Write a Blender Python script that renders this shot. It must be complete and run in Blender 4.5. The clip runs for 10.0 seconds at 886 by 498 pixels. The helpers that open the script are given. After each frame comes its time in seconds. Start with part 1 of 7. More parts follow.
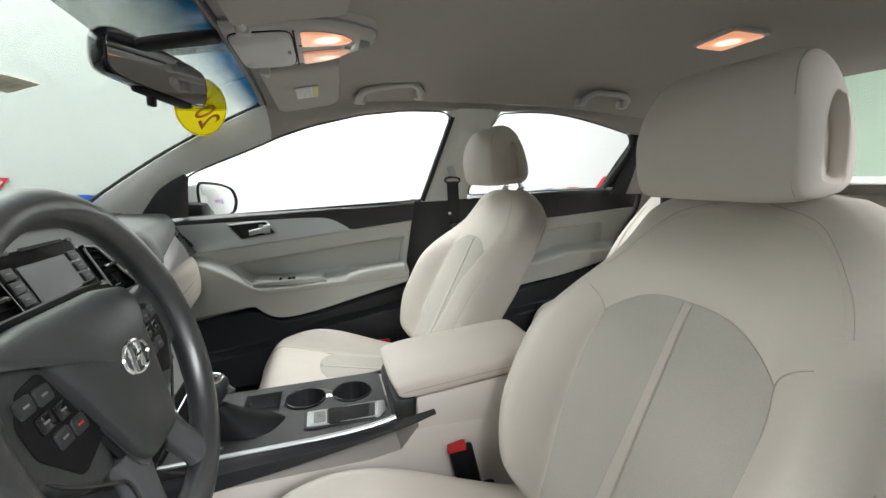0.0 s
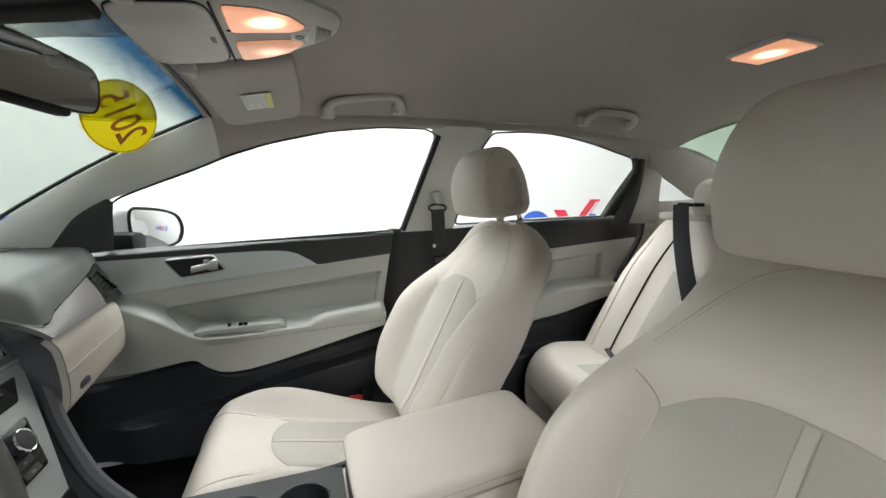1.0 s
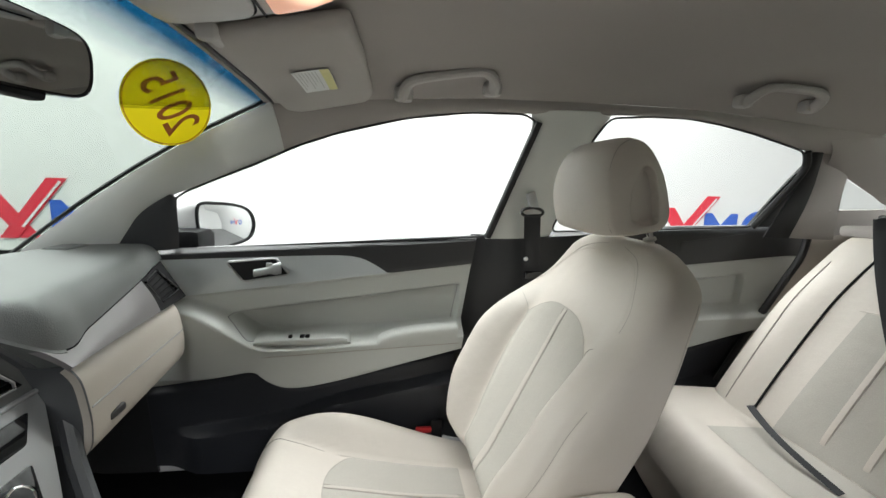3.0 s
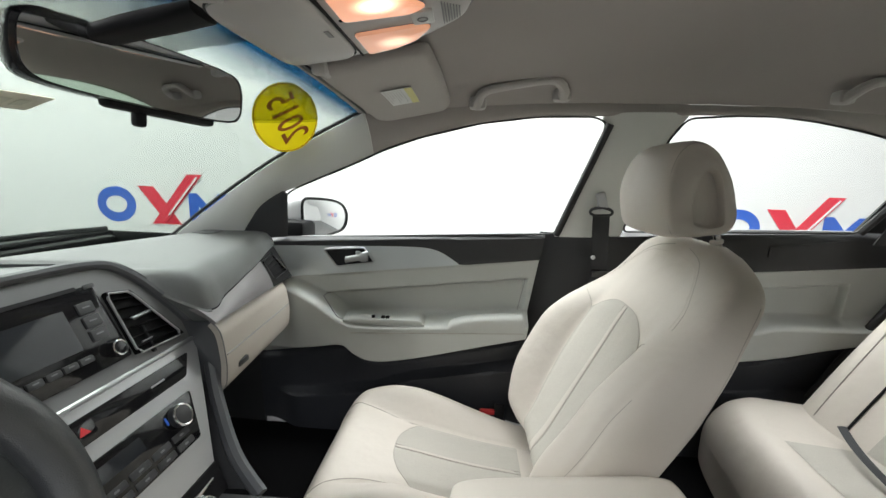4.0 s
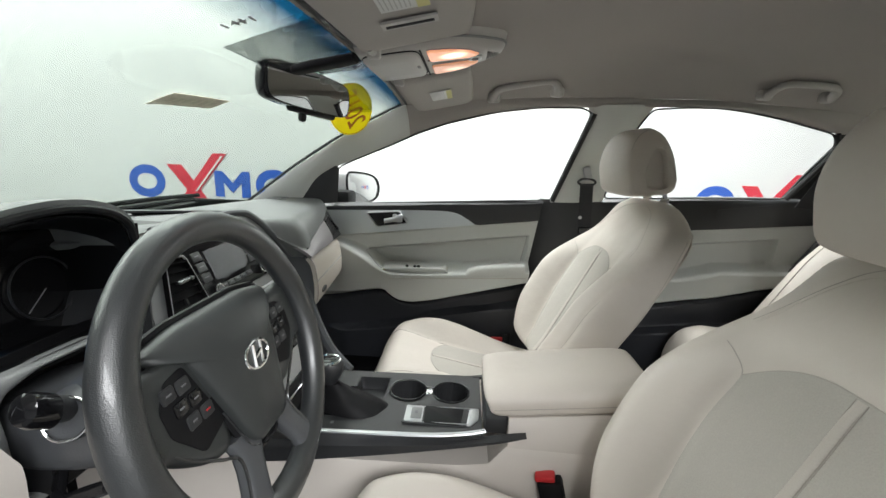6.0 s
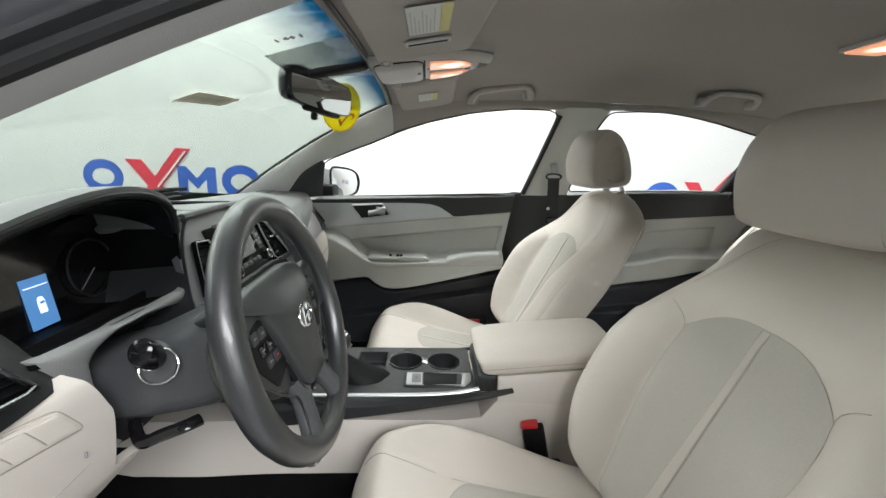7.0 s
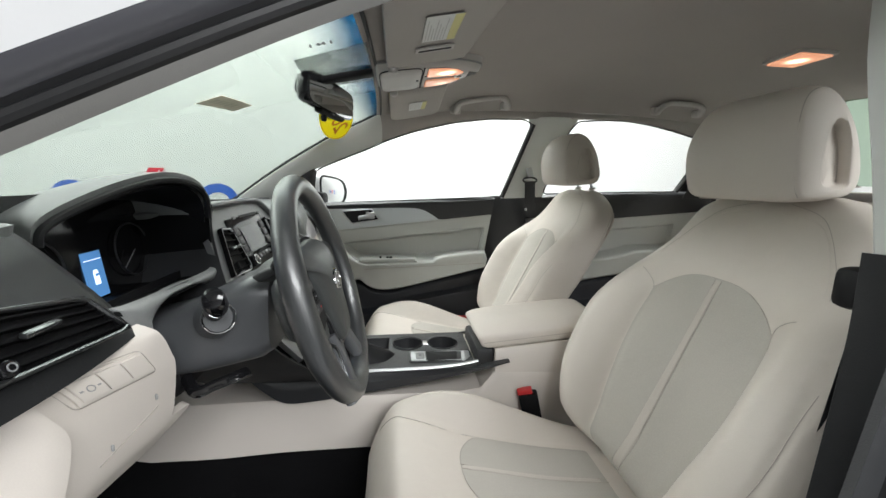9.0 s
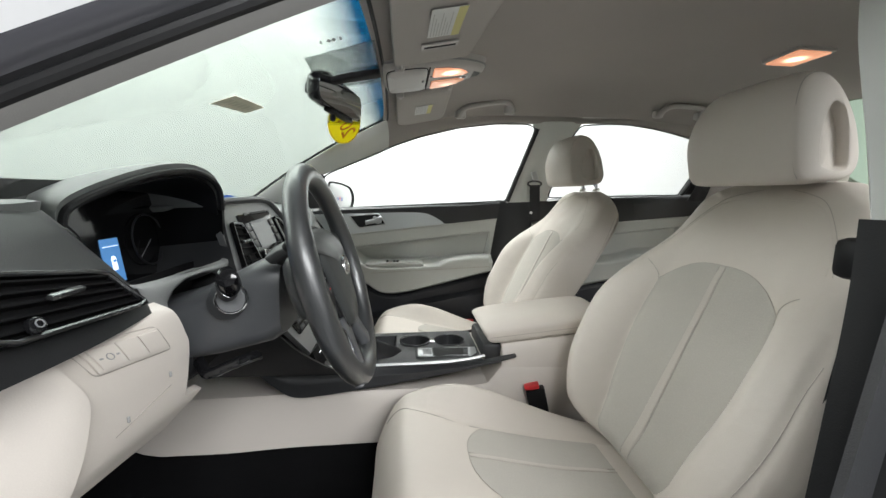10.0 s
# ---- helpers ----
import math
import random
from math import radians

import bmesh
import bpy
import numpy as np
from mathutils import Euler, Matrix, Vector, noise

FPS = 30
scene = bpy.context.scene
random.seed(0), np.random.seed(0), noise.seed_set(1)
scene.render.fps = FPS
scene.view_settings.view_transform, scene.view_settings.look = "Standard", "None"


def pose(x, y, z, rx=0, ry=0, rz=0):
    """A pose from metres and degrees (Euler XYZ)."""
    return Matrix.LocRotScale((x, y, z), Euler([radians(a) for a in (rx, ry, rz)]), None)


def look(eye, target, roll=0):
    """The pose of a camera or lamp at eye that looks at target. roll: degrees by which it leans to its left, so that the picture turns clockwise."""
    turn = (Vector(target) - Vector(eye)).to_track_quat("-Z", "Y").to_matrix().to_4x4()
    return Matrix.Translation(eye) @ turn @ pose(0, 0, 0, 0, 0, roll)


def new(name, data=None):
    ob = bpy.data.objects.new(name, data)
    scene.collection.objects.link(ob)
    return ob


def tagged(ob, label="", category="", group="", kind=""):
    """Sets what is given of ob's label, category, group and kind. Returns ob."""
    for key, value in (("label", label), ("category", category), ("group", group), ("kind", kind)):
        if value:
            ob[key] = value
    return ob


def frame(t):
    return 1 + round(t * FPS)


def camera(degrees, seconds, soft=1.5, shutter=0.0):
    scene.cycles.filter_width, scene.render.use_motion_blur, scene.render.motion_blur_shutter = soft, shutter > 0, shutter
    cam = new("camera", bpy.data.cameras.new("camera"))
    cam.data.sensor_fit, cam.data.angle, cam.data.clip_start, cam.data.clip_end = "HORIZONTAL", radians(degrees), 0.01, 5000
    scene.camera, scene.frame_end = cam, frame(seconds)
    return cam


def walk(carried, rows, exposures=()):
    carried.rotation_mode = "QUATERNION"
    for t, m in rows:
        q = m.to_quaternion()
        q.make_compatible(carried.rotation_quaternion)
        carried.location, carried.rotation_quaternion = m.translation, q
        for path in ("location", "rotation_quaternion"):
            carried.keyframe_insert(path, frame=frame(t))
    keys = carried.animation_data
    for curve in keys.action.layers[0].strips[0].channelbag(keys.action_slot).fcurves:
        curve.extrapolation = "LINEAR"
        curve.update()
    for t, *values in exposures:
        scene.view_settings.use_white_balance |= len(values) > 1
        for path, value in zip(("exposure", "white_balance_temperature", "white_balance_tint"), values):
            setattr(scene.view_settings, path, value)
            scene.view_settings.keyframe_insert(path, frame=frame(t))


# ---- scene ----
cam = camera(94.8, 10.0)
PATH = [
    (0, (0.031, -0.839, 1.065), (0.59, 1.051, 0.726), -0.0),
    (0.5, (0.088, -0.736, 1.077), (0.703, 1.145, 0.79), 0.4),
    (1, (0.086, -0.618, 1.097), (0.74, 1.255, 0.842), 0.7),
    (1.5, (0.072, -0.512, 1.105), (0.725, 1.361, 0.848), 1.1),
    (2, (0.105, -0.429, 1.111), (0.678, 1.47, 0.849), 1.5),
    (2.2, (0.113, -0.398, 1.118), (0.648, 1.503, 0.842), 1.6),
    (3.3, (0.142, -0.385, 1.133), (0.275, 1.581, 0.802), 2.1),
    (3.5, (0.152, -0.406, 1.131), (0.188, 1.567, 0.803), 2.2),
    (4, (0.153, -0.478, 1.143), (0.032, 1.487, 0.787), 2.2),
    (4.5, (0.112, -0.579, 1.136), (-0.075, 1.377, 0.762), 2.2),
    (5, (0.08, -0.662, 1.143), (-0.113, 1.288, 0.741), 2.2),
    (5.5, (0.073, -0.738, 1.138), (-0.085, 1.209, 0.708), 2.2),
    (6, (0.086, -0.818, 1.132), (-0.009, 1.129, 0.685), 2.3),
    (6.2, (0.087, -0.850, 1.127), (0.017, 1.099, 0.684), 2.3),
    (7.3, (-0.022, -0.967, 1.123), (0.131, 0.975, 0.671), 2.8),
    (7.5, (-0.035, -0.979, 1.116), (0.146, 0.962, 0.672), 2.7),
    (8, (-0.048, -1.009, 1.102), (0.177, 0.933, 0.68), 2.4),
    (8.5, (-0.057, -1.039, 1.086), (0.184, 0.909, 0.702), 2.0),
    (9, (-0.063, -1.062, 1.059), (0.172, 0.894, 0.715), 1.7),
    (9.5, (-0.063, -1.077, 1.037), (0.155, 0.888, 0.734), 1.4),
    (10, (-0.064, -1.085, 1.013), (0.14, 0.886, 0.74), 1.2),
]
walk(cam, [(t, look(eye, target, roll)) for t, eye, target, roll in PATH])

# ---- world and light ----
world = bpy.data.worlds.new("world")
scene.world = world
world.use_nodes = True
world.node_tree.nodes["Background"].inputs[0].default_value = (0.80, 0.84, 0.82, 1)
world.node_tree.nodes["Background"].inputs[1].default_value = 0.3
scene.view_settings.exposure = 0.44


def area_lamp(name, place, target, sx, sy, watts, colour=(1, 1, 1)):
    data = bpy.data.lights.new(name, "AREA")
    data.shape, data.size, data.size_y, data.energy, data.color = "RECTANGLE", sx, sy, watts, colour
    ob = new(name, data)
    ob.matrix_world = look(place, target)
    return ob


# ceiling softboxes, unseen and added to light the cabin and walls
area_lamp("added_softbox", (2.2, -4.0, 3.25), (2.2, -4.0, 0), 4.0, 2.2, 370, (0.97, 0.99, 1.0))
area_lamp("added_softbox", (-0.3, 1.75, 3.25), (-0.3, 1.75, 0), 5.4, 1.6, 245, (0.97, 1.0, 0.985))
area_lamp("added_softbox", (-4.1, 0.0, 3.25), (-4.1, 0.0, 0), 1.4, 5.0, 215, (0.97, 1.0, 0.985))


# ---- materials ----
def material(name, colour, rough=0.5, metal=0.0, vary=0.08, grain=400.0, bump=0.05, blotch=6.0, spec=0.5, coat=0.0, rvary=0.1, kind="noise", depth=0.001, wrinkle=0.0):
    m = bpy.data.materials.new(name)
    m.use_nodes = True
    nt = m.node_tree
    b = nt.nodes["Principled BSDF"]
    b.inputs["Metallic"].default_value = metal
    b.inputs["Specular IOR Level"].default_value = spec
    b.inputs["Coat Weight"].default_value = coat
    co = nt.nodes.new("ShaderNodeTexCoord")
    big = nt.nodes.new("ShaderNodeTexNoise")
    big.inputs["Scale"].default_value, big.inputs["Detail"].default_value = blotch, 4
    nt.links.new(co.outputs["Object"], big.inputs["Vector"])
    if kind == "noise":
        fine = nt.nodes.new("ShaderNodeTexNoise")
        fine.inputs["Detail"].default_value = 2
        height = fine.outputs["Fac"]
    else:
        fine = nt.nodes.new("ShaderNodeTexVoronoi")
        height = fine.outputs["Distance"]
    fine.inputs["Scale"].default_value = grain
    nt.links.new(co.outputs["Object"], fine.inputs["Vector"])
    ramp = nt.nodes.new("ShaderNodeMix")
    ramp.data_type = "RGBA"
    lo, hi = [tuple(min(1, max(0, c * k)) for c in colour) + (1,) for k in (1 - vary, 1 + vary)]
    ramp.inputs[6].default_value, ramp.inputs[7].default_value = lo, hi
    add = nt.nodes.new("ShaderNodeMath")
    add.operation = "MULTIPLY_ADD"
    nt.links.new(height, add.inputs[0])
    add.inputs[1].default_value = 0.5
    half = nt.nodes.new("ShaderNodeMath")
    half.operation = "MULTIPLY_ADD"
    nt.links.new(big.outputs["Fac"], half.inputs[0])
    half.inputs[1].default_value, half.inputs[2].default_value = 1.2, -0.35
    nt.links.new(half.outputs[0], add.inputs[2])
    nt.links.new(add.outputs[0], ramp.inputs[0])
    nt.links.new(ramp.outputs[2], b.inputs["Base Color"])
    rr = nt.nodes.new("ShaderNodeMapRange")
    rr.inputs["To Min"].default_value, rr.inputs["To Max"].default_value = max(0.02, rough - rvary), min(1, rough + rvary)
    nt.links.new(big.outputs["Fac"], rr.inputs["Value"])
    nt.links.new(rr.outputs[0], b.inputs["Roughness"])
    if bump > 0:
        bp = nt.nodes.new("ShaderNodeBump")
        bp.inputs["Strength"].default_value, bp.inputs["Distance"].default_value = bump, depth
        nt.links.new(height, bp.inputs["Height"])
        nt.links.new(bp.outputs[0], b.inputs["Normal"])
        if wrinkle:
            soft = nt.nodes.new("ShaderNodeTexNoise")
            soft.inputs["Scale"].default_value, soft.inputs["Detail"].default_value = 16.0, 3
            nt.links.new(co.outputs["Object"], soft.inputs["Vector"])
            wb = nt.nodes.new("ShaderNodeBump")
            wb.inputs["Strength"].default_value, wb.inputs["Distance"].default_value = wrinkle, 0.012
            nt.links.new(soft.outputs["Fac"], wb.inputs["Height"])
            nt.links.new(wb.outputs[0], bp.inputs["Normal"])
    return m


def glowing(name, colour, strength):
    m = bpy.data.materials.new(name)
    m.use_nodes = True
    b = m.node_tree.nodes["Principled BSDF"]
    b.inputs["Base Color"].default_value = (*colour, 1)
    b.inputs["Roughness"].default_value = 0.25
    b.inputs["Emission Color"].default_value = (*colour, 1)
    b.inputs["Emission Strength"].default_value = strength
    return m


def lit_lens(name, rim, core, low, high):
    """A frosted lamp lens that glows most over its bulb."""
    m = glowing(name, rim, low)
    nt = m.node_tree
    b = nt.nodes["Principled BSDF"]
    co, off, flat, far = nt.nodes.new("ShaderNodeTexCoord"), nt.nodes.new("ShaderNodeVectorMath"), nt.nodes.new("ShaderNodeVectorMath"), nt.nodes.new("ShaderNodeVectorMath")
    off.operation, flat.operation, far.operation = "SUBTRACT", "MULTIPLY", "LENGTH"
    off.inputs[1].default_value, flat.inputs[1].default_value = (0.5, 0.5, 0.5), (1.0, 1.0, 0.0)
    near = nt.nodes.new("ShaderNodeMapRange")
    near.interpolation_type = "SMOOTHSTEP"
    near.inputs["From Min"].default_value, near.inputs["From Max"].default_value = 0.36, 0.06
    tone, power = nt.nodes.new("ShaderNodeMix"), nt.nodes.new("ShaderNodeMapRange")
    tone.data_type = "RGBA"
    tone.inputs[6].default_value, tone.inputs[7].default_value = (*rim, 1), (*core, 1)
    power.inputs["To Min"].default_value, power.inputs["To Max"].default_value = low, high
    nt.links.new(co.outputs["Generated"], off.inputs[0])
    nt.links.new(off.outputs[0], flat.inputs[0])
    nt.links.new(flat.outputs[0], far.inputs[0])
    nt.links.new(far.outputs["Value"], near.inputs["Value"])
    nt.links.new(near.outputs[0], tone.inputs[0])
    nt.links.new(near.outputs[0], power.inputs["Value"])
    nt.links.new(tone.outputs[2], b.inputs["Emission Color"])
    nt.links.new(power.outputs[0], b.inputs["Emission Strength"])
    return m


def thin_vinyl(name, colour, through_share=0.6):
    """Thin vinyl that lets part of the light behind it shine through."""
    m = material(name, colour, 0.5, vary=0.04, bump=0)
    nt = m.node_tree
    b, out = nt.nodes["Principled BSDF"], nt.nodes["Material Output"]
    back, mix = nt.nodes.new("ShaderNodeBsdfTranslucent"), nt.nodes.new("ShaderNodeMixShader")
    back.inputs[0].default_value = (*colour, 1)
    mix.inputs[0].default_value = through_share
    nt.links.new(b.outputs[0], mix.inputs[1])
    nt.links.new(back.outputs[0], mix.inputs[2])
    nt.links.new(mix.outputs[0], out.inputs[0])
    return m


def pane_glass(name, tint, shade=None, gloss=0.03):
    """Clear sheet glass: it lets light straight through with a tint, and mirrors by Fresnel."""
    m = bpy.data.materials.new(name)
    m.use_nodes = True
    nt = m.node_tree
    nt.nodes.remove(nt.nodes["Principled BSDF"])
    out = nt.nodes["Material Output"]
    clear, gl, mix, fr = (nt.nodes.new("ShaderNode" + k) for k in ("BsdfTransparent", "BsdfGlossy", "MixShader", "LayerWeight"))
    clear.inputs[0].default_value = (*tint, 1)
    gl.inputs["Roughness"].default_value = gloss
    fr.inputs["Blend"].default_value = 0.5
    pw, ml = nt.nodes.new("ShaderNodeMath"), nt.nodes.new("ShaderNodeMath")
    pw.operation, ml.operation = "POWER", "MULTIPLY_ADD"
    pw.inputs[1].default_value = 5.0
    ml.inputs[1].default_value, ml.inputs[2].default_value = 0.22, 0.015
    nt.links.new(fr.outputs["Facing"], pw.inputs[0])
    nt.links.new(pw.outputs[0], ml.inputs[0])
    nt.links.new(ml.outputs[0], mix.inputs[0])
    nt.links.new(clear.outputs[0], mix.inputs[1])
    nt.links.new(gl.outputs[0], mix.inputs[2])
    nt.links.new(mix.outputs[0], out.inputs[0])
    if shade:
        uv = nt.nodes.new("ShaderNodeUVMap")
        sep = nt.nodes.new("ShaderNodeSeparateXYZ")
        rp = nt.nodes.new("ShaderNodeValToRGB")
        rp.color_ramp.elements[0].position, rp.color_ramp.elements[0].color = shade[0], (*tint, 1)
        rp.color_ramp.elements[1].position, rp.color_ramp.elements[1].color = shade[1], (*shade[2], 1)
        nt.links.new(uv.outputs[0], sep.inputs[0])
        nt.links.new(sep.outputs[1], rp.inputs[0])
        nt.links.new(rp.outputs[0], clear.inputs[0])
    return m


M_CREAM = material("cream_leatherette", (0.575, 0.528, 0.475), 0.55, vary=0.05, grain=900, bump=0.12, blotch=4, kind="vor", wrinkle=0.22)
M_CREAM_D = material("cream_shadow_leatherette", (0.56, 0.513, 0.462), 0.55, vary=0.05, grain=900, bump=0.12, blotch=4, kind="vor", wrinkle=0.22)
M_RIB = material("pale_cloth_rib", (0.50, 0.466, 0.422), 0.75, vary=0.06, grain=420, bump=0.2, blotch=5, kind="vor", spec=0.3)
M_FABRIC = material("grey_beige_cloth", (0.435, 0.412, 0.372), 0.85, vary=0.08, grain=420, bump=0.30, blotch=5, kind="vor", spec=0.25, wrinkle=0.22)
M_DOOR = material("pale_grained_door_plastic", (0.515, 0.53, 0.505), 0.45, vary=0.04, grain=700, bump=0.10, blotch=3, kind="vor")
M_LOWER = material("pale_dash_plastic", (0.60, 0.553, 0.508), 0.5, vary=0.04, grain=700, bump=0.08, blotch=3, kind="vor")
# M_LOWER's plastic again, with the glove box's shade put into the colour
M_GLOVE = material("shaded_glove_plastic", (0.43, 0.395, 0.35), 0.5, vary=0.05, grain=700, bump=0.10, blotch=3, kind="vor")
M_STITCH = material("grey_seam_thread", (0.40, 0.37, 0.33), 0.8, vary=0.1, bump=0)
M_LINER = material("grey_headliner_felt", (0.41, 0.382, 0.362), 0.95, vary=0.06, grain=1300, bump=0.25, blotch=3, spec=0.1)
M_PILLAR = material("grey_pillar_plastic", (0.64, 0.655, 0.63), 0.38, vary=0.04, grain=700, bump=0.06, blotch=3)
M_VISOR = material("grey_visor_cloth", (0.47, 0.445, 0.42), 0.9, vary=0.05, grain=1300, bump=0.2, blotch=4, spec=0.1)
M_HANDLE = material("grey_grab_plastic", (0.52, 0.50, 0.48), 0.45, vary=0.03, grain=600, bump=0.04)
M_PAD = material("soft_charcoal_dash_skin", (0.14, 0.148, 0.145), 0.42, vary=0.12, grain=650, bump=0.35, blotch=5, kind="vor")
M_DARK = material("charcoal_plastic", (0.027, 0.028, 0.030), 0.45, vary=0.12, grain=600, bump=0.2, blotch=6, kind="vor")
M_SLAT = material("black_vent_plastic", (0.004, 0.004, 0.0045), 0.6, vary=0.1, bump=0, spec=0.12)
M_DARKCHROME = material("dark_chrome", (0.14, 0.143, 0.148), 0.28, metal=0.9, vary=0.03, bump=0)
M_DOORLOW = material("blue_grey_door_plastic", (0.026, 0.028, 0.034), 0.48, vary=0.1, grain=600, bump=0.15, blotch=6, kind="vor")
# pillar trim's turned edge: darker than M_PILLAR to hold its shade
M_EDGESHADE = material("shaded_pillar_edge", (0.15, 0.147, 0.14), 0.9, vary=0.06, grain=900, bump=0.2, spec=0.15)
M_HUB = material("satin_charcoal_plastic", (0.034, 0.037, 0.037), 0.40, vary=0.08, grain=700, bump=0.12, blotch=6, kind="vor")
M_POD = material("dark_vent_plastic", (0.011, 0.0115, 0.0125), 0.5, vary=0.12, grain=600, bump=0.15, blotch=6, kind="vor", spec=0.3)
M_FASCIA = material("grey_dash_plastic", (0.20, 0.205, 0.205), 0.42, vary=0.10, grain=600, bump=0.2, blotch=5, kind="vor")
M_SHROUD = material("charcoal_shroud_plastic", (0.066, 0.069, 0.074), 0.36, vary=0.10, grain=600, bump=0.15, blotch=5, kind="vor")
M_BEZEL = material("dark_grey_bezel_plastic", (0.150, 0.154, 0.156), 0.40, vary=0.08, grain=600, bump=0.12, blotch=5, kind="vor")
M_CABINMIRROR = material("tinted_mirror_glass", (0.62, 0.63, 0.63), 0.02, metal=1.0, vary=0.0, bump=0, rvary=0.0)
M_BLACK = material("matt_black_plastic", (0.006, 0.006, 0.007), 0.6, vary=0.1, grain=500, bump=0.1, spec=0.25)
M_GLOSS = material("gloss_black_plastic", (0.008, 0.008, 0.009), 0.08, vary=0.1, bump=0, rvary=0.03)
M_SCREEN = material("dim_screen_glass", (0.020, 0.022, 0.025), 0.05, vary=0.05, bump=0, rvary=0.03)
M_RUBBER = material("black_rubber_seal", (0.010, 0.010, 0.011), 0.5, vary=0.1, grain=300, bump=0.05)
M_CARPET = material("black_carpet", (0.0045, 0.0045, 0.005), 0.95, vary=0.3, grain=500, bump=0.8, blotch=10, spec=0.05)
M_WHEEL = material("dark_grained_wheel_leather", (0.022, 0.024, 0.026), 0.38, vary=0.08, grain=800, bump=0.22, blotch=8, kind="vor", spec=1.0, rvary=0.04, coat=0.35)
M_SILVER = material("satin_silver_paint", (0.50, 0.51, 0.52), 0.35, metal=0.75, vary=0.03, grain=900, bump=0.02)
M_ACCENT = material("brushed_grey_accent", (0.60, 0.64, 0.65), 0.30, metal=0.35, vary=0.05, grain=300, bump=0.03)
M_STRIP = material("pale_mauve_accent", (0.22, 0.208, 0.214), 0.42, metal=0.1, vary=0.03, grain=500, bump=0.03)
M_CHROME = material("chrome", (0.86, 0.86, 0.87), 0.07, metal=1.0, vary=0.01, bump=0, rvary=0.03)
M_MIRROR = material("mirror_glass", (0.86, 0.87, 0.87), 0.02, metal=1.0, vary=0.0, bump=0, rvary=0.0)
# jamb paint with the doorway's shade put into its colour
M_SHADEPAINT = material("shaded_door_jamb_paint", (0.05, 0.05, 0.058), 0.25, vary=0.03, bump=0, coat=0.4)
M_WHITE = material("pearl_white_paint", (0.70, 0.70, 0.71), 0.25, vary=0.02, bump=0, coat=0.6)
M_BELT = material("black_seat_belt_webbing", (0.020, 0.021, 0.024), 0.7, vary=0.15, grain=800, bump=0.4)
M_RED = material("red_button_plastic", (0.58, 0.03, 0.035), 0.35, vary=0.05, bump=0)
M_YELLOW = thin_vinyl("yellow_vinyl", (0.66, 0.59, 0.02))
M_INK = thin_vinyl("red_ink", (0.44, 0.17, 0.04), 0.5)
M_PAPER = material("white_label_paper", (0.75, 0.76, 0.74), 0.6, vary=0.03, bump=0)
M_PALEY = material("pale_yellow_label", (0.74, 0.70, 0.30), 0.6, vary=0.03, bump=0)
M_GREYINK = material("grey_print", (0.30, 0.30, 0.30), 0.7, vary=0.05, bump=0)
M_FADEINK = material("faded_grey_print", (0.56, 0.56, 0.54), 0.7, vary=0.05, bump=0)
M_LEGEND = material("white_legend_print", (0.16, 0.163, 0.17), 0.5, vary=0.02, bump=0)
M_BEIGE = material("beige_parking_card", (0.74, 0.70, 0.55), 0.7, vary=0.06, bump=0)
M_FRIT = pane_glass("dotted_black_frit", (0.58, 0.59, 0.585))
M_BEIGEINK = material("olive_print", (0.62, 0.59, 0.45), 0.7, vary=0.05, bump=0)
M_WALL = material("white_booth_wall", (0.80, 0.80, 0.79), 0.6, vary=0.015, grain=60, bump=0, blotch=0.8)
M_JOINT = material("pale_grey_joint_tape", (0.70, 0.70, 0.70), 0.7, vary=0.02, bump=0)
# for the unseen west wall, greyed so that it bounces less light
M_DIMWALL = material("dimmed_unseen_wall", (0.30, 0.30, 0.31), 0.8, vary=0.03, grain=60, bump=0, blotch=0.8)
M_FLOOR = material("grey_booth_floor", (0.12, 0.12, 0.12), 0.35, vary=0.06, grain=80, bump=0.05, blotch=1.5)
M_BLUE = material("blue_banner_print", (0.03, 0.12, 0.55), 0.5, vary=0.02, bump=0)
M_BANRED = material("red_banner_print", (0.72, 0.03, 0.06), 0.5, vary=0.02, bump=0)
M_GLASS = pane_glass("clear_side_glass", (0.87, 0.88, 0.875))
M_WIND = pane_glass("green_tinted_windscreen", (0.57, 0.603, 0.58), shade=(0.77, 0.92, (0.003, 0.048, 0.11)))
M_BACKGLASS = pane_glass("green_tinted_rear_glass", (0.74, 0.83, 0.75))
M_LAMP = lit_lens("warm_lamp_lens", (0.95, 0.42, 0.24), (1.0, 0.78, 0.55), 0.50, 1.9)
M_LAMPDIM = lit_lens("dim_warm_lamp_lens", (0.90, 0.42, 0.25), (1.0, 0.66, 0.44), 0.30, 0.85)
M_LCD = glowing("blue_lcd", (0.085, 0.24, 0.52), 0.58)
M_LCDLINE = glowing("pale_lcd_line", (0.75, 0.85, 1.0), 0.9)


# ---- building helpers ----
BASE = {}
CABIN = Vector((0.15, 0.0, 1.05))


def thing(name, at=(0, 0, 0), label="", category="", group="", kind=""):
    ob = new(name)
    ob.empty_display_size = 0.05
    ob.location = at
    BASE[ob] = Vector(at)
    return tagged(ob, label, category, group, kind)


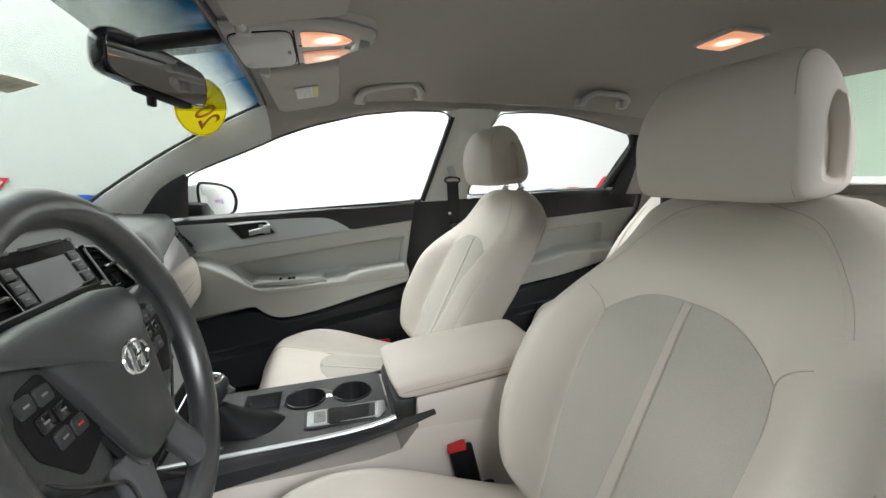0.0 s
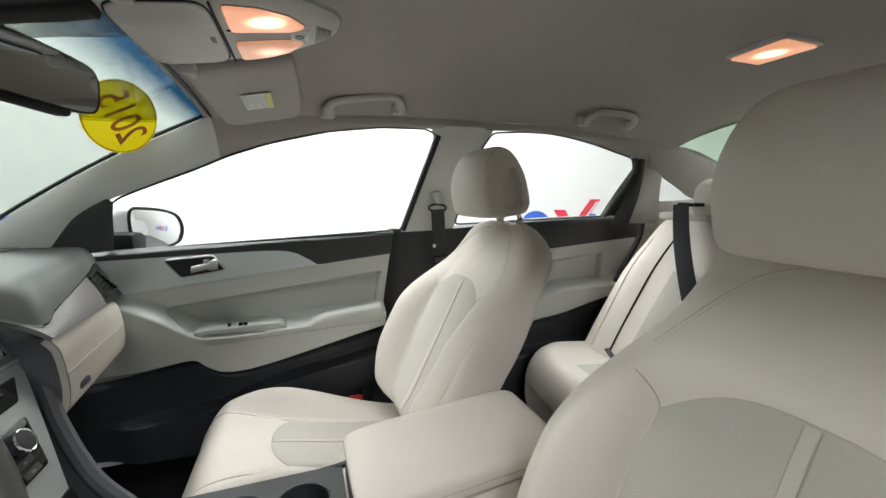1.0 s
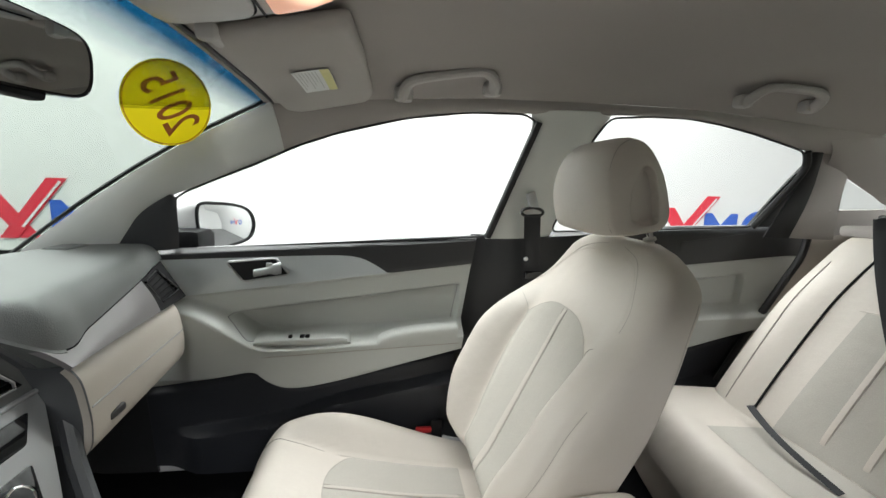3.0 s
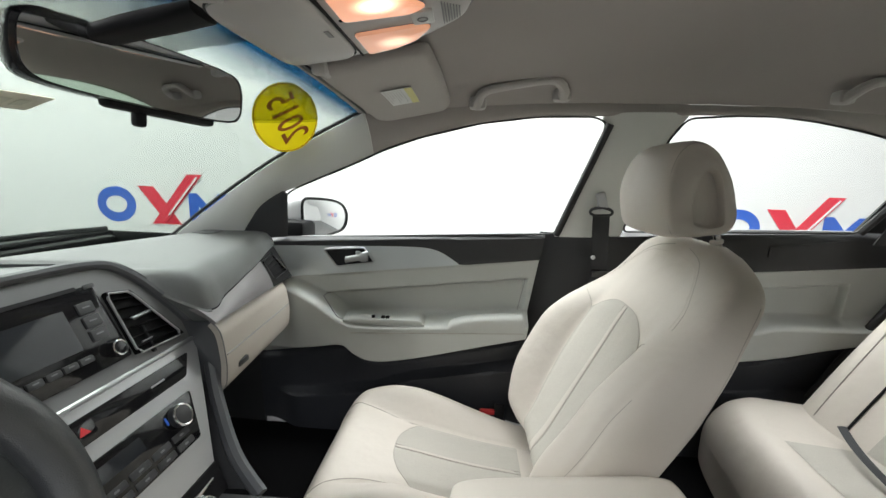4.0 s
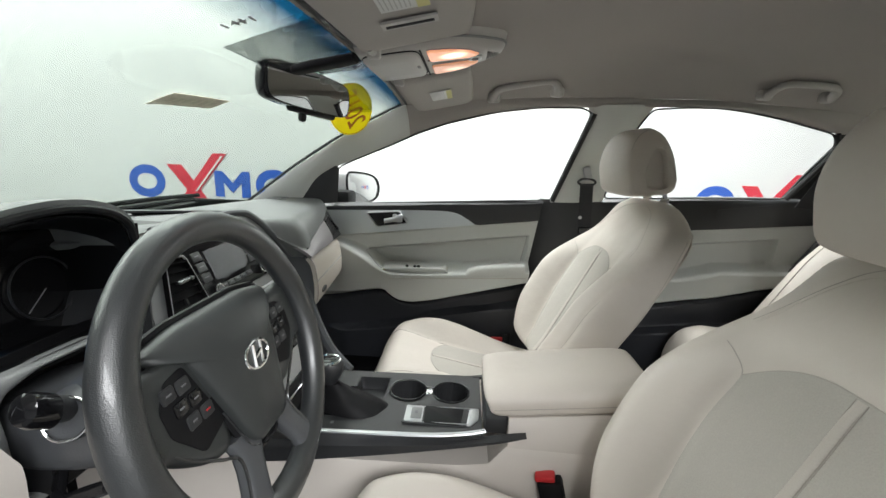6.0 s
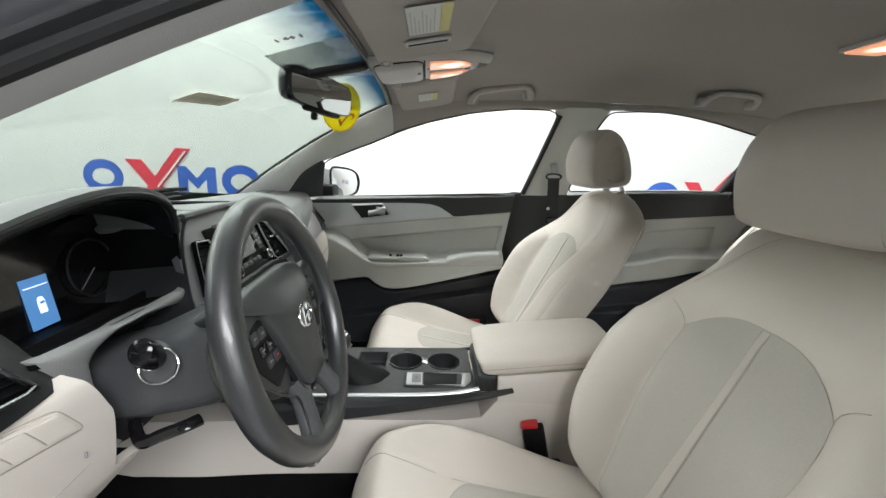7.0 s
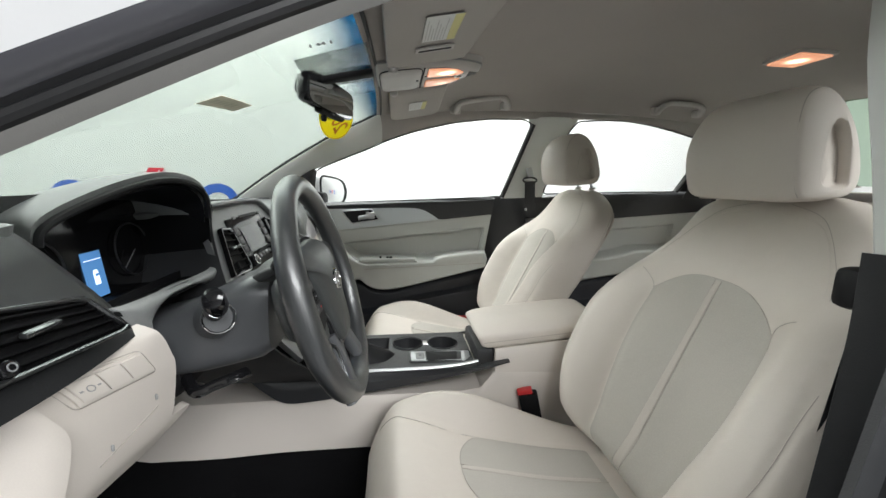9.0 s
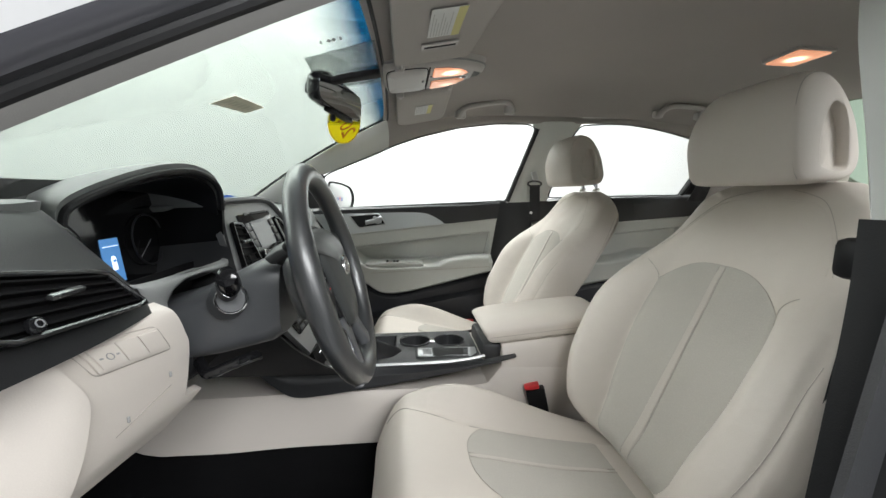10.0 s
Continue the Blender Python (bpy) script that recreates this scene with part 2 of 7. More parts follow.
def part(name, bm, mat, parent=None, label="", smooth=True, sharp=35, kind=""):
    """Links a bmesh, given in world places, as one mesh under a thing or a part."""
    base = BASE.get(parent, Vector((0, 0, 0)))
    bmesh.ops.translate(bm, verts=bm.verts, vec=-base)
    me = bpy.data.meshes.new(name)
    bm.to_mesh(me)
    bm.free()
    for f in me.polygons:
        f.use_smooth = smooth
    if smooth and sharp:
        me.set_sharp_from_angle(angle=radians(sharp))
    me.materials.append(mat)
    ob = new(name, me)
    if parent is not None:
        ob.parent = parent
    BASE[ob] = base
    if label:
        tagged(ob, label)
    if kind:
        tagged(ob, kind=kind)
    return ob


def V(*a):
    return Vector(a)


def crom(pts, n, closed=False):
    """A smooth curve through a few points, as n points."""
    p = [Vector(q) for q in pts]
    k = len(p)
    spans = k if closed else k - 1
    out = []
    for i in range(n):
        s = i / n * spans if closed else i / (n - 1) * spans
        j = min(int(s), spans - 1)
        f = s - j
        if closed:
            a, b, c, d = (p[(j + o) % k] for o in (-1, 0, 1, 2))
        else:
            a, b, c, d = p[max(j - 1, 0)], p[j], p[j + 1], p[min(j + 2, k - 1)]
        out.append(0.5 * ((2 * b) + (c - a) * f + (2 * a - 5 * b + 4 * c - d) * f * f + (3 * b - a - 3 * c + d) * f ** 3))
    return out


def lerp_table(table, x):
    """Smooth value at x from a few (x, value) pairs."""
    if x <= table[0][0]:
        return table[0][1]
    for i in range(len(table) - 1):
        (xa, a), (xb, b) = table[i], table[i + 1]
        if x <= xb:
            f = (x - xa) / (xb - xa)
            pa = table[i - 1] if i else (2 * xa - xb, 2 * a - b)
            pb = table[i + 2] if i + 2 < len(table) else (2 * xb - xa, 2 * b - a)
            ma = (b - pa[1]) / (xb - pa[0]) * (xb - xa)
            mb = (pb[1] - a) / (pb[0] - xa) * (xb - xa)
            return (2 * f ** 3 - 3 * f * f + 1) * a + (f ** 3 - 2 * f * f + f) * ma + (3 * f * f - 2 * f ** 3) * b + (f ** 3 - f * f) * mb
    return table[-1][1]


def step(a, b, x):
    f = min(1, max(0, (x - a) / (b - a)))
    return f * f * (3 - 2 * f)


def sheet(place, nu, nv, thick=0.0, flip=False):
    """A grid of place(u, v), 0 to 1 each way, with a thickness behind it."""
    bm = bmesh.new()
    uv = bm.loops.layers.uv.new("UVMap")
    vs = [[bm.verts.new(place(i / nu, j / nv)) for j in range(nv + 1)] for i in range(nu + 1)]
    for i in range(nu):
        for j in range(nv):
            q = [(i, j), (i + 1, j), (i + 1, j + 1), (i, j + 1)]
            if flip:
                q.reverse()
            f = bm.faces.new([vs[a][b] for a, b in q])
            for l, (a, b) in zip(f.loops, q):
                l[uv].uv = (a / nu, b / nv)
    if thick:
        bm.normal_update()
        # the thickness goes away from the cabin's middle
        lean = sum(f.normal.dot(CABIN - f.calc_center_median()) for f in bm.faces)
        k = -abs(thick) if lean > 0 else abs(thick)
        far = [[bm.verts.new(q.co + q.normal * k) for q in row] for row in vs]
        front = bm.faces[:]

        def add(*q):
            bm.faces.new(q)
        for i in range(nu):
            for j in range(nv):
                add(far[i][j], far[i][j + 1], far[i + 1][j + 1], far[i + 1][j])
        for i in range(nu):
            for j in (0, nv):
                add(vs[i][j], vs[i + 1][j], far[i + 1][j], far[i][j])
        for j in range(nv):
            for i in (0, nu):
                add(vs[i][j], vs[i][j + 1], far[i][j + 1], far[i][j])
        bmesh.ops.recalc_face_normals(bm, faces=bm.faces[:])
    return bm


def strip(rail_a, rail_b, n=40, m=8, bulge=0.0, out=(0, -1, 0.2), thick=0.006, flip=False):
    """A panel between two rails, bulging along out."""
    a, b, o = crom(rail_a, n + 1), crom(rail_b, n + 1), Vector(out).normalized()

    def place(u, v):
        i = round(u * n)
        return a[i].lerp(b[i], v) + o * bulge * math.sin(math.pi * v) ** 0.8
    return sheet(place, n, m, thick, flip)


def loft(loops, cap=True, closed=False):
    bm = bmesh.new()
    rows = [[bm.verts.new(p) for p in lp] for lp in loops]
    n = len(rows[0])
    for r in range(len(rows) if closed else len(rows) - 1):
        a, b = rows[r], rows[(r + 1) % len(rows)]
        for i in range(n):
            bm.faces.new((a[i], a[(i + 1) % n], b[(i + 1) % n], b[i]))
    if cap and not closed:
        bm.faces.new(rows[0][::-1])
        bm.faces.new(rows[-1])
    bmesh.ops.recalc_face_normals(bm, faces=bm.faces[:])
    return bm


def tube(pts, r, n=8, closed=False, flat=1.0, up=None):
    """A round (or flattened) bar along points; r: a radius, or one for each point."""
    p = [Vector(q) for q in pts]
    k = len(p)
    rs = r if isinstance(r, (list, tuple)) else [r] * k
    side = Vector(up) if up else None
    loops = []
    for i in range(k):
        if closed:
            t = p[(i + 1) % k] - p[i - 1]
        else:
            t = p[min(i + 1, k - 1)] - p[max(i - 1, 0)]
        t = t.normalized() if t.length else Vector((1, 0, 0))
        if side is None:
            side = t.orthogonal()
        side = (side - t * side.dot(t)).normalized()
        other = t.cross(side)
        loops.append([p[i] + (side * math.cos(2 * math.pi * j / n) + other * math.sin(2 * math.pi * j / n) * flat) * rs[i] for j in range(n)])
        if up:
            side = Vector(up)
    return loft(loops, closed=closed)


def block(c, size, bevel=0.004, rot=None, seg=2):
    """A box with rounded edges."""
    bm = bmesh.new()
    bmesh.ops.create_cube(bm, size=1)
    bmesh.ops.scale(bm, vec=size, verts=bm.verts)
    if bevel:
        bmesh.ops.bevel(bm, geom=bm.edges[:], offset=min(bevel, min(size) * 0.45), segments=seg, profile=0.5, affect="EDGES")
    m = Matrix.Translation(c) @ (rot.to_4x4() if rot else Matrix.Identity(4))
    bmesh.ops.transform(bm, matrix=m, verts=bm.verts)
    return bm


def basis(x, z):
    """A turn whose local x and z axes point along those given."""
    z = Vector(z).normalized()
    x = Vector(x)
    x = (x - z * x.dot(z)).normalized()
    return Matrix((x, z.cross(x), z)).transposed()


def plate(outline, depth, c, rot, bevel=0.002, seg=2, hole=None):
    """A flat shape with an outline in its own plane, extruded along its local z, with rounded rims."""
    bm = bmesh.new()
    top = [bm.verts.new((x, y, depth)) for x, y in outline]
    low = [bm.verts.new((x, y, 0)) for x, y in outline]
    n = len(outline)
    for i in range(n):
        bm.faces.new((low[i], low[(i + 1) % n], top[(i + 1) % n], top[i]))
    ft = bm.faces.new(top)
    bm.faces.new(low[::-1])
    bmesh.ops.recalc_face_normals(bm, faces=bm.faces[:])
    if bevel:
        bmesh.ops.bevel(bm, geom=list(ft.edges), offset=bevel, segments=seg, profile=0.5, affect="EDGES")
    bmesh.ops.transform(bm, matrix=Matrix.Translation(c) @ rot.to_4x4(), verts=bm.verts)
    return bm


def rounded(w, h, r, n=5):
    out = []
    for cx, cy, a in ((w / 2 - r, h / 2 - r, 0), (-w / 2 + r, h / 2 - r, 90), (-w / 2 + r, -h / 2 + r, 180), (w / 2 - r, -h / 2 + r, 270)):
        for i in range(n + 1):
            t = radians(a + 90 * i / n)
            out.append((cx + r * math.cos(t), cy + r * math.sin(t)))
    return out


def round_poly(pts, r, n=4):
    """A 2D polygon with its corners rounded."""
    out = []
    k = len(pts)
    for i in range(k):
        a, b, c = Vector(pts[i - 1]), Vector(pts[i]), Vector(pts[(i + 1) % k])
        d1, d2 = (a - b), (c - b)
        rr = min(r, d1.length * 0.45, d2.length * 0.45)
        p, q = b + d1.normalized() * rr, b + d2.normalized() * rr
        for j in range(n + 1):
            f = j / n
            out.append(tuple((1 - f) ** 2 * p + 2 * f * (1 - f) * b + f * f * q))
    return out


def disc(c, axis, r, depth, bevel=0.002, n=32, x=(0, 1, 0.01)):
    return plate([(r * math.cos(2 * math.pi * i / n), r * math.sin(2 * math.pi * i / n)) for i in range(n)], depth, c, basis(x, axis), bevel)


def ring(c, axis, r, w, n=40, flat=1.0, x=(0, 1, 0.01), squash=1.0):
    rot = basis(x, axis)
    return tube([Vector(c) + rot @ Vector((r * math.cos(2 * math.pi * i / n), squash * r * math.sin(2 * math.pi * i / n), 0)) for i in range(n)], w, closed=True, flat=flat, up=axis)


def quad(c4, u, v):
    a, b, c, d = c4
    return a.lerp(b, u).lerp(d.lerp(c, u), v)


def join_into(bm, other):
    me = bpy.data.meshes.new("tmp")
    other.to_mesh(me)
    other.free()
    bm.from_mesh(me)
    bpy.data.meshes.remove(me)
    return bm


def flipped(pts):
    return [Vector((p[0], -p[1], p[2])) for p in pts]


# ---- the photo booth round the car ----
def wall_box(name, c, size, mat, label):
    ob = part(name, block(c, size, 0), mat, label=label, smooth=False)
    return tagged(ob, category="wall", kind="structure")


tagged(part("floor", block((0.3, -2.7, -0.05), (10.6, 11.2, 0.1), 0), M_FLOOR, label="grey sealed booth floor", smooth=False), category="floor", kind="structure")
tagged(part("ceiling", block((0.3, -2.7, 3.45), (10.6, 11.2, 0.1), 0), M_WALL, label="plain white booth ceiling", smooth=False), category="ceiling", kind="structure")
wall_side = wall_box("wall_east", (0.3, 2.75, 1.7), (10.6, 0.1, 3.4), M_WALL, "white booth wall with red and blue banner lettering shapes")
for jx in (-0.91, -0.18, 0.55, 1.28):
    part("panel_joint", block((jx, 2.6985, 1.7), (0.005, 0.003, 3.4), 0), M_JOINT, wall_side, smooth=False)
wall_box("wall_west", (0.3, -8.25, 1.7), (10.6, 0.1, 3.4), M_DIMWALL, "unseen side wall, greyed to cut the light from that side")
wall_box("wall_north", (-5.0, -2.75, 1.7), (0.1, 10.9, 3.4), M_WALL, "plain white booth wall")
wall_box("wall_south", (5.6, -2.75, 1.7), (0.1, 10.9, 3.4), M_WALL, "plain white booth wall")

WALL_TURN = basis((1, 0, 0), (0, -1, 0))      # local x along the wall, local y up


def banner(x, z, s):
    """One repeat of the wall's banner: blue ring, red tick, blue zigzag, blue ring."""
    b = thing("wall_banner", (x, 2.697, z), "red tick between blue rings printed on the wall", "banner", "banners on the booth wall")
    at = lambda px, pz: V(x + px * s, 2.6975, z + pz * s)

    def flat_shape(name, pts, mat):
        part(name, plate([(px * s, pz * s) for px, pz in pts], 0.003, (x, 2.699 if "stroke" not in name else 2.695, z), WALL_TURN, 0), mat, b, smooth=False)
    for cx in (-0.98, 1.62):
        part("ring", sheet(lambda u, v: at(cx + (0.205 + 0.17 * v) * math.cos(2 * math.pi * u), 0.27 + (0.155 + 0.17 * v) * math.sin(2 * math.pi * u)), 48, 2, 0.002), M_BLUE, b)
    flat_shape("tick_arm", [(-0.54, 0.62), (-0.24, 0.62), (0.26, -0.06), (-0.02, -0.06)], M_BANRED)
    flat_shape("tick_stroke", [(-0.30, -0.06), (-0.05, -0.06), (0.70, 0.86), (0.42, 0.86)], M_BANRED)
    part("tick_line", plate([(px * s, pz * s) for px, pz in [(0.02, 0.12), (0.045, 0.10), (0.62, 0.80), (0.595, 0.82)]], 0.002, (x, 2.690, z), WALL_TURN, 0), M_WALL, b, "thin white line in the tick", smooth=False)
    flat_shape("zigzag", [(0.42, 0.02), (0.60, 0.02), (0.60, 0.30), (0.78, 0.10), (0.96, 0.30), (0.96, 0.02), (1.14, 0.02), (1.14, 0.53), (0.98, 0.53), (0.78, 0.30), (0.58, 0.53), (0.42, 0.53)], M_BLUE)


banner(-2.31, 0.69, 0.445)
banner(2.58, 0.72, 0.43)


# ---- car shell: roof, pillars, glass ----
def win_y(z):
    return 0.77 - 0.378 * (z - 0.93)


HEAD_EDGE = [(-0.132, 0.586, 1.288), (0, 0.598, 1.303), (0.15, 0.608, 1.318), (0.32, 0.612, 1.33), (0.5, 0.612, 1.335), (0.9, 0.61, 1.337), (1.2, 0.60, 1.318), (1.46, 0.55, 1.285)]
CROWN = [(-0.13, 1.296), (-0.06, 1.314), (0, 1.326), (0.3, 1.375), (0.6, 1.40), (1.0, 1.412), (1.3, 1.40), (1.56, 1.368)]
EDGE_Y = [(p[0], p[1]) for p in HEAD_EDGE]
EDGE_Z = [(p[0], p[2]) for p in HEAD_EDGE]


def header_x(y):
    return -0.120 - 0.05 * y * y


def roof_place(u, v, lift=0.0):
    s = 2 * v - 1
    yn = s * 0.6
    xa, xb = header_x(yn), 1.56 - 0.4 * yn * yn
    x = xa + (xb - xa) * u
    ye, ze, zc = lerp_table(EDGE_Y, x), lerp_table(EDGE_Z, x), lerp_table(CROWN, x)
    return V(x, s * (ye + lift * 1.5), zc - (zc - ze) * abs(s) ** 4 + lift)


head = part("ceiling_headliner", sheet(lambda u, v: roof_place(u, v), 60, 48, -0.008), M_LINER, label="grey felt headliner under the roof")
tagged(head, category="headliner", kind="structure")
roof = part("roof", sheet(lambda u, v: roof_place(u, v, 0.035), 40, 32, 0.004), M_WHITE, label="pearl white car roof panel")
tagged(roof, category="roof", kind="structure")

def sgnpow(v, e):
    return math.copysign(abs(v) ** e, v)


WINDOW_TOP = [(x, win_y(z), z) for x, z in ((-0.12, 1.195), (0.0, 1.237), (0.15, 1.276), (0.32, 1.301), (0.48, 1.306), (0.66, 1.312), (0.9, 1.317), (1.1, 1.292), (1.3, 1.252), (1.46, 1.235))]
HEAD_RAIL = [(x, lerp_table(EDGE_Y, x), lerp_table(EDGE_Z, x)) for x in (-0.132, 0.0, 0.15, 0.32, 0.48, 0.66, 0.9, 1.1, 1.3, 1.46)]
A_IN = [(-0.735, 0.655, 0.918), (-0.53, 0.624, 1.064), (-0.33, 0.600, 1.188), (-0.125, 0.578, 1.291)]
A_OUT = [(-0.555, 0.742, 0.918), (-0.513, 0.726, 0.985), (-0.470, 0.716, 1.035), (-0.390, 0.706, 1.080), (-0.265, 0.695, 1.130), (-0.12, 0.668, 1.195)]
B_FRONT = [(x, win_y(z), z) for x, z in ((0.476, 1.312), (0.486, 1.262), (0.452, 1.13), (0.41, 0.975))]
B_REAR = [(x, win_y(z), z) for x, z in ((0.694, 1.318), (0.652, 1.24), (0.632, 1.13), (0.60, 0.985))]


def pillar(name, a, b, bulge, mat, label, n=30, m=10, out=(0, -1, 0.3), driver=None):
    bm = strip(a, b, n, m, bulge, out, 0.006)
    ob = part(name, bm, mat, label=label)
    tagged(ob, category="pillar trim", kind="structure")
    am, bmir = flipped(a), driver or flipped(b)
    ob = part(name, strip(am, bmir, n, m, bulge, (out[0], -out[1], out[2]), 0.006), mat, label=label)
    tagged(ob, category="pillar trim", kind="structure")


D_EDGE = [(-0.53, -0.757, 0.957), (-0.42, -0.742, 1.024), (-0.27, -0.708, 1.109), (-0.12, -0.672, 1.190)]
pillar("trim_a_pillar", A_IN, A_OUT, 0.022, M_PILLAR, "pale grey plastic windscreen pillar trim", 30, 10, (0.3, -1, 0.1), D_EDGE)
pillar("trim_cant_rail", HEAD_RAIL, WINDOW_TOP, 0.012, M_LINER, "grey felt roof rail trim over the door windows", 60, 8, (0, -0.6, -0.6))
pillar("trim_b_pillar", B_FRONT, B_REAR, 0.022, M_PILLAR, "pale grey upper door pillar trim", 24, 10, (0, -1, 0))
C_A = [(1.315, 0.66, 1.25), (1.325, 0.675, 1.19), (1.33, 0.69, 1.12), (1.30, 0.705, 1.00)]
C_B = [(1.43, 0.628, 1.24), (1.43, 0.632, 1.19), (1.43, 0.638, 1.12), (1.45, 0.655, 1.00)]
pillar("trim_c_pillar", C_A, C_B, 0.01, M_LINER, "grey rear pillar trim", 24, 6, (0, -1, 0))
C_TOP = [(1.30, 0.60, 1.29), (1.46, 0.55, 1.285), (1.58, 0.515, 1.235), (1.70, 0.485, 1.17), (1.90, 0.47, 1.07)]
C_LOW = [(1.37, 0.645, 1.215), (1.43, 0.636, 1.183), (1.51, 0.630, 1.140), (1.60, 0.622, 1.096), (1.80, 0.59, 1.05)]
pillar("trim_rear_pillar", C_TOP, C_LOW, 0.015, M_LINER, "grey felt trim beside the rear glass", 30, 8, (0, -1, 0.2))


def poly_pane(name, outline, mat, parent, thick=0.004, label="", push=0.0):
    bm = bmesh.new()
    vs = [bm.verts.new((x, win_y(z) + push, z)) for x, z in outline]
    bm.faces.new(vs)
    bm.normal_update()
    bmesh.ops.solidify(bm, geom=bm.faces[:], thickness=thick)
    ob = part(name, bm, mat, parent, label, smooth=False)
    ob.visible_shadow = False
    return ob


FRONT_WIN = [(-0.43, 0.932), (-0.420, 1.0), (-0.408, 1.058), (-0.37, 1.086), (-0.284, 1.122), (-0.19, 1.160), (-0.09, 1.205), (0.01, 1.24), (0.17, 1.28), (0.32, 1.30), (0.46, 1.304), (0.497, 1.288), (0.452, 1.13), (0.41, 0.982)]
REAR_WIN = [(0.60, 1.0), (0.632, 1.13), (0.655, 1.25), (0.688, 1.306), (0.80, 1.315), (0.9, 1.316), (1.0, 1.306), (1.11, 1.288), (1.29, 1.25), (1.312, 1.21), (1.295, 1.15), (1.238, 1.026)]

# windscreen and rear glass


WIND_MID = crom([(-0.99, 0, 0.925), (-0.72, 0, 1.105), (-0.46, 0, 1.222), (-0.24, 0, 1.275), (-0.108, 0, 1.303)], 61)
WIND_EDGE = crom([(-0.74, 0.69, 0.908), (-0.53, 0.655, 1.048), (-0.33, 0.622, 1.182), (-0.20, 0.602, 1.255), (-0.122, 0.592, 1.296)], 61)


def wind_place(u, v):
    s = 2 * u - 1
    i = min(60, max(0, v * 60))
    k = min(59, int(i))
    a, b = WIND_MID[k].lerp(WIND_MID[k + 1], i - k), WIND_EDGE[k].lerp(WIND_EDGE[k + 1], i - k)
    p = a.lerp(b, s * s)
    return V(p.x, b.y * s, p.z)


ws = part("window_windscreen", sheet(wind_place, 40, 30, 0.004), M_WIND, label="green-tinted windscreen with a blue shade band")
ws.visible_shadow = False
tagged(ws, category="windscreen", kind="structure")
for sgn in (1, -1):
    edge_line = [V(p.x - 0.006, sgn * (p.y - 0.004), p.z + 0.003) for p in crom(A_IN, 30)]
    seal = part("trim_windscreen_edge", tube(edge_line, 0.0045, 6), M_RUBBER, label="black edge seal of the windscreen")
    tagged(seal, category="seal", kind="structure")
seal = part("trim_windscreen_edge", tube([wind_place(i / 30, 1.0) + V(0.0, 0, -0.004) for i in range(31)], 0.004, 6), M_RUBBER, label="black edge seal of the windscreen")
tagged(seal, category="seal", kind="structure")


def rear_place(u, v):
    s = 2 * u - 1
    v = 1.14 * v - 0.14
    y = (0.585 - 0.05 * v) * s
    top = V(1.565 - 0.42 * y * y, y, 1.372 - 0.27 * y * y)
    low = V(2.02 - 0.2 * s * s, y, 1.075)
    return top.lerp(low, v)


rg = part("window_rear", sheet(rear_place, 24, 16, 0.004), M_BACKGLASS, label="green-tinted rear window glass")
rg.visible_shadow = False
tagged(rg, category="rear window", kind="structure")

q_pane = [(1.425, 1.181), (1.597, 1.096), (1.427, 1.086)]
for sgn in (1, -1):
    bm = bmesh.new()
    bm.faces.new([bm.verts.new((x, sgn * (0.640 - 0.05 * (x - 1.425)), z)) for x, z in q_pane])
    bm.normal_update()
    bmesh.ops.solidify(bm, geom=bm.faces[:], thickness=0.004)
    o = part("window_quarter", bm, M_GLASS, label="small fixed rear quarter window", smooth=False)
    o.visible_shadow = False
    tagged(o, category="window", kind="structure")

# shelf behind the rear seat, boot wall, nose bulkhead
shelf = part("rear_shelf", block((1.72, 0, 1.035), (0.66, 1.2, 0.03), 0.01), M_LINER, label="grey felt parcel shelf under the rear glass")
tagged(shelf, category="shelf", kind="structure")
tagged(part("wall_boot", block((1.62, 0, 0.66), (0.04, 1.44, 0.72), 0.005), M_CARPET, label="black carpeted wall behind the rear seat"), category="wall", kind="structure")
tagged(part("wall_bulkhead", block((-1.0, 0, 0.62), (0.04, 1.5, 0.62), 0.005), M_CARPET, label="black carpeted front bulkhead"), category="wall", kind="structure")
tagged(part("cowl", block((-1.06, 0, 0.905), (0.22, 1.44, 0.03), 0.008), M_BLACK, label="black plastic cowl below the windscreen"), category="cowl", kind="structure")


def carpet_place(u, v):
    x, y = -1.0 + 2.6 * u, -0.72 + 1.44 * v
    z = 0.315 + 0.10 * step(0.20, 0.09, abs(y)) + 0.12 * step(-0.62, -0.9, x) + 0.008 * noise.noise(V(x * 5, y * 5, 0))
    return V(x, y, z)


tagged(part("floor_carpet", sheet(carpet_place, 70, 50, -0.03), M_CARPET, label="black carpet on the car floor"), category="carpet", kind="structure")

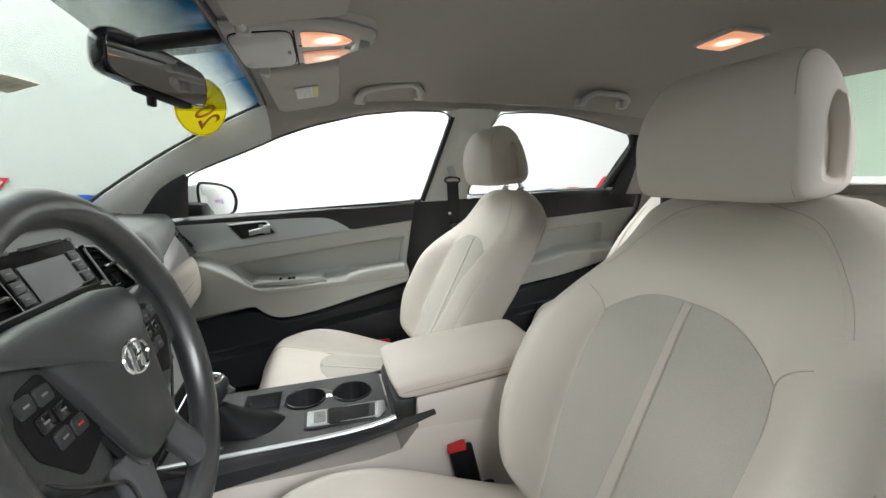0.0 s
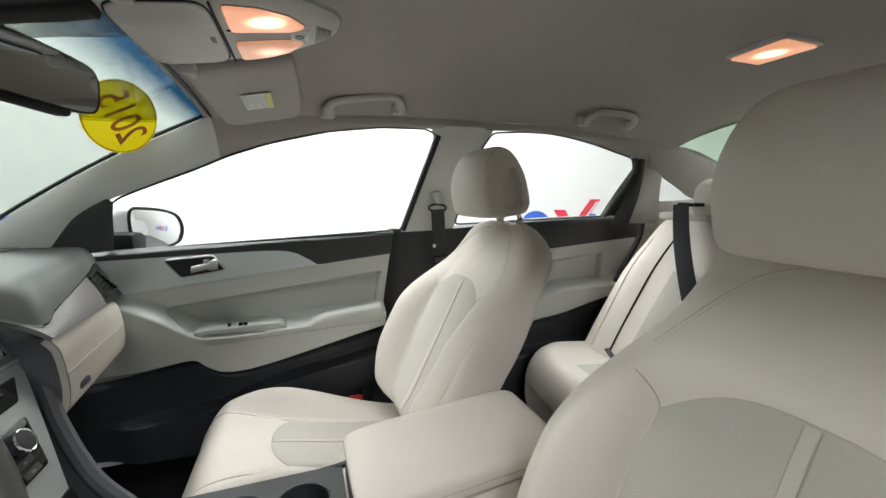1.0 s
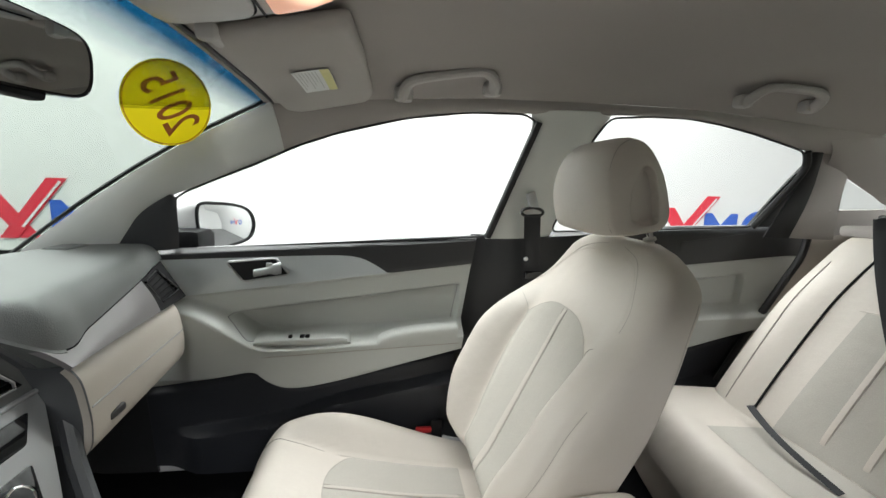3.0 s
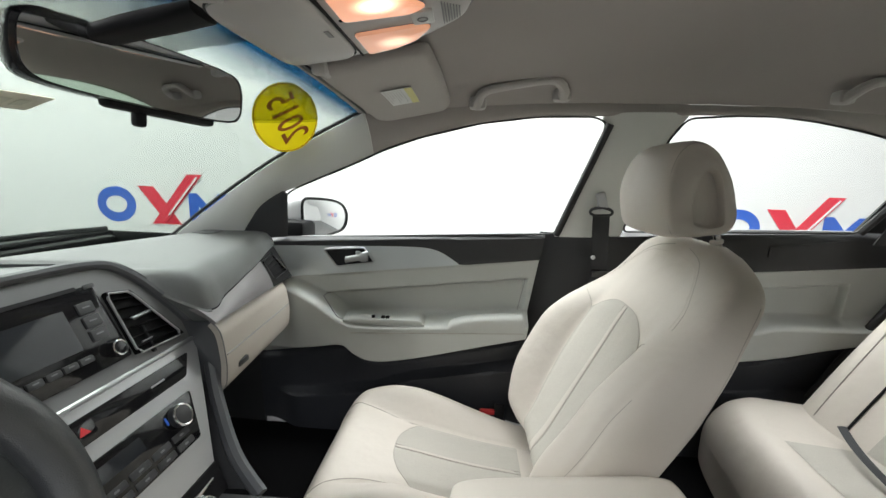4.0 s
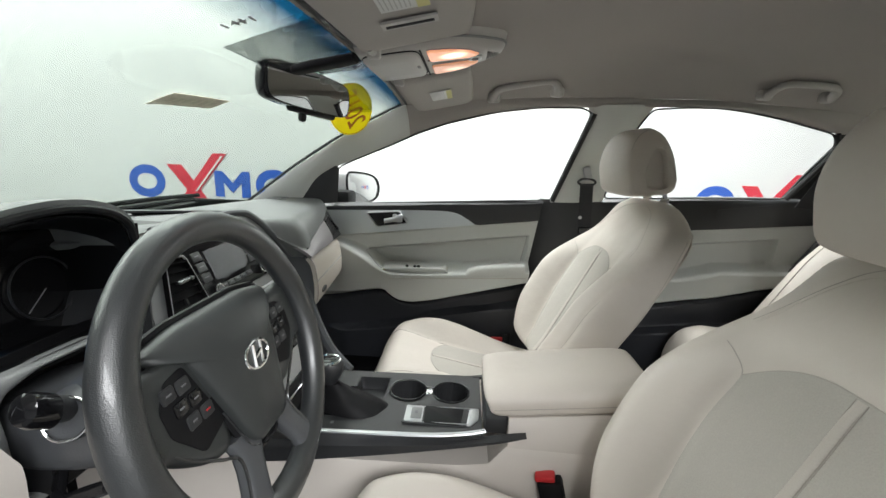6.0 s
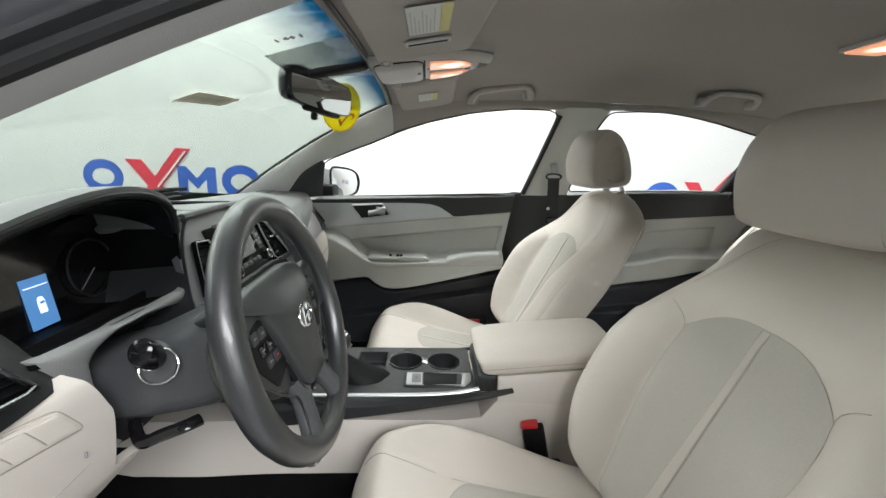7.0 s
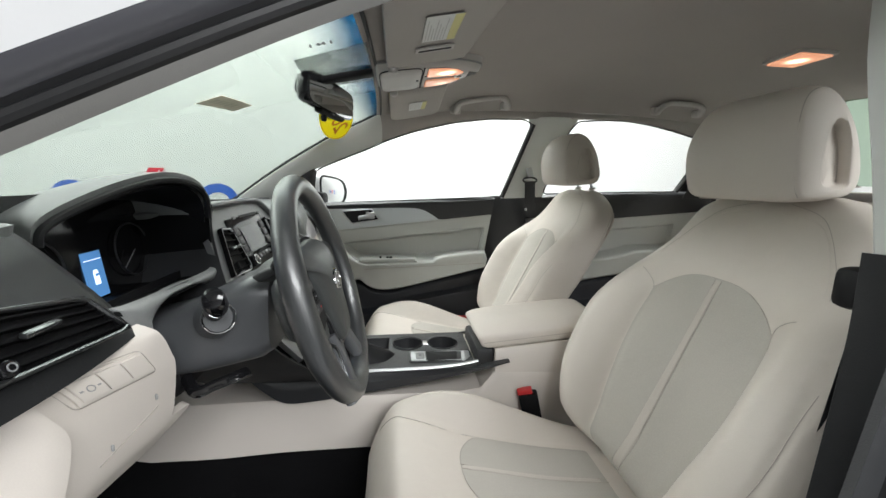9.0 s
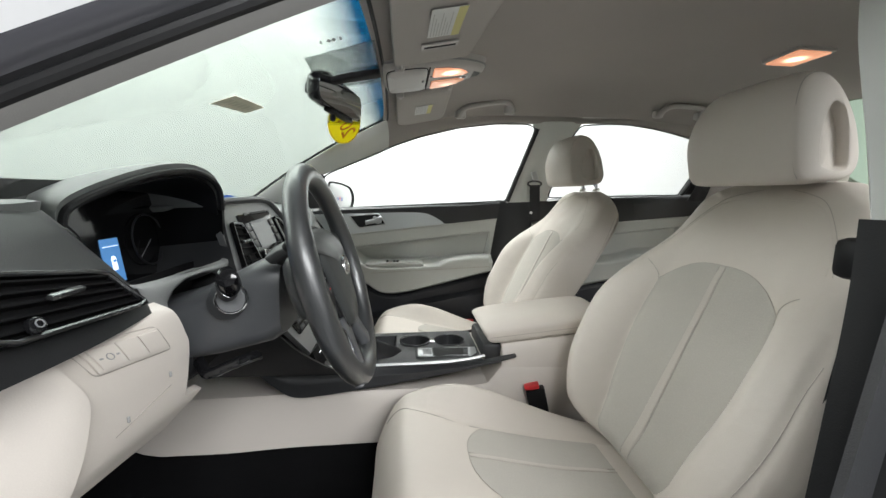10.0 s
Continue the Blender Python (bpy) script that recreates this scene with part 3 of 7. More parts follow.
# side body below the windows
for sgn in (1, -1):
    nm = "east" if sgn > 0 else "west"
    tagged(part("wall_rocker_" + nm, block((0.3, sgn * 0.80, 0.27), (2.7, 0.1, 0.16), 0.02), M_WHITE, label="pearl white door sill of the body"), category="door sill", kind="structure")
    tagged(part("wall_b_post_" + nm, strip([(0.372, sgn * 0.778, 0.985), (0.338, sgn * 0.778, 0.75), (0.27, sgn * 0.775, 0.25)], [(0.605, sgn * 0.735, 0.985), (0.60, sgn * 0.735, 0.75), (0.60, sgn * 0.73, 0.25)], 20, 8, 0.012, (0, -sgn, 0), 0.008),
                M_DARK, label="charcoal lower door pillar trim"), category="pillar trim", kind="structure")
    tagged(part("wall_quarter_" + nm, strip([(1.435, sgn * 0.705, 1.035), (1.425, sgn * 0.712, 0.94), (1.375, sgn * 0.712, 0.85), (1.26, sgn * 0.712, 0.654), (1.18, sgn * 0.712, 0.50), (1.12, sgn * 0.712, 0.36)], [(1.75, sgn * 0.60, 1.06), (1.75, sgn * 0.63, 0.95), (1.72, sgn * 0.64, 0.85), (1.66, sgn * 0.66, 0.65), (1.60, sgn * 0.66, 0.48), (1.60, sgn * 0.66, 0.34)], 24, 8, 0.014, (0, -sgn, 0), 0.008),
                M_CREAM_D, label="cream padded side trim beside the rear seat"), category="trim", kind="structure")
    tagged(part("trim_rear_opening_seal", tube(crom([(1.425, sgn * 0.706, 1.03), (1.415, sgn * 0.710, 0.94), (1.365, sgn * 0.711, 0.85), (1.25, sgn * 0.711, 0.654), (1.17, sgn * 0.711, 0.50), (1.11, sgn * 0.711, 0.36)], 30), 0.011, 8), M_RUBBER, label="black rubber seal of the rear door opening"), category="seal", kind="structure")
    tagged(part("trim_quarter_sill", strip([(1.41, sgn * 0.645, 1.087), (1.50, sgn * 0.640, 1.091), (1.62, sgn * 0.634, 1.098)], [(1.40, sgn * 0.705, 1.01), (1.50, sgn * 0.68, 1.01), (1.70, sgn * 0.63, 1.03)], 16, 4, 0.004, (0, -sgn, 0.3), 0.006),
                M_LINER, label="grey trim below the rear quarter window"), category="trim", kind="structure")
    tagged(part("trim_rear_door_seal", strip([(p[0] - 0.004 - 0.04 * step(1.18, 1.06, p[2]), sgn * (p[1] - 0.010), p[2]) for p in C_A], [(p[0] + 0.030, sgn * (p[1] - 0.022), p[2]) for p in C_A], 24, 5, 0.006, (0, -sgn, 0), 0.006),
                M_RUBBER, label="black rubber seal behind the rear door"), category="seal", kind="structure")
    tagged(part("wall_kick_" + nm, strip([(-0.55, sgn * 0.735, 0.93), (-0.52, sgn * 0.735, 0.65), (-0.50, sgn * 0.735, 0.3)], [(-1.05, sgn * 0.735, 0.93), (-1.05, sgn * 0.735, 0.65), (-1.05, sgn * 0.735, 0.3)], 12, 6, 0.0, (0, -sgn, 0), 0.01),
                M_DARK, label="charcoal footwell side trim"), category="trim", kind="structure")

# driver's door opening: seal and painted body over it
OPEN_IN = [(-0.64, -0.770, 0.885)] + D_EDGE + [(p[0], -p[1] - 0.004, p[2] + 0.001) for p in WINDOW_TOP[1:5]]


def offset(pts, dx, dy, dz):
    return [(p[0] + dx, p[1] + dy, p[2] + dz) for p in pts]


def away(dz, dy):
    return offset(OPEN_IN, -0.62 * dz, dy, dz)


RAIL2, RAIL2B, RAIL3 = away(0.0245, -0.014), away(0.038, -0.026), away(0.17, -0.050)
tagged(part("trim_door_return", strip(OPEN_IN, away(0.0115, -0.006), 60, 4, 0.001, (0.2, -1, 0), 0.004), M_EDGESHADE, label="edge of the pillar trim, coloured dark for its shade"), category="pillar trim", kind="structure")
tagged(part("trim_door_seal", tube(crom(away(0.0145, -0.009), 60), 0.0075, 10), M_RUBBER, label="black rubber seal round the driver's doorway"), category="seal", kind="structure")
tagged(part("trim_door_flange", strip(away(0.012, -0.004), RAIL2, 60, 4, 0.001, (0, -1, 0), 0.004), M_BLACK, label="black flange of the driver's doorway"), category="trim", kind="structure")
for k in range(3):
    tagged(part("trim_door_bead", tube(crom(away(0.0185 + 0.0016 * k, -0.014 - 0.001 * k), 60), 0.0008, 6), M_DARK, label="thin ribbed bead along the doorway"), category="seal", kind="structure")
tagged(part("trim_door_groove", tube(crom(away(0.0235, -0.014), 60), 0.0036, 8), M_RUBBER, label="black rubber bead along the doorway"), category="seal", kind="structure")
tagged(part("wall_body_jamb", strip(RAIL2, RAIL2B, 60, 6, 0.005, (0, -1, 0), 0.004), M_SHADEPAINT, label="painted door jamb, its shade put into a dark colour"), category="body panel", kind="structure")
tagged(part("wall_body_roof_rail", strip(RAIL2B, RAIL3, 60, 8, 0.016, (0, -1, 0.2), 0.004), M_WHITE, label="pearl white body over the driver's doorway"), category="body panel", kind="structure")
POST_IN = [(0.540, -0.560, 1.325), (0.505, -0.598, 1.21), (0.474, -0.650, 1.08), (0.450, -0.686, 0.99)]
POST_OUT = [(0.62, -0.640, 1.325), (0.60, -0.675, 1.21), (0.59, -0.715, 1.08), (0.58, -0.745, 0.99)]
tagged(part("trim_post_upper", strip(POST_IN, POST_OUT, 30, 8, 0.012, (-0.6, -1, 0), 0.006), M_PILLAR, label="pale grey upper door pillar trim"), category="pillar trim", kind="structure")
LOW_IN = [(0.430, -0.690, 0.992), (0.400, -0.715, 0.90), (0.372, -0.73, 0.75), (0.345, -0.73, 0.36)]
LOW_OUT = [(0.60, -0.80, 0.992), (0.56, -0.81, 0.90), (0.53, -0.815, 0.75), (0.49, -0.81, 0.36)]
tagged(part("trim_post_lower", strip(LOW_IN, LOW_OUT, 30, 8, 0.02, (-0.6, -1, 0), 0.006), M_POD, label="charcoal lower door pillar trim"), category="pillar trim", kind="structure")
tagged(part("wall_body_post", strip(offset(LOW_OUT, -0.03, -0.004, 0), offset(LOW_OUT, 0.10, -0.03, 0), 30, 6, 0.004, (-0.3, -1, 0), 0.006), M_WHITE, label="pearl white body post behind the driver's door"), category="body panel", kind="structure")




# ---- doors ----
def door_card(name, sgn, x0, xr0, xr1, sill, line, accent, crease, arm_top, arm_low, arm_amp, label, inset, win, group, pocket):
    """A closed door: its inner face is y = face(x, z); tables give the heights of its lines along x."""
    T = lambda tab, x: lerp_table(tab, x)
    door = thing(name, (0.5 * (x0 + xr0), sgn * 0.77, 0.33), label, "car door", group)

    def xr(z):
        return xr0 + (z - 0.55) * xr1

    def face(x, z):
        y = 0.748 + 0.02 * step(T(sill, x) - 0.014, T(sill, x) + 0.002, z)
        arm = step(T(arm_low, x) - 0.006, T(arm_low, x) + 0.024, z) * (1 - step(T(arm_top, x) - 0.012, T(arm_top, x) + 0.02, z))
        y -= arm_amp * arm * step(x0 + 0.02, x0 + 0.30, x)
        ledge = step(T(line, x) - 0.006, T(line, x) + 0.004, z)
        y -= 0.006 * ledge
        left = inset[0] + (T(crease, x) - z) * inset[1]
        rim = step(left - 0.003, left + 0.006, x) * step(inset[2] + 0.004, inset[2] - 0.008, x + 0.05 * (T(crease, x) - z)) * step(T(crease, x) + 0.004, T(crease, x) - 0.008, z)
        y += 0.022 * rim * step(T(arm_top, x) - 0.005, T(arm_top, x) + 0.02, z)
        low = step(T(arm_low, x) - 0.004, T(arm_low, x) - 0.02, z)
        y -= 0.012 * low
        y -= 0.045 * step(T(pocket, x) + 0.004, T(pocket, x) - 0.012, z) * step(x0 + 0.1, x0 + 0.22, x)
        return sgn * y

    def zone(nm, za, zb, nx, nz, mat, lab="", xa=x0, xb=None, proud=0.0, thick=0.005):
        def place(u, v):
            zm = 0.5 * (za(0.1) + zb(0.1))
            end = xr(zm) if xb is None else xb
            x = xa + (end - xa) * u
            if xb is None:
                z = za(x) + (zb(x) - za(x)) * v
                x = xa + (xr(z) - xa) * u
            z = za(x) + (zb(x) - za(x)) * v
            p = V(x, face(x, z) - sgn * proud, z)
            return p
        return part(nm, sheet(place, nx, nz, thick * -sgn, flip=False), mat, door, lab)
    top = lambda x: T(sill, x)
    mid = lambda x: T(accent, x)
    low = lambda x: T(line, x)
    arm = lambda x: T(arm_low, x)
    zone("belt_trim", mid, top, 60, 12, M_DARK, "black grained belt trim", proud=0.001)
    zone("card", arm, low, 150, 90, M_DOOR, "pale grained door card with a padded armrest")
    zone("lower_panel", lambda x: 0.32, arm, 70, 50, M_DOORLOW, "charcoal lower panel with a map pocket")
    pane = poly_pane("window_pane", win, M_GLASS, door) if sgn > 0 else None
    loop = [V(p[0], sgn * (win_y(p[1]) - 0.004), p[1]) for p in round_poly(win, 0.02, 4)]
    part("window_seal", tube(loop, 0.0028, 8, True), M_RUBBER, door, "black rubber window seal")
    tall = [p for p in win if p[0] > max(q[0] for q in win) - 0.10 and p[1] < max(q[1] for q in win) - 0.005]
    part("window_channel", tube(crom([(x + 0.004, sgn * (win_y(z) - 0.007), z) for x, z in tall], 20), 0.0105, 8), M_RUBBER, door, "black rubber window channel")
    if sgn < 0:
        poly = bmesh.new()
        poly.faces.new([poly.verts.new((x, -win_y(z), z)) for x, z in win])
        poly.normal_update()
        bmesh.ops.solidify(poly, geom=poly.faces[:], thickness=0.004)
        part("window_pane", poly, M_GLASS, door, smooth=False).visible_shadow = False
    # outer skin
    def skin(u, v):
        z = 0.33 + (top(x0 + u * (xr0 - x0)) - 0.33) * v
        x = (x0 + 0.01) + (xr(z) - x0 + 0.02) * u
        return V(x, sgn * (0.80 + 0.05 * math.sin(math.pi * (0.15 + 0.8 * v)) - 0.03 * v), z)
    part("outer_skin", sheet(skin, 20, 20, 0.004 * sgn), M_WHITE, door, "pearl white painted outer skin")
    return door, face, zone


F_SILL = [(-0.60, 0.924), (-0.43, 0.934), (0.0, 0.960), (0.41, 0.985)]
F_LINE = [(-0.60, 0.786), (-0.408, 0.809), (0.0, 0.858), (0.40, 0.906)]
F_ACC = [(-0.60, 0.903), (-0.47, 0.907), (-0.2, 0.918), (0.0, 0.924), (0.06, 0.916), (0.11, 0.890), (0.13, 0.876), (0.2, 0.882), (0.40, 0.906)]
F_CREASE = [(-0.6, 0.72), (-0.289, 0.761), (0.339, 0.842), (0.45, 0.856)]
F_ARMTOP = [(-0.60, 0.775), (-0.42, 0.785), (-0.37, 0.780), (-0.30, 0.752), (-0.22, 0.700), (-0.17, 0.690), (0.028, 0.698), (0.332, 0.720), (0.42, 0.727)]
F_ARMLOW = [(-0.60, 0.540), (-0.42, 0.564), (-0.27, 0.594), (-0.215, 0.598), (-0.185, 0.575), (-0.150, 0.557), (-0.10, 0.553), (-0.03, 0.563), (0.04, 0.579), (0.17, 0.612), (0.32, 0.650), (0.42, 0.672)]
F_POCKET = [(-0.60, 0.42), (-0.352, 0.442), (-0.12, 0.478), (-0.02, 0.515), (0.308, 0.577), (0.42, 0.60)]
fdoor, fface, fzone = door_card("front_passenger_door", 1, -0.58, 0.318, 0.15, F_SILL, F_LINE, F_ACC, F_CREASE, F_ARMTOP, F_ARMLOW, 0.075,
                                "closed front car door with pale card and dark trim", (-0.289, 1.15, 0.338), FRONT_WIN, "car doors", F_POCKET)
fzone("accent_strip", lambda x: lerp_table(F_LINE, x) + 0.001, lambda x: lerp_table(F_ACC, x), 70, 8, M_ACCENT, "brushed grey metallic accent", xb=0.128, proud=0.003)
part("armrest_seam", tube([V(x, fface(x, z) - 0.0005, z) for x, z in [(-0.19 + 0.52 * i / 40, 0.662 + 0.030 * i / 40) for i in range(41)]], 0.0011, 5), M_STITCH, fdoor)

# inner handle in its bezel
hb = [(-0.292, 0.905), (-0.165, 0.916), (-0.132, 0.872), (-0.250, 0.852)]
hq = [V(x, fface(x, z) - 0.0068, z) for x, z in hb]
part("handle_bezel", tube([p for a, b in zip(range(4), (1, 2, 3, 0)) for p in (hq[a].lerp(hq[b], 0.06), hq[a].lerp(hq[b], 0.5), hq[a].lerp(hq[b], 0.94))], 0.0036, 8, True, 0.7), M_SILVER, fdoor, "satin silver rim of the handle recess")
part("handle_recess", sheet(lambda u, v: quad(hq, 0.03 + 0.94 * u, 0.04 + 0.92 * v) + V(0, -0.0012, 0), 10, 6, 0.001), M_POD, fdoor, "dark handle recess")
lever = part("door_handle", loft([[quad(hq, 0.36 + 0.60 * t, 0.66 - 0.10 * t) + V(0, -0.008 + 0.007 * math.cos(a), (0.010 + 0.006 * step(0.55, 0.8, t)) * math.sin(a)) for a in [2 * math.pi * k / 12 for k in range(12)]] for t in [i / 12 for i in range(13)]]), M_SILVER, fdoor, "satin silver pull lever")
part("latch_button", block(quad(hq, 0.76, 0.42) + V(0, -0.008, 0), (0.016, 0.006, 0.022), 0.002), M_SILVER, fdoor)
for bx in (-0.124, -0.094, -0.080):
    z = 0.7095
    part("window_switch", block((bx, 0.694, z + 0.002), (0.010 if bx < -0.1 else 0.012, 0.012, 0.008), 0.002), M_GLOSS, fdoor, "small black window switch")
part("grip", loft([[V(x, y, z + d) for y, z in ((0.680, 0.655), (0.672, 0.675), (0.672, 0.690 + h), (0.678, 0.699 + h), (0.705, 0.703 + h), (0.716, 0.698 + h), (0.718, 0.66))] for x, d, h in ((0.100, 0.008, -0.014), (0.118, 0.009, 0.002), (0.150, 0.012, 0.011), (0.20, 0.018, 0.013), (0.27, 0.026, 0.012), (0.325, 0.032, 0.010))]), M_DOOR, fdoor, "padded pull grip of the armrest", sharp=60)
part("switch_plate", loft([[V(x, y, z) for y, z in ((0.682, 0.690), (0.680, 0.699), (0.684, 0.7075 + h), (0.735, 0.716 + h), (0.74, 0.69))] for x, h in ((-0.215, -0.006), (-0.19, -0.002), (-0.02, 0.001), (0.012, 0.0015), (0.026, -0.003), (0.034, -0.012))]), M_DOOR, fdoor, "raised ledge of the armrest", sharp=50)
# thin grey tubes draw the shade along the inset's edges
for line_pts in ([(-0.292, 0.757), (-0.25, 0.765), (0.0, 0.796), (0.20, 0.822), (0.322, 0.838), (0.334, 0.832), (0.328, 0.79), (0.318, 0.735)], [(-0.292, 0.757), (-0.275, 0.742), (-0.235, 0.706), (-0.215, 0.698)]):
    part("crease_shade", tube([V(p.x, fface(p.x, p.z) - 0.0002, p.z) for p in crom([(x, 0, z) for x, z in line_pts], 50)], 0.0013, 5), M_GREYINK, fdoor)
SAIL_A = crom([(-0.560, 0.735, 0.925), (-0.535, 0.728, 0.990), (-0.490, 0.720, 1.045), (-0.405, 0.710, 1.085)], 21)
SAIL_B = crom([(-0.412, 0.752, 0.936), (-0.404, 0.740, 0.985), (-0.396, 0.722, 1.030), (-0.386, 0.704, 1.072)], 21)
part("mirror_sail", sheet(lambda u, v: SAIL_A[round(v * 20)].lerp(SAIL_B[round(v * 20)], u) + V(0, -0.012 * math.sin(math.pi * u) ** 0.6, 0), 10, 20, 0.008), M_DARK, fdoor, "black triangular mirror cover")

R_SILL = [(0.60, 0.995), (0.95, 1.018), (1.35, 1.03), (1.46, 1.033)]
R_LINE = [(0.60, 0.866), (1.0, 0.899), (1.309, 0.927), (1.4, 0.935)]
R_CREASE = [(0.60, 0.80), (1.009, 0.846), (1.24, 0.871), (1.4, 0.89)]
R_ARMTOP = [(0.60, 0.70), (0.90, 0.715), (1.0, 0.735), (1.05, 0.750), (1.24, 0.756), (1.4, 0.765)]
R_ARMLOW = [(0.60, 0.55), (0.92, 0.612), (1.05, 0.632), (1.205, 0.67), (1.4, 0.71)]
R_POCKET = [(0.60, 0.47), (1.0, 0.52), (1.4, 0.56)]
for sgn, nm in ((1, "rear_passenger_door"), (-1, "rear_driver_side_door")):
    rdoor, rface, rzone = door_card(nm, sgn, 0.58, 1.43, 0.05, R_SILL, R_LINE, R_LINE, R_CREASE, R_ARMTOP, R_ARMLOW, 0.055,
                                    "closed rear car door with pale card and dark belt trim", (0.70, 0.4, 1.262), REAR_WIN, "car doors", R_POCKET)
    part("divider", strip([(1.235, sgn * 0.735, 1.028), (1.27, sgn * 0.70, 1.12), (1.305, sgn * 0.665, 1.20)], [(1.335, sgn * 0.735, 1.028), (1.335, sgn * 0.70, 1.12), (1.33, sgn * 0.66, 1.24)], 12, 4, 0.004, (0, -sgn, 0), 0.006), M_DARK, rdoor, "black fixed window divider")
    part("ashtray_trim", sheet(lambda u, v: V(1.02 + 0.22 * u, sgn * (abs(rface(1.02 + 0.22 * u, 0.96)) - 0.004), 0.945 + 0.03 * v + 0.03 * u), 8, 3, 0.002 * sgn), M_DARK, rdoor)

# wing mirror outside the front passenger door
wm = thing("wing_mirror", (-0.44, 0.86, 0.90), "pearl white wing mirror with a clear mirror glass", "wing mirror")
WMC, WMT = V(-0.352, 0.925, 0.980), basis((0.42, 1, 0), (1, -0.42, 0.02))
wmo = [(p.x, p.y) for p in crom([(-0.104, 0.066, 0), (-0.05, 0.069, 0), (0.03, 0.060, 0), (0.085, 0.042, 0), (0.108, 0.010, 0), (0.106, -0.022, 0), (0.080, -0.050, 0), (0.0, -0.062, 0), (-0.070, -0.066, 0), (-0.098, -0.040, 0), (-0.112, 0.015, 0)], 44, True)]
part("shell", loft([[WMC + WMT @ V(x * k + 0.42 * h, y * k, h) for x, y in wmo] for k, h in ((0.3, -0.115), (0.6, -0.105), (0.85, -0.080), (1.0, -0.045), (1.05, -0.01), (1.03, 0.002), (0.99, 0.002))]), M_WHITE, wm, "pearl white painted shell")
part("mirror_glass", plate([(x * 0.955, y * 0.955) for x, y in wmo], 0.004, WMC + WMT @ V(0, 0, 0.0), WMT, 0.001), M_MIRROR, wm)
part("rim", tube([WMC + WMT @ V(x, y, 0.003) for x, y in wmo], 0.0050, 6, True), M_BLACK, wm)
part("lower_shell", loft([[WMC + WMT @ V(x * k * 1.02 + 0.42 * h, min(y, -0.018) * k * 1.03 - 0.001, h) for x, y in wmo] for k, h in ((0.6, -0.108), (0.85, -0.082), (1.0, -0.046), (1.05, -0.01))]), M_BLACK, wm, "black lower shell")
part("foot", block((-0.425, 0.840, 0.945), (0.11, 0.13, 0.075), 0.020), M_BLACK, wm, "black mirror foot")


# ---- seats ----
def cover_part(name, surf, ulo, uhi, vlo, vhi, nu, nv, mat, parent, label="", puff=0.004, sink=0.004):
    """A sewn panel lying on a cushion: proud in the middle, tucked in at its edges. The side limits are functions; the end may be one."""
    def place(a, b):
        end = vhi(2 * a - 1) if callable(vhi) else vhi
        v = vlo + (end - vlo) * b
        lo, hi = ulo(v), uhi(v)
        u = lo + (hi - lo) * a
        e = (1 - (2 * a - 1) ** 8) * (1 - (2 * b - 1) ** 12)
        return surf(u, v, (puff + sink) * e - sink)
    return part(name, sheet(place, nu, nv), mat, parent, label)


def seam(name, surf, pts, parent, r=0.0012, lift=0.0006, mat=None, n=60):
    path = [surf(p.x, p.y, lift) for p in crom([(a, b, 0) for a, b in pts], n)]
    return part(name, tube(path, r, 5), mat or M_STITCH, parent)


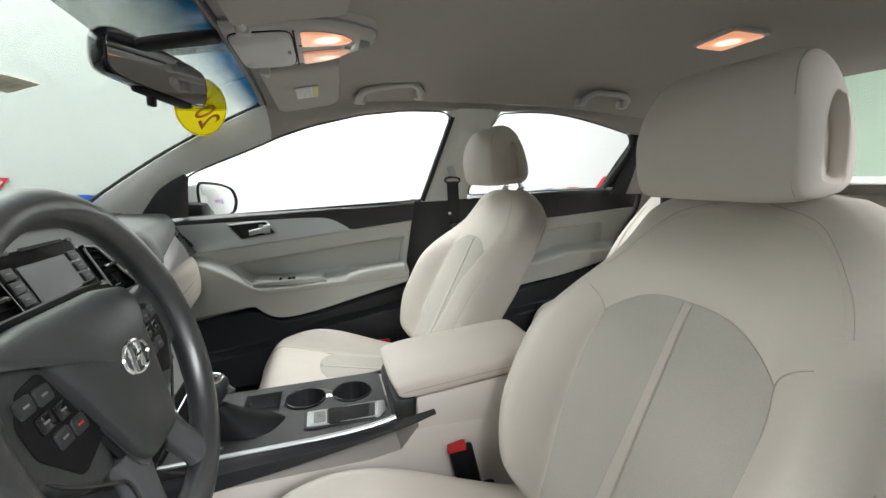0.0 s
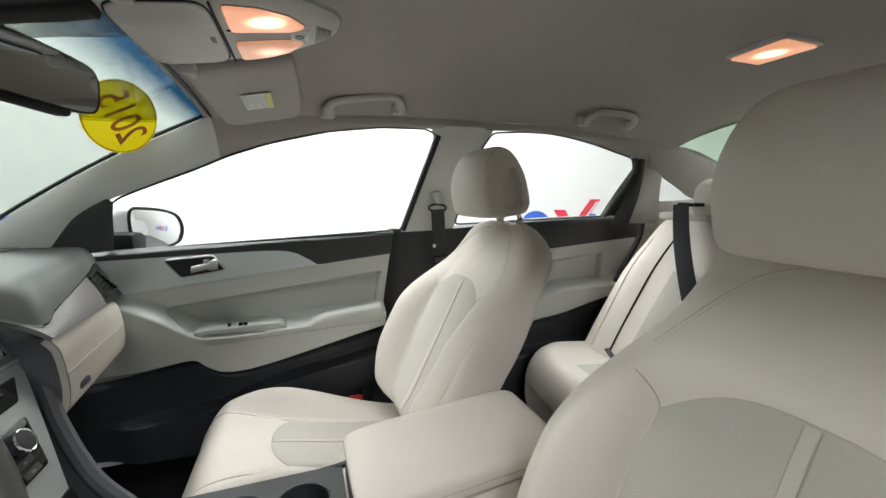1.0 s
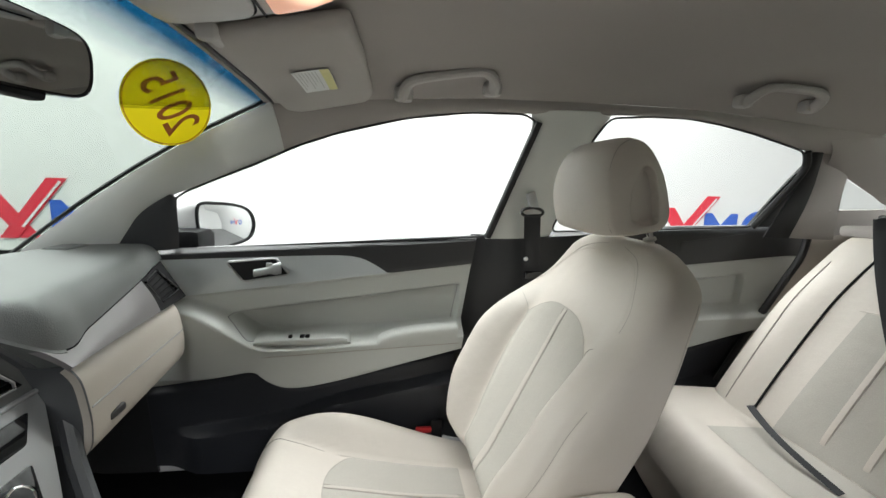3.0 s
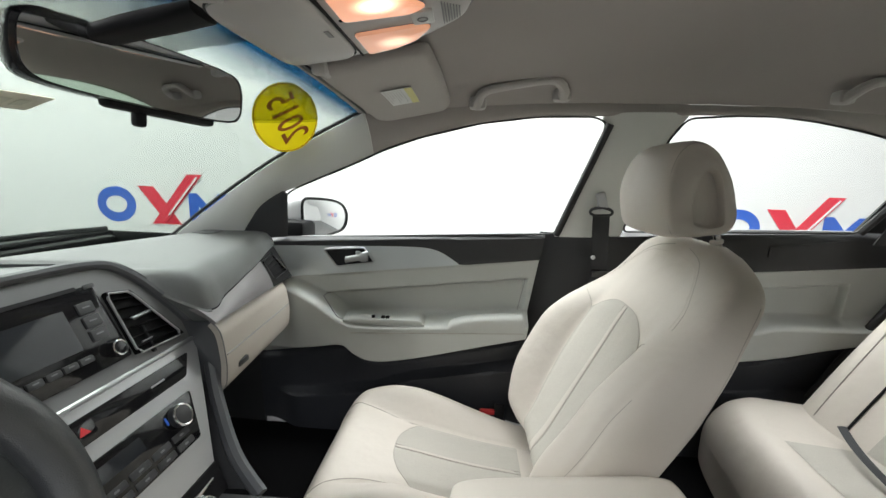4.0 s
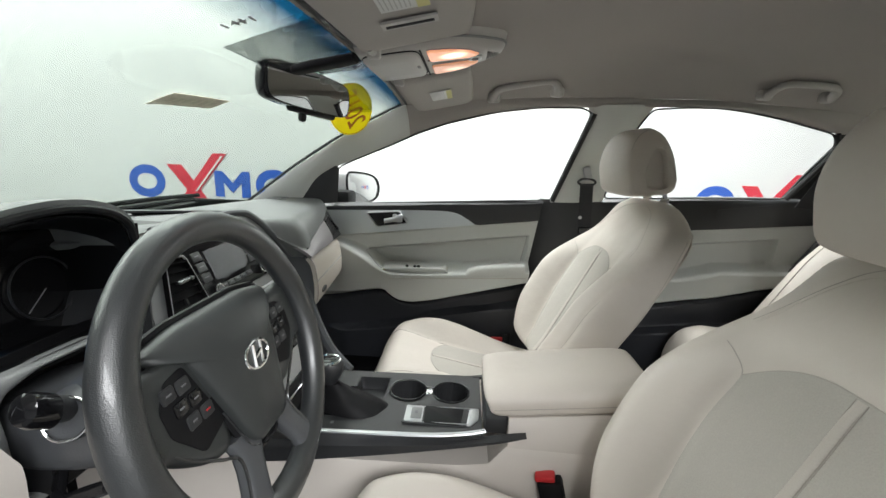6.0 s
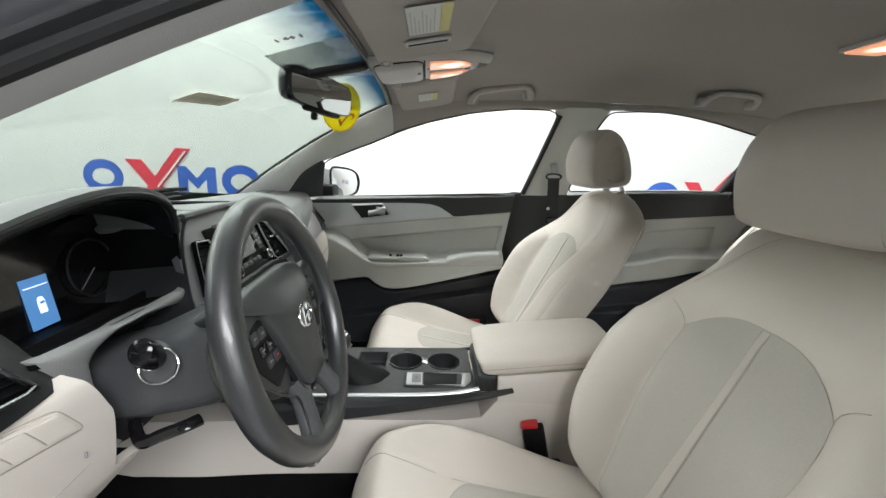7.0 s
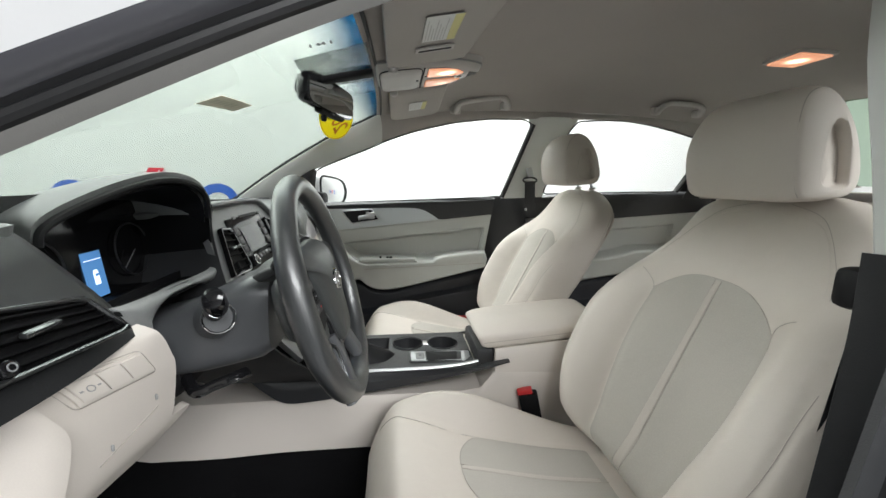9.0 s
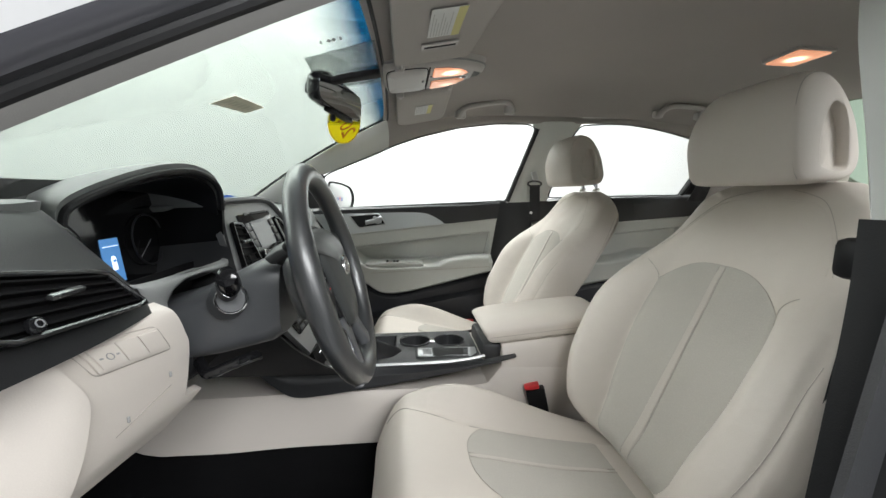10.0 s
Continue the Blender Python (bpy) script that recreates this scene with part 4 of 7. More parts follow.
def front_seat(at, recline=26, nose_back=0.0, head=(0.0, 0.0), high=0.0):
    cx, cy, cz = at
    seat = thing("car_seat", (cx, cy, cz), "cream leatherette front car seat with grey-beige cloth inserts", "car seat", "front seats")
    W = [(0, 0.225), (0.12, 0.262), (0.3, 0.286), (0.48, 0.281), (0.65, 0.252), (0.80, 0.212), (0.92, 0.186), (1.0, 0.145)]
    MID = [(0, 0.04), (0.39, 0.05), (0.6, 0.062), (0.85, 0.056), (1.0, 0.035)]
    REAR = [(0, 0.020), (0.39, 0.024), (0.6, 0.040), (0.75, 0.052), (0.88, 0.054), (1.0, 0.035)]
    lean = radians(recline)
    up, fr = V(math.sin(lean), 0, math.cos(lean)), V(-math.cos(lean), 0, math.sin(lean))
    O = V(cx + 0.31, cy, cz + 0.165)
    L = 0.620

    edge = lambda v: 0.455 + 0.085 * step(0.0, 0.55, v)
    arch = lambda a: 0.690 - 0.095 * abs(a) ** 3

    def back_at(U, v, D, lift=0.0):
        hw, mid = lerp_table(W, v), -lerp_table(MID, v)
        tip = 1.0
        if v > 0.9:
            tip = max(0.0, 1 - ((v - 0.9) / 0.1) ** 2.2) ** 0.5
        if v < 0.06:
            tip = min(tip, max(0.0, 1 - ((0.06 - v) / 0.06) ** 2.2) ** 0.5)
        e = edge(v)
        bol = 0.078 * step(e - 0.06, e + 0.27, abs(U)) * (step(-0.20, 0.25, v) * (1 - step(0.42, 0.80, v)) + 0.07)
        tuck = 0.007 * math.exp(-((abs(U) - e) / 0.035) ** 2) * step(0.0, 0.08, v) * (1 - step(0.54, 0.64, v))
        welt = 0.004 * math.exp(-((abs(U) - 0.925) / 0.02) ** 2) * step(0.05, 0.15, v) * (1 - step(0.5, 0.66, v))
        hollow = 0.010 * (1 - min(1.0, abs(U) / 0.6) ** 2) * step(0.0, 0.15, v) * (1 - step(0.55, 0.75, v))
        curve = -0.03 * step(0.55, 1.0, v)
        front = (-mid + bol - tuck - hollow - welt) * tip + lift
        depth = mid + curve + (D * front if D > 0 else D * lerp_table(REAR, v) * max(tip, 0.15))
        return O + up * (L * v) + fr * depth + V(0, hw * U * (0.55 + 0.45 * tip), 0)

    loops = []
    for j in range(65):
        v = j / 64
        loops.append([back_at(sgnpow(math.cos(a), 0.5), v, sgnpow(math.sin(a), 0.5)) for a in [2 * math.pi * (k + 0.5) / 200 for k in range(200)]])
    back = part("backrest", loft(loops), M_CREAM, seat, sharp=60)

    def bsurf(U, v, lift):
        D = (1 - min(0.999, abs(U)) ** 4.0) ** 0.25
        return back_at(U, v, D, lift)
    cover_part("cloth_insert", bsurf, lambda v: -edge(v), lambda v: edge(v), 0.02, arch, 60, 50, M_FABRIC, back, "grey-beige cloth insert", 0.003, -0.0016)
    rib = lambda v: 0.030 + 0.025 * step(0.5, 0.0, v)
    cover_part("rib", bsurf, lambda v: -rib(v), lambda v: rib(v), 0.03, 0.684, 12, 40, M_RIB, back, "raised pale rib", 0.006, -0.002)
    for s in (-1, 1):
        seam("seam", bsurf, [(s * rib(v), v) for v in (0.03, 0.15, 0.3, 0.45, 0.6, 0.684)], back, 0.0006, 0.0030)
        # the bolster's seam runs up the insert's edge and out over the shoulder
        seam("seam", bsurf, [(s * edge(v), v) for v in (0.03, 0.12, 0.22, 0.32, 0.42, 0.52, 0.585)] + [(s * 0.57, 0.612), (s * 0.64, 0.632), (s * 0.71, 0.644)], back, 0.0007, 0.0008, n=140)
        for k in (0.0, 0.035):
            seam("seam", bsurf, [(s * (0.18 - k), 0.955 - k), (s * (0.50 - k), 0.925 - 0.5 * k), (s * (0.66 - k), 0.865), (s * (0.765 - k), 0.79), (s * (0.80 - k), 0.715)], back, 0.0006, 0.0001, M_STITCH if k == 0 else M_CREAM_D)
        seam("seam", bsurf, [(s * 0.90, 0.10), (s * 0.915, 0.25), (s * 0.925, 0.42), (s * 0.935, 0.52)], back, 0.0007, 0.0000)
        side = [back_at(s * 0.985, v, -0.42) + V(0, s * 0.001, 0) for v in [0.06 + 0.82 * i / 40 for i in range(41)]]
        part("side_gap", tube(side, 0.0011, 6), M_STITCH, back)
    outline = [(a * edge(arch(a)), 0.02 + (arch(a) - 0.02) * 0.997) for a in (-1, -0.9, -0.75, -0.5, -0.25, 0, 0.25, 0.5, 0.75, 0.9, 1)]
    seam("seam", bsurf, outline, back, 0.0008, 0.0014, n=100)
    shell = [[back_at(sgnpow(math.cos(a), 0.5) * 0.80, v, -1.0) + (-fr) * (0.001 + 0.003 * math.sin(a)) for a in [math.pi * k / 20 for k in range(21)]] for v in [0.04 + 0.88 * i / 20 for i in range(21)]]
    part("back_shell", sheet(lambda u, v: shell[round(u * 20)][round(v * 20)], 20, 20, 0.004), M_CREAM_D, seat, "cream seat-back cover")

    # cushion: v runs from the rear to the front
    xr, xf = cx + 0.36, cx - 0.188 + nose_back
    CW = [(0, 0.225), (0.3, 0.248), (0.7, 0.252), (0.9, 0.243), (1.0, 0.220)]
    CT = [(0, 0.108), (0.3, 0.124), (0.6, 0.156), (0.80, 0.180), (0.92, 0.176), (1.0, 0.135)]

    def cush_at(U, v, D, lift=0.0):
        hw = lerp_table(CW, v)
        top = cz + high + lerp_table(CT, v)
        ce = 0.43 + 0.20 * step(0.55, 0.95, v)
        bol = 0.068 * step(ce - 0.03, ce + 0.33, abs(U)) * step(-0.05, 0.62, v) * (1 - 0.75 * step(0.60, 1.0, v))
        bol -= 0.006 * math.exp(-((abs(U) - ce) / 0.035) ** 2) * (1 - step(0.75, 0.9, v))
        nose = math.sqrt(max(0.0, 1 - ((v - 0.86) / 0.14) ** 2)) if v > 0.86 else 1.0
        mid = cz + 0.065
        z = mid + (D * ((top - mid) * nose + bol) + (lift if D > 0 else 0) if D > 0 else D * 0.065)
        x = xr + (xf - xr) * v - lift * (1 - nose) * 0.8
        return V(x, cy + hw * U * (0.9 + 0.1 * nose), z)
    loops = []
    for j in range(57):
        v = 1 - (1 - j / 56) ** 1.5
        loops.append([cush_at(sgnpow(math.cos(a), 0.5), v, sgnpow(math.sin(a), 0.5)) for a in [2 * math.pi * (k + 0.5) / 180 for k in range(180)]])
    cushion = part("cushion", loft(loops), M_CREAM, seat, sharp=60)

    def csurf(U, v, lift):
        D = (1 - min(0.999, abs(U)) ** 4.0) ** 0.25
        return cush_at(U, v, D, lift)
    cover_part("cloth_insert", csurf, lambda v: -0.43, lambda v: 0.43, 0.10, lambda a: 0.655 - 0.10 * abs(a) ** 2.5, 40, 30, M_FABRIC, cushion, "grey-beige cloth insert", 0.003, -0.0016)
    seam("seam", csurf, [(0.43 * a, 0.653 - 0.10 * abs(a) ** 2.5) for a in (-1, -0.9, -0.7, -0.45, -0.2, 0, 0.2, 0.45, 0.7, 0.9, 1)], cushion, 0.0009, 0.0014, n=90)
    for k in (-0.02, 0.02):
        seam("seam", csurf, [(k, 0.10), (k, 0.3), (k, 0.5), (k, 0.652)], cushion, 0.0008, 0.0030)
    cover_part("rib", csurf, lambda v: -0.02, lambda v: 0.02, 0.12, 0.648, 8, 24, M_RIB, cushion, "sewn pleat", 0.005, -0.002)
    for s in (-1, 1):
        seam("seam", csurf, [(s * 0.43, 0.10), (s * 0.43, 0.3), (s * 0.43, 0.50), (s * 0.435, 0.58), (s * 0.47, 0.70), (s * 0.55, 0.82), (s * 0.66, 0.91), (s * 0.74, 0.95)], cushion, 0.0010, 0.0004, n=100)
        part("side_cover", block((cx + 0.08, cy + s * 0.235, cz + 0.035), (0.44, 0.03, 0.09), 0.012), M_CREAM_D, seat, "cream plastic seat side cover")
        part("seat_rail", block((cx + 0.08, cy + s * 0.19, cz - 0.01), (0.46, 0.035, 0.03), 0.004), M_BLACK, seat, "black steel seat rail")

    # headrest on two chrome posts
    prof = crom([(0.500, 1.045), (0.486, 1.085), (0.482, 1.125), (0.490, 1.170), (0.510, 1.203), (0.542, 1.217), (0.575, 1.200), (0.602, 1.160), (0.617, 1.115), (0.624, 1.075), (0.610, 1.052), (0.570, 1.046), (0.535, 1.042)], 52, True)
    pc = V(0.553, 1.125, 0)
    prof = [V(pc.x + (p.x - pc.x) * 1.0, pc.y + (p.y - pc.y) * 1.02, 0) for p in prof]
    base = V(cx + 0.018 + head[0], cy, cz - 0.330 + head[1])
    half = 0.119
    hl = []

    def swell(s):
        return 0.87 + 0.13 * max(0.0, 1 - abs(s) ** 8) ** 0.5
    for i in range(33):
        s = -1 + 2 * i / 32
        s = math.copysign(1 - (1 - abs(s)) ** 1.6, s)
        k = swell(s)
        bow = 0.016 * (1 - s * s)
        hl.append([base + V(pc.x + (p.x - pc.x) * k - bow * step(0.56, 0.50, p.x), s * half * (1 - 0.14 * step(0.545, 0.62, p.x)) * (1 - 0.20 * max(0.0, (p.y - 1.10) / 0.115) ** 2), pc.y + (p.y - pc.y) * k) for p in prof])
    dee = crom([(0.538, 1.070), (0.532, 1.095), (0.534, 1.128), (0.545, 1.156), (0.558, 1.167), (0.573, 1.160), (0.584, 1.132), (0.592, 1.098), (0.595, 1.072), (0.580, 1.064), (0.560, 1.063)], 52, True)
    start = min(range(52), key=lambda i: math.hypot(dee[i].x - 0.538, dee[i].y - 1.070))
    dee = [dee[(i + start) % 52] for i in range(52)]
    for s, ends in ((1, hl.append), (-1, lambda lp: hl.insert(0, lp))):
        for k, grow, depth in ((0.45, 1.0, 1.004), (0.88, 1.0, 1.0), (1.0, 1.0, 0.975), (1.0, 0.97, 0.87), (1.0, 0.90, 0.83), (1.0, 0.4, 0.84)):
            ends([base + V((pc.x + (p.x - pc.x) * 0.87) * (1 - k) + (0.567 + (d.x - 0.567) * grow) * k, s * half * depth * (1 - 0.14 * step(0.545, 0.62, d.x * k + p.x * (1 - k))) * (1 - 0.20 * max(0.0, (d.y * k + p.y * (1 - k) - 1.10) / 0.115) ** 2), (pc.y + (p.y - pc.y) * 0.87) * (1 - k) + (1.113 + (d.y - 1.113) * grow) * k) for p, d in zip(prof, dee)])
    hr = part("headrest", loft(hl), M_CREAM, seat, "padded cream headrest with a D-shaped side", sharp=55)
    for s in (-1, 1):
        sl = [base + V(pc.x + (p.x - pc.x) * swell(0.955), s * half * 0.957 * (1 - 0.14 * step(0.545, 0.62, p.x)) * (1 - 0.20 * max(0.0, (p.y - 1.10) / 0.115) ** 2), pc.y + (p.y - pc.y) * swell(0.955)) for p in prof[0:26]]
        part("seam", tube(sl, 0.0011, 5), M_STITCH, hr)
        post = [base + V(0.605 + 0.03 * t, s * 0.055, 1.075 - 0.09 * t) for t in [i / 6 for i in range(7)]]
        part("post", tube(post, 0.0065, 10), M_CHROME, seat, "chrome headrest post")
        part("post_guide", disc(base + V(0.618, s * 0.055, 1.028), (-0.3, 0, 1), 0.012, 0.006), M_CREAM_D, seat, "cream post guide")
    return seat


front_seat((0.0, 0.395, 0.335))
front_seat((0.047, -0.398, 0.335), 23, 0.022, (-0.032, -0.008), 0.034)

# belt buckles beside the seats
for bx, by, label in ((0.290, -0.128, "black seat belt buckle with a red release button"), (0.247, 0.135, "black seat belt buckle with a red release button")):
    bk = thing("belt_buckle", (bx, by, 0.40), label, "seat belt buckle", "front belt buckles")
    turn = basis((0.25, 1, 0), (-0.25, 0, 1))
    part("body", block((bx + 0.002, by, 0.470), (0.030, 0.048, 0.110), 0.006, turn), M_BLACK, bk)
    part("release_button", block((bx - 0.020, by, 0.528), (0.022, 0.038, 0.012), 0.003, turn), M_RED, bk, "red release button")
    part("stalk", block((bx + 0.022, by, 0.40), (0.012, 0.034, 0.10), 0.004, turn), M_DARK, bk)
    part("bracket", plate(rounded(0.034, 0.06, 0.012), 0.004, (bx + 0.045, by - 0.010, 0.415), basis((1, 0, 0), (0, -1, 0)), 0.001), M_DARK, bk, "dark steel bracket")
    part("bolt", disc((bx + 0.045, by - 0.018, 0.430), (0, -1, 0), 0.009, 0.006), M_GLOSS, bk)
tag = thing("buckle_tag", (0.22, 0.64, 0.36), "small red plastic tag beside the seat", "tag")
part("flag", block((0.235, 0.645, 0.452), (0.045, 0.012, 0.016), 0.004), M_RED, tag)
part("strap", block((0.27, 0.645, 0.42), (0.03, 0.01, 0.12), 0.004), M_BLACK, tag)

# rear bench
bench = thing("rear_bench_seat", (0.98, 0, 0.33), "cream leatherette rear bench with grey-beige cloth inserts", "car seat")


def bench_cushion(U, v, D, lift=0.0):
    x = 1.17 - 0.37 * v + 0.07 * U * U * v
    bowl = 0.035 * step(0.42, 0.95, abs(abs(U) - 0.50) / 0.5) * (1 - step(0.6, 0.95, v))
    nose = math.sqrt(max(0.0, 1 - ((v - 0.80) / 0.20) ** 2)) if v > 0.80 else 1.0
    top = 0.525 + 0.030 * v + bowl
    z = 0.42 + (D * ((top - 0.42) * nose + lift) if D > 0 else D * 0.10)
    return V(x, 0.665 * U, z)


def bsf(fn):
    def g(U, v, lift):
        D = (1 - min(0.999, abs(U)) ** 10.0) ** 0.1
        return fn(U, v, D, lift)
    return g


loops = []
for j in range(31):
    v = 1 - (1 - j / 30) ** 1.5
    loops.append([bench_cushion(sgnpow(math.cos(a), 0.22), v, sgnpow(math.sin(a), 0.22)) for a in [2 * math.pi * (k + 0.5) / 120 for k in range(120)]])
bc = part("cushion", loft(loops), M_CREAM, bench, sharp=60)


def bench_back(U, v, D, lift=0.0):
    lean_u, lean_f = V(0.47, 0, 0.883), V(-0.883, 0, 0.47)
    hw = 0.632 - 0.06 * v * v
    tip = math.sqrt(max(0.0, 1 - ((v - 0.88) / 0.12) ** 2)) if v > 0.88 else 1.0
    bol = 0.045 * step(0.55, 1.0, abs(abs(U) - 0.47) / 0.47) * (1 - step(0.5, 1, v)) * step(0, 0.5, abs(U))
    d = -0.06 + (D * (0.07 * tip + bol + lift) if D > 0 else D * 0.06 * max(tip, 0.2))
    return V(1.118, 0, 0.520) + lean_u * (0.60 * v) + lean_f * d + V(0, hw * U, 0)


loops = []
for j in range(37):
    v = j / 36
    loops.append([bench_back(sgnpow(math.cos(a), 0.22), v, sgnpow(math.sin(a), 0.22)) for a in [2 * math.pi * (k + 0.5) / 120 for k in range(120)]])
bb = part("backrest", loft(loops), M_CREAM, bench, sharp=60)
for s in (-1, 1):
    cover_part("cloth_insert", bsf(bench_back), lambda v: s * 0.47 - 0.20 - 0.04 * (1 - v), lambda v: s * 0.47 + 0.20 + 0.04 * (1 - v), 0.02, 0.62, 24, 24, M_FABRIC, bb, "grey-beige cloth insert", 0.004, -0.0014)
    cover_part("cloth_insert", bsf(bench_cushion), lambda v: s * 0.47 - 0.22, lambda v: s * 0.47 + 0.22, 0.08, 0.70, 24, 20, M_FABRIC, bc, "grey-beige cloth insert", 0.004, -0.0014)
    for off in (-0.07, 0.07):
        cover_part("ridge", bsf(bench_back), lambda v: s * 0.47 + off - 0.014, lambda v: s * 0.47 + off + 0.014, 0.05, 0.62, 6, 24, M_CREAM, bb, "raised cream leatherette rib", 0.008, 0.002)
    seam("seam", bsf(bench_back), [(s * 0.80, 0.03), (s * 0.80, 0.4), (s * 0.80, 0.7), (s * 0.78, 0.93)], bb, 0.0035, 0.000, M_BLACK)
    seam("seam", bsf(bench_back), [(s * 0.90, 0.03), (s * 0.91, 0.4), (s * 0.93, 0.8)], bb, 0.0015, 0.000)
    seam("seam", bsf(bench_back), [(s * 0.10, 0.03), (s * 0.10, 0.4), (s * 0.10, 0.9)], bb, 0.0025, 0.000)
    seam("seam", bsf(bench_back), [(s * 0.23, 0.62), (s * 0.35, 0.63), (s * 0.47, 0.635), (s * 0.59, 0.63), (s * 0.71, 0.62)], bb, 0.001, 0.0005, M_CREAM_D)
    # rear head restraint
    loops = []
    for i in range(25):
        q = -1 + 2 * i / 24
        q = math.copysign(1 - (1 - abs(q)) ** 1.5, q)
        k = 0.55 + 0.45 * max(0.0, 1 - abs(q) ** 8) ** 0.35
        loops.append([V(1.445 + 0.062 * k * sgnpow(math.cos(a), 0.7) + 0.02 * k * math.sin(a), s * 0.335 + 0.128 * q, 1.108 + 0.066 * k * sgnpow(math.sin(a), 0.6)) for a in [2 * math.pi * m / 28 for m in range(28)]])
    rh = part("headrest", loft(loops), M_CREAM, bench, "padded cream rear headrest", sharp=70)

# shoulder belts of the rear seat
for s, tgt in ((1, -0.08), (-1, 0.0)):
    rb = thing("rear_seat_belt", (1.36, s * 0.47, 1.05), "black seat belt lying over the rear backrest", "seat belt", "rear seat belts")
    top, end = V(1.335, s * 0.44, 1.072), V(1.115, s * 0.13, 0.575)
    pth = [top.lerp(end, i / 20) + V(-0.050, 0, 0.028) * math.sin(math.pi * min(1, 0.15 + i / 20)) * 0.8 for i in range(21)]
    part("webbing", tube(pth, 0.024, 8, flat=0.06, up=(0.2, s * -0.5, 0.0)), M_BELT, rb)
    part("guide", block(top + V(0.03, 0, 0.008), (0.05, 0.075, 0.014), 0.005), M_GLOSS, rb, "black belt guide")
    pth2 = [V(1.095, s * 0.50, 0.570).lerp(V(1.03, s * 0.22, 0.545), i / 12) + V(-0.03 * math.sin(math.pi * i / 12), 0, 0.012 * math.sin(math.pi * i / 12)) for i in range(13)]
    part("lap_webbing", tube(pth2, 0.009, 8, flat=0.12, up=(1, 0, 0.2)), M_BELT, rb)

# front shoulder belts on the door pillars
for s in (1, -1):
    fb = thing("front_seat_belt", (0.53, s * 0.70, 0.42), "black front seat belt hanging on the door pillar", "seat belt", "front seat belts")
    x0, z0 = (0.512, 1.09) if s > 0 else (0.515, 1.10)
    y0 = s * 0.668
    part("anchor", block((x0, y0, z0), (0.026, 0.018, 0.048), 0.006, basis((1, 0, 0.3), (-0.3, 0, 1))), M_SILVER if s > 0 else M_DARK, fb, "belt guide with cover")
    part("anchor_loop", tube([V(x0 + 0.03 * math.cos(a), y0 - s * 0.006, z0 - 0.03 + 0.012 * math.sin(a)) for a in [2 * math.pi * k / 20 for k in range(20)]], 0.004, 6, True), M_DARK, fb)
    part("webbing", tube([V(x0 + 0.004 * i, y0 - s * 0.008 + s * 0.001 * i, z0 - 0.035 - 0.07 * i) for i in range(10)], 0.023, 8, flat=0.07, up=(1, 0, 0)), M_BELT, fb)
    part("tongue", block((x0 + 0.012, y0 - s * 0.014, z0 - 0.20), (0.05, 0.012, 0.022), 0.004), M_GLOSS, fb, "belt tongue")
    part("stop_button", disc((x0 - 0.012, y0 - s * 0.012, 0.935), (0, -s, 0), 0.006, 0.004), M_SILVER, fb)
dg = thing("belt_height_slide", (0.485, -0.675, 0.945), "black belt guide knob on the door pillar", "belt guide")
part("knob", block((0.482, -0.655, 0.945), (0.045, 0.03, 0.05), 0.010), M_BLACK, dg)
part("strap", tube([V(0.478 - 0.006 * i, -0.668, 0.93 - 0.045 * i) for i in range(10)], 0.014, 8, flat=0.09, up=(1, 0.3, 0)), M_BELT, dg)


# ---- dashboard ----
dash = thing("dashboard", (-0.60, 0, 0.55), "charcoal and cream car dashboard with metallic accents", "dashboard")
PAD_X = [(-0.76, -0.500), (-0.60, -0.480), (-0.54, -0.505), (-0.50, -0.64), (-0.27, -0.64), (-0.225, -0.50), (-0.19, -0.455), (-0.05, -0.455), (0.109, -0.452), (0.16, -0.446), (0.21, -0.415), (0.25, -0.348), (0.33, -0.358), (0.50, -0.388), (0.60, -0.410), (0.66, -0.428), (0.76, -0.455)]
PAD_Z = [(-0.76, 0.985), (-0.60, 0.992), (-0.54, 0.990), (-0.50, 0.960), (-0.27, 0.962), (-0.225, 0.978), (-0.19, 0.985), (-0.05, 0.985), (0.109, 0.981), (0.16, 0.964), (0.21, 0.915), (0.25, 0.869), (0.33, 0.877), (0.50, 0.896), (0.60, 0.905), (0.66, 0.909), (0.76, 0.912)]


def pad_place(u, v):
    y = -0.745 + 1.49 * u
    rx, rz = lerp_table(PAD_X, y), lerp_table(PAD_Z, y)
    bx = -0.985 + 0.33 * (y / 0.72) ** 2
    pts = [(bx, 0.918), (0.5 * bx + 0.5 * rx - 0.06, 0.955), (rx - 0.095, max(0.952, rz - 0.004)), (rx - 0.026, rz + 0.62 * max(0.0, 0.968 - rz) + 0.002), (rx, rz)]
    p = crom([(a, 0, b) for a, b in pts], 29)[round(v * 28)]
    return V(p.x, y, p.z)


part("top_pad", sheet(pad_place, 110, 28, -0.012), M_PAD, dash, "soft charcoal dash top")

# instrument hood
HOOD = crom([(-0.500, -0.515, 0.965), (-0.498, -0.505, 0.988), (-0.487, -0.445, 1.014), (-0.468, -0.365, 1.038), (-0.448, -0.305, 1.047), (-0.432, -0.258, 1.038), (-0.424, -0.232, 1.015), (-0.424, -0.224, 0.975)], 41)


def hood_place(u, v):
    p = HOOD[round(u * 40)]
    q = V(-0.72 + 0.05 * abs(2 * u - 1), p.y * 1.0 + 0.02 * (0.5 - u), 0.955)
    r = p.lerp(q, v)
    r.z = q.z + (p.z - q.z) * math.cos(0.5 * math.pi * v) ** 0.9
    return r


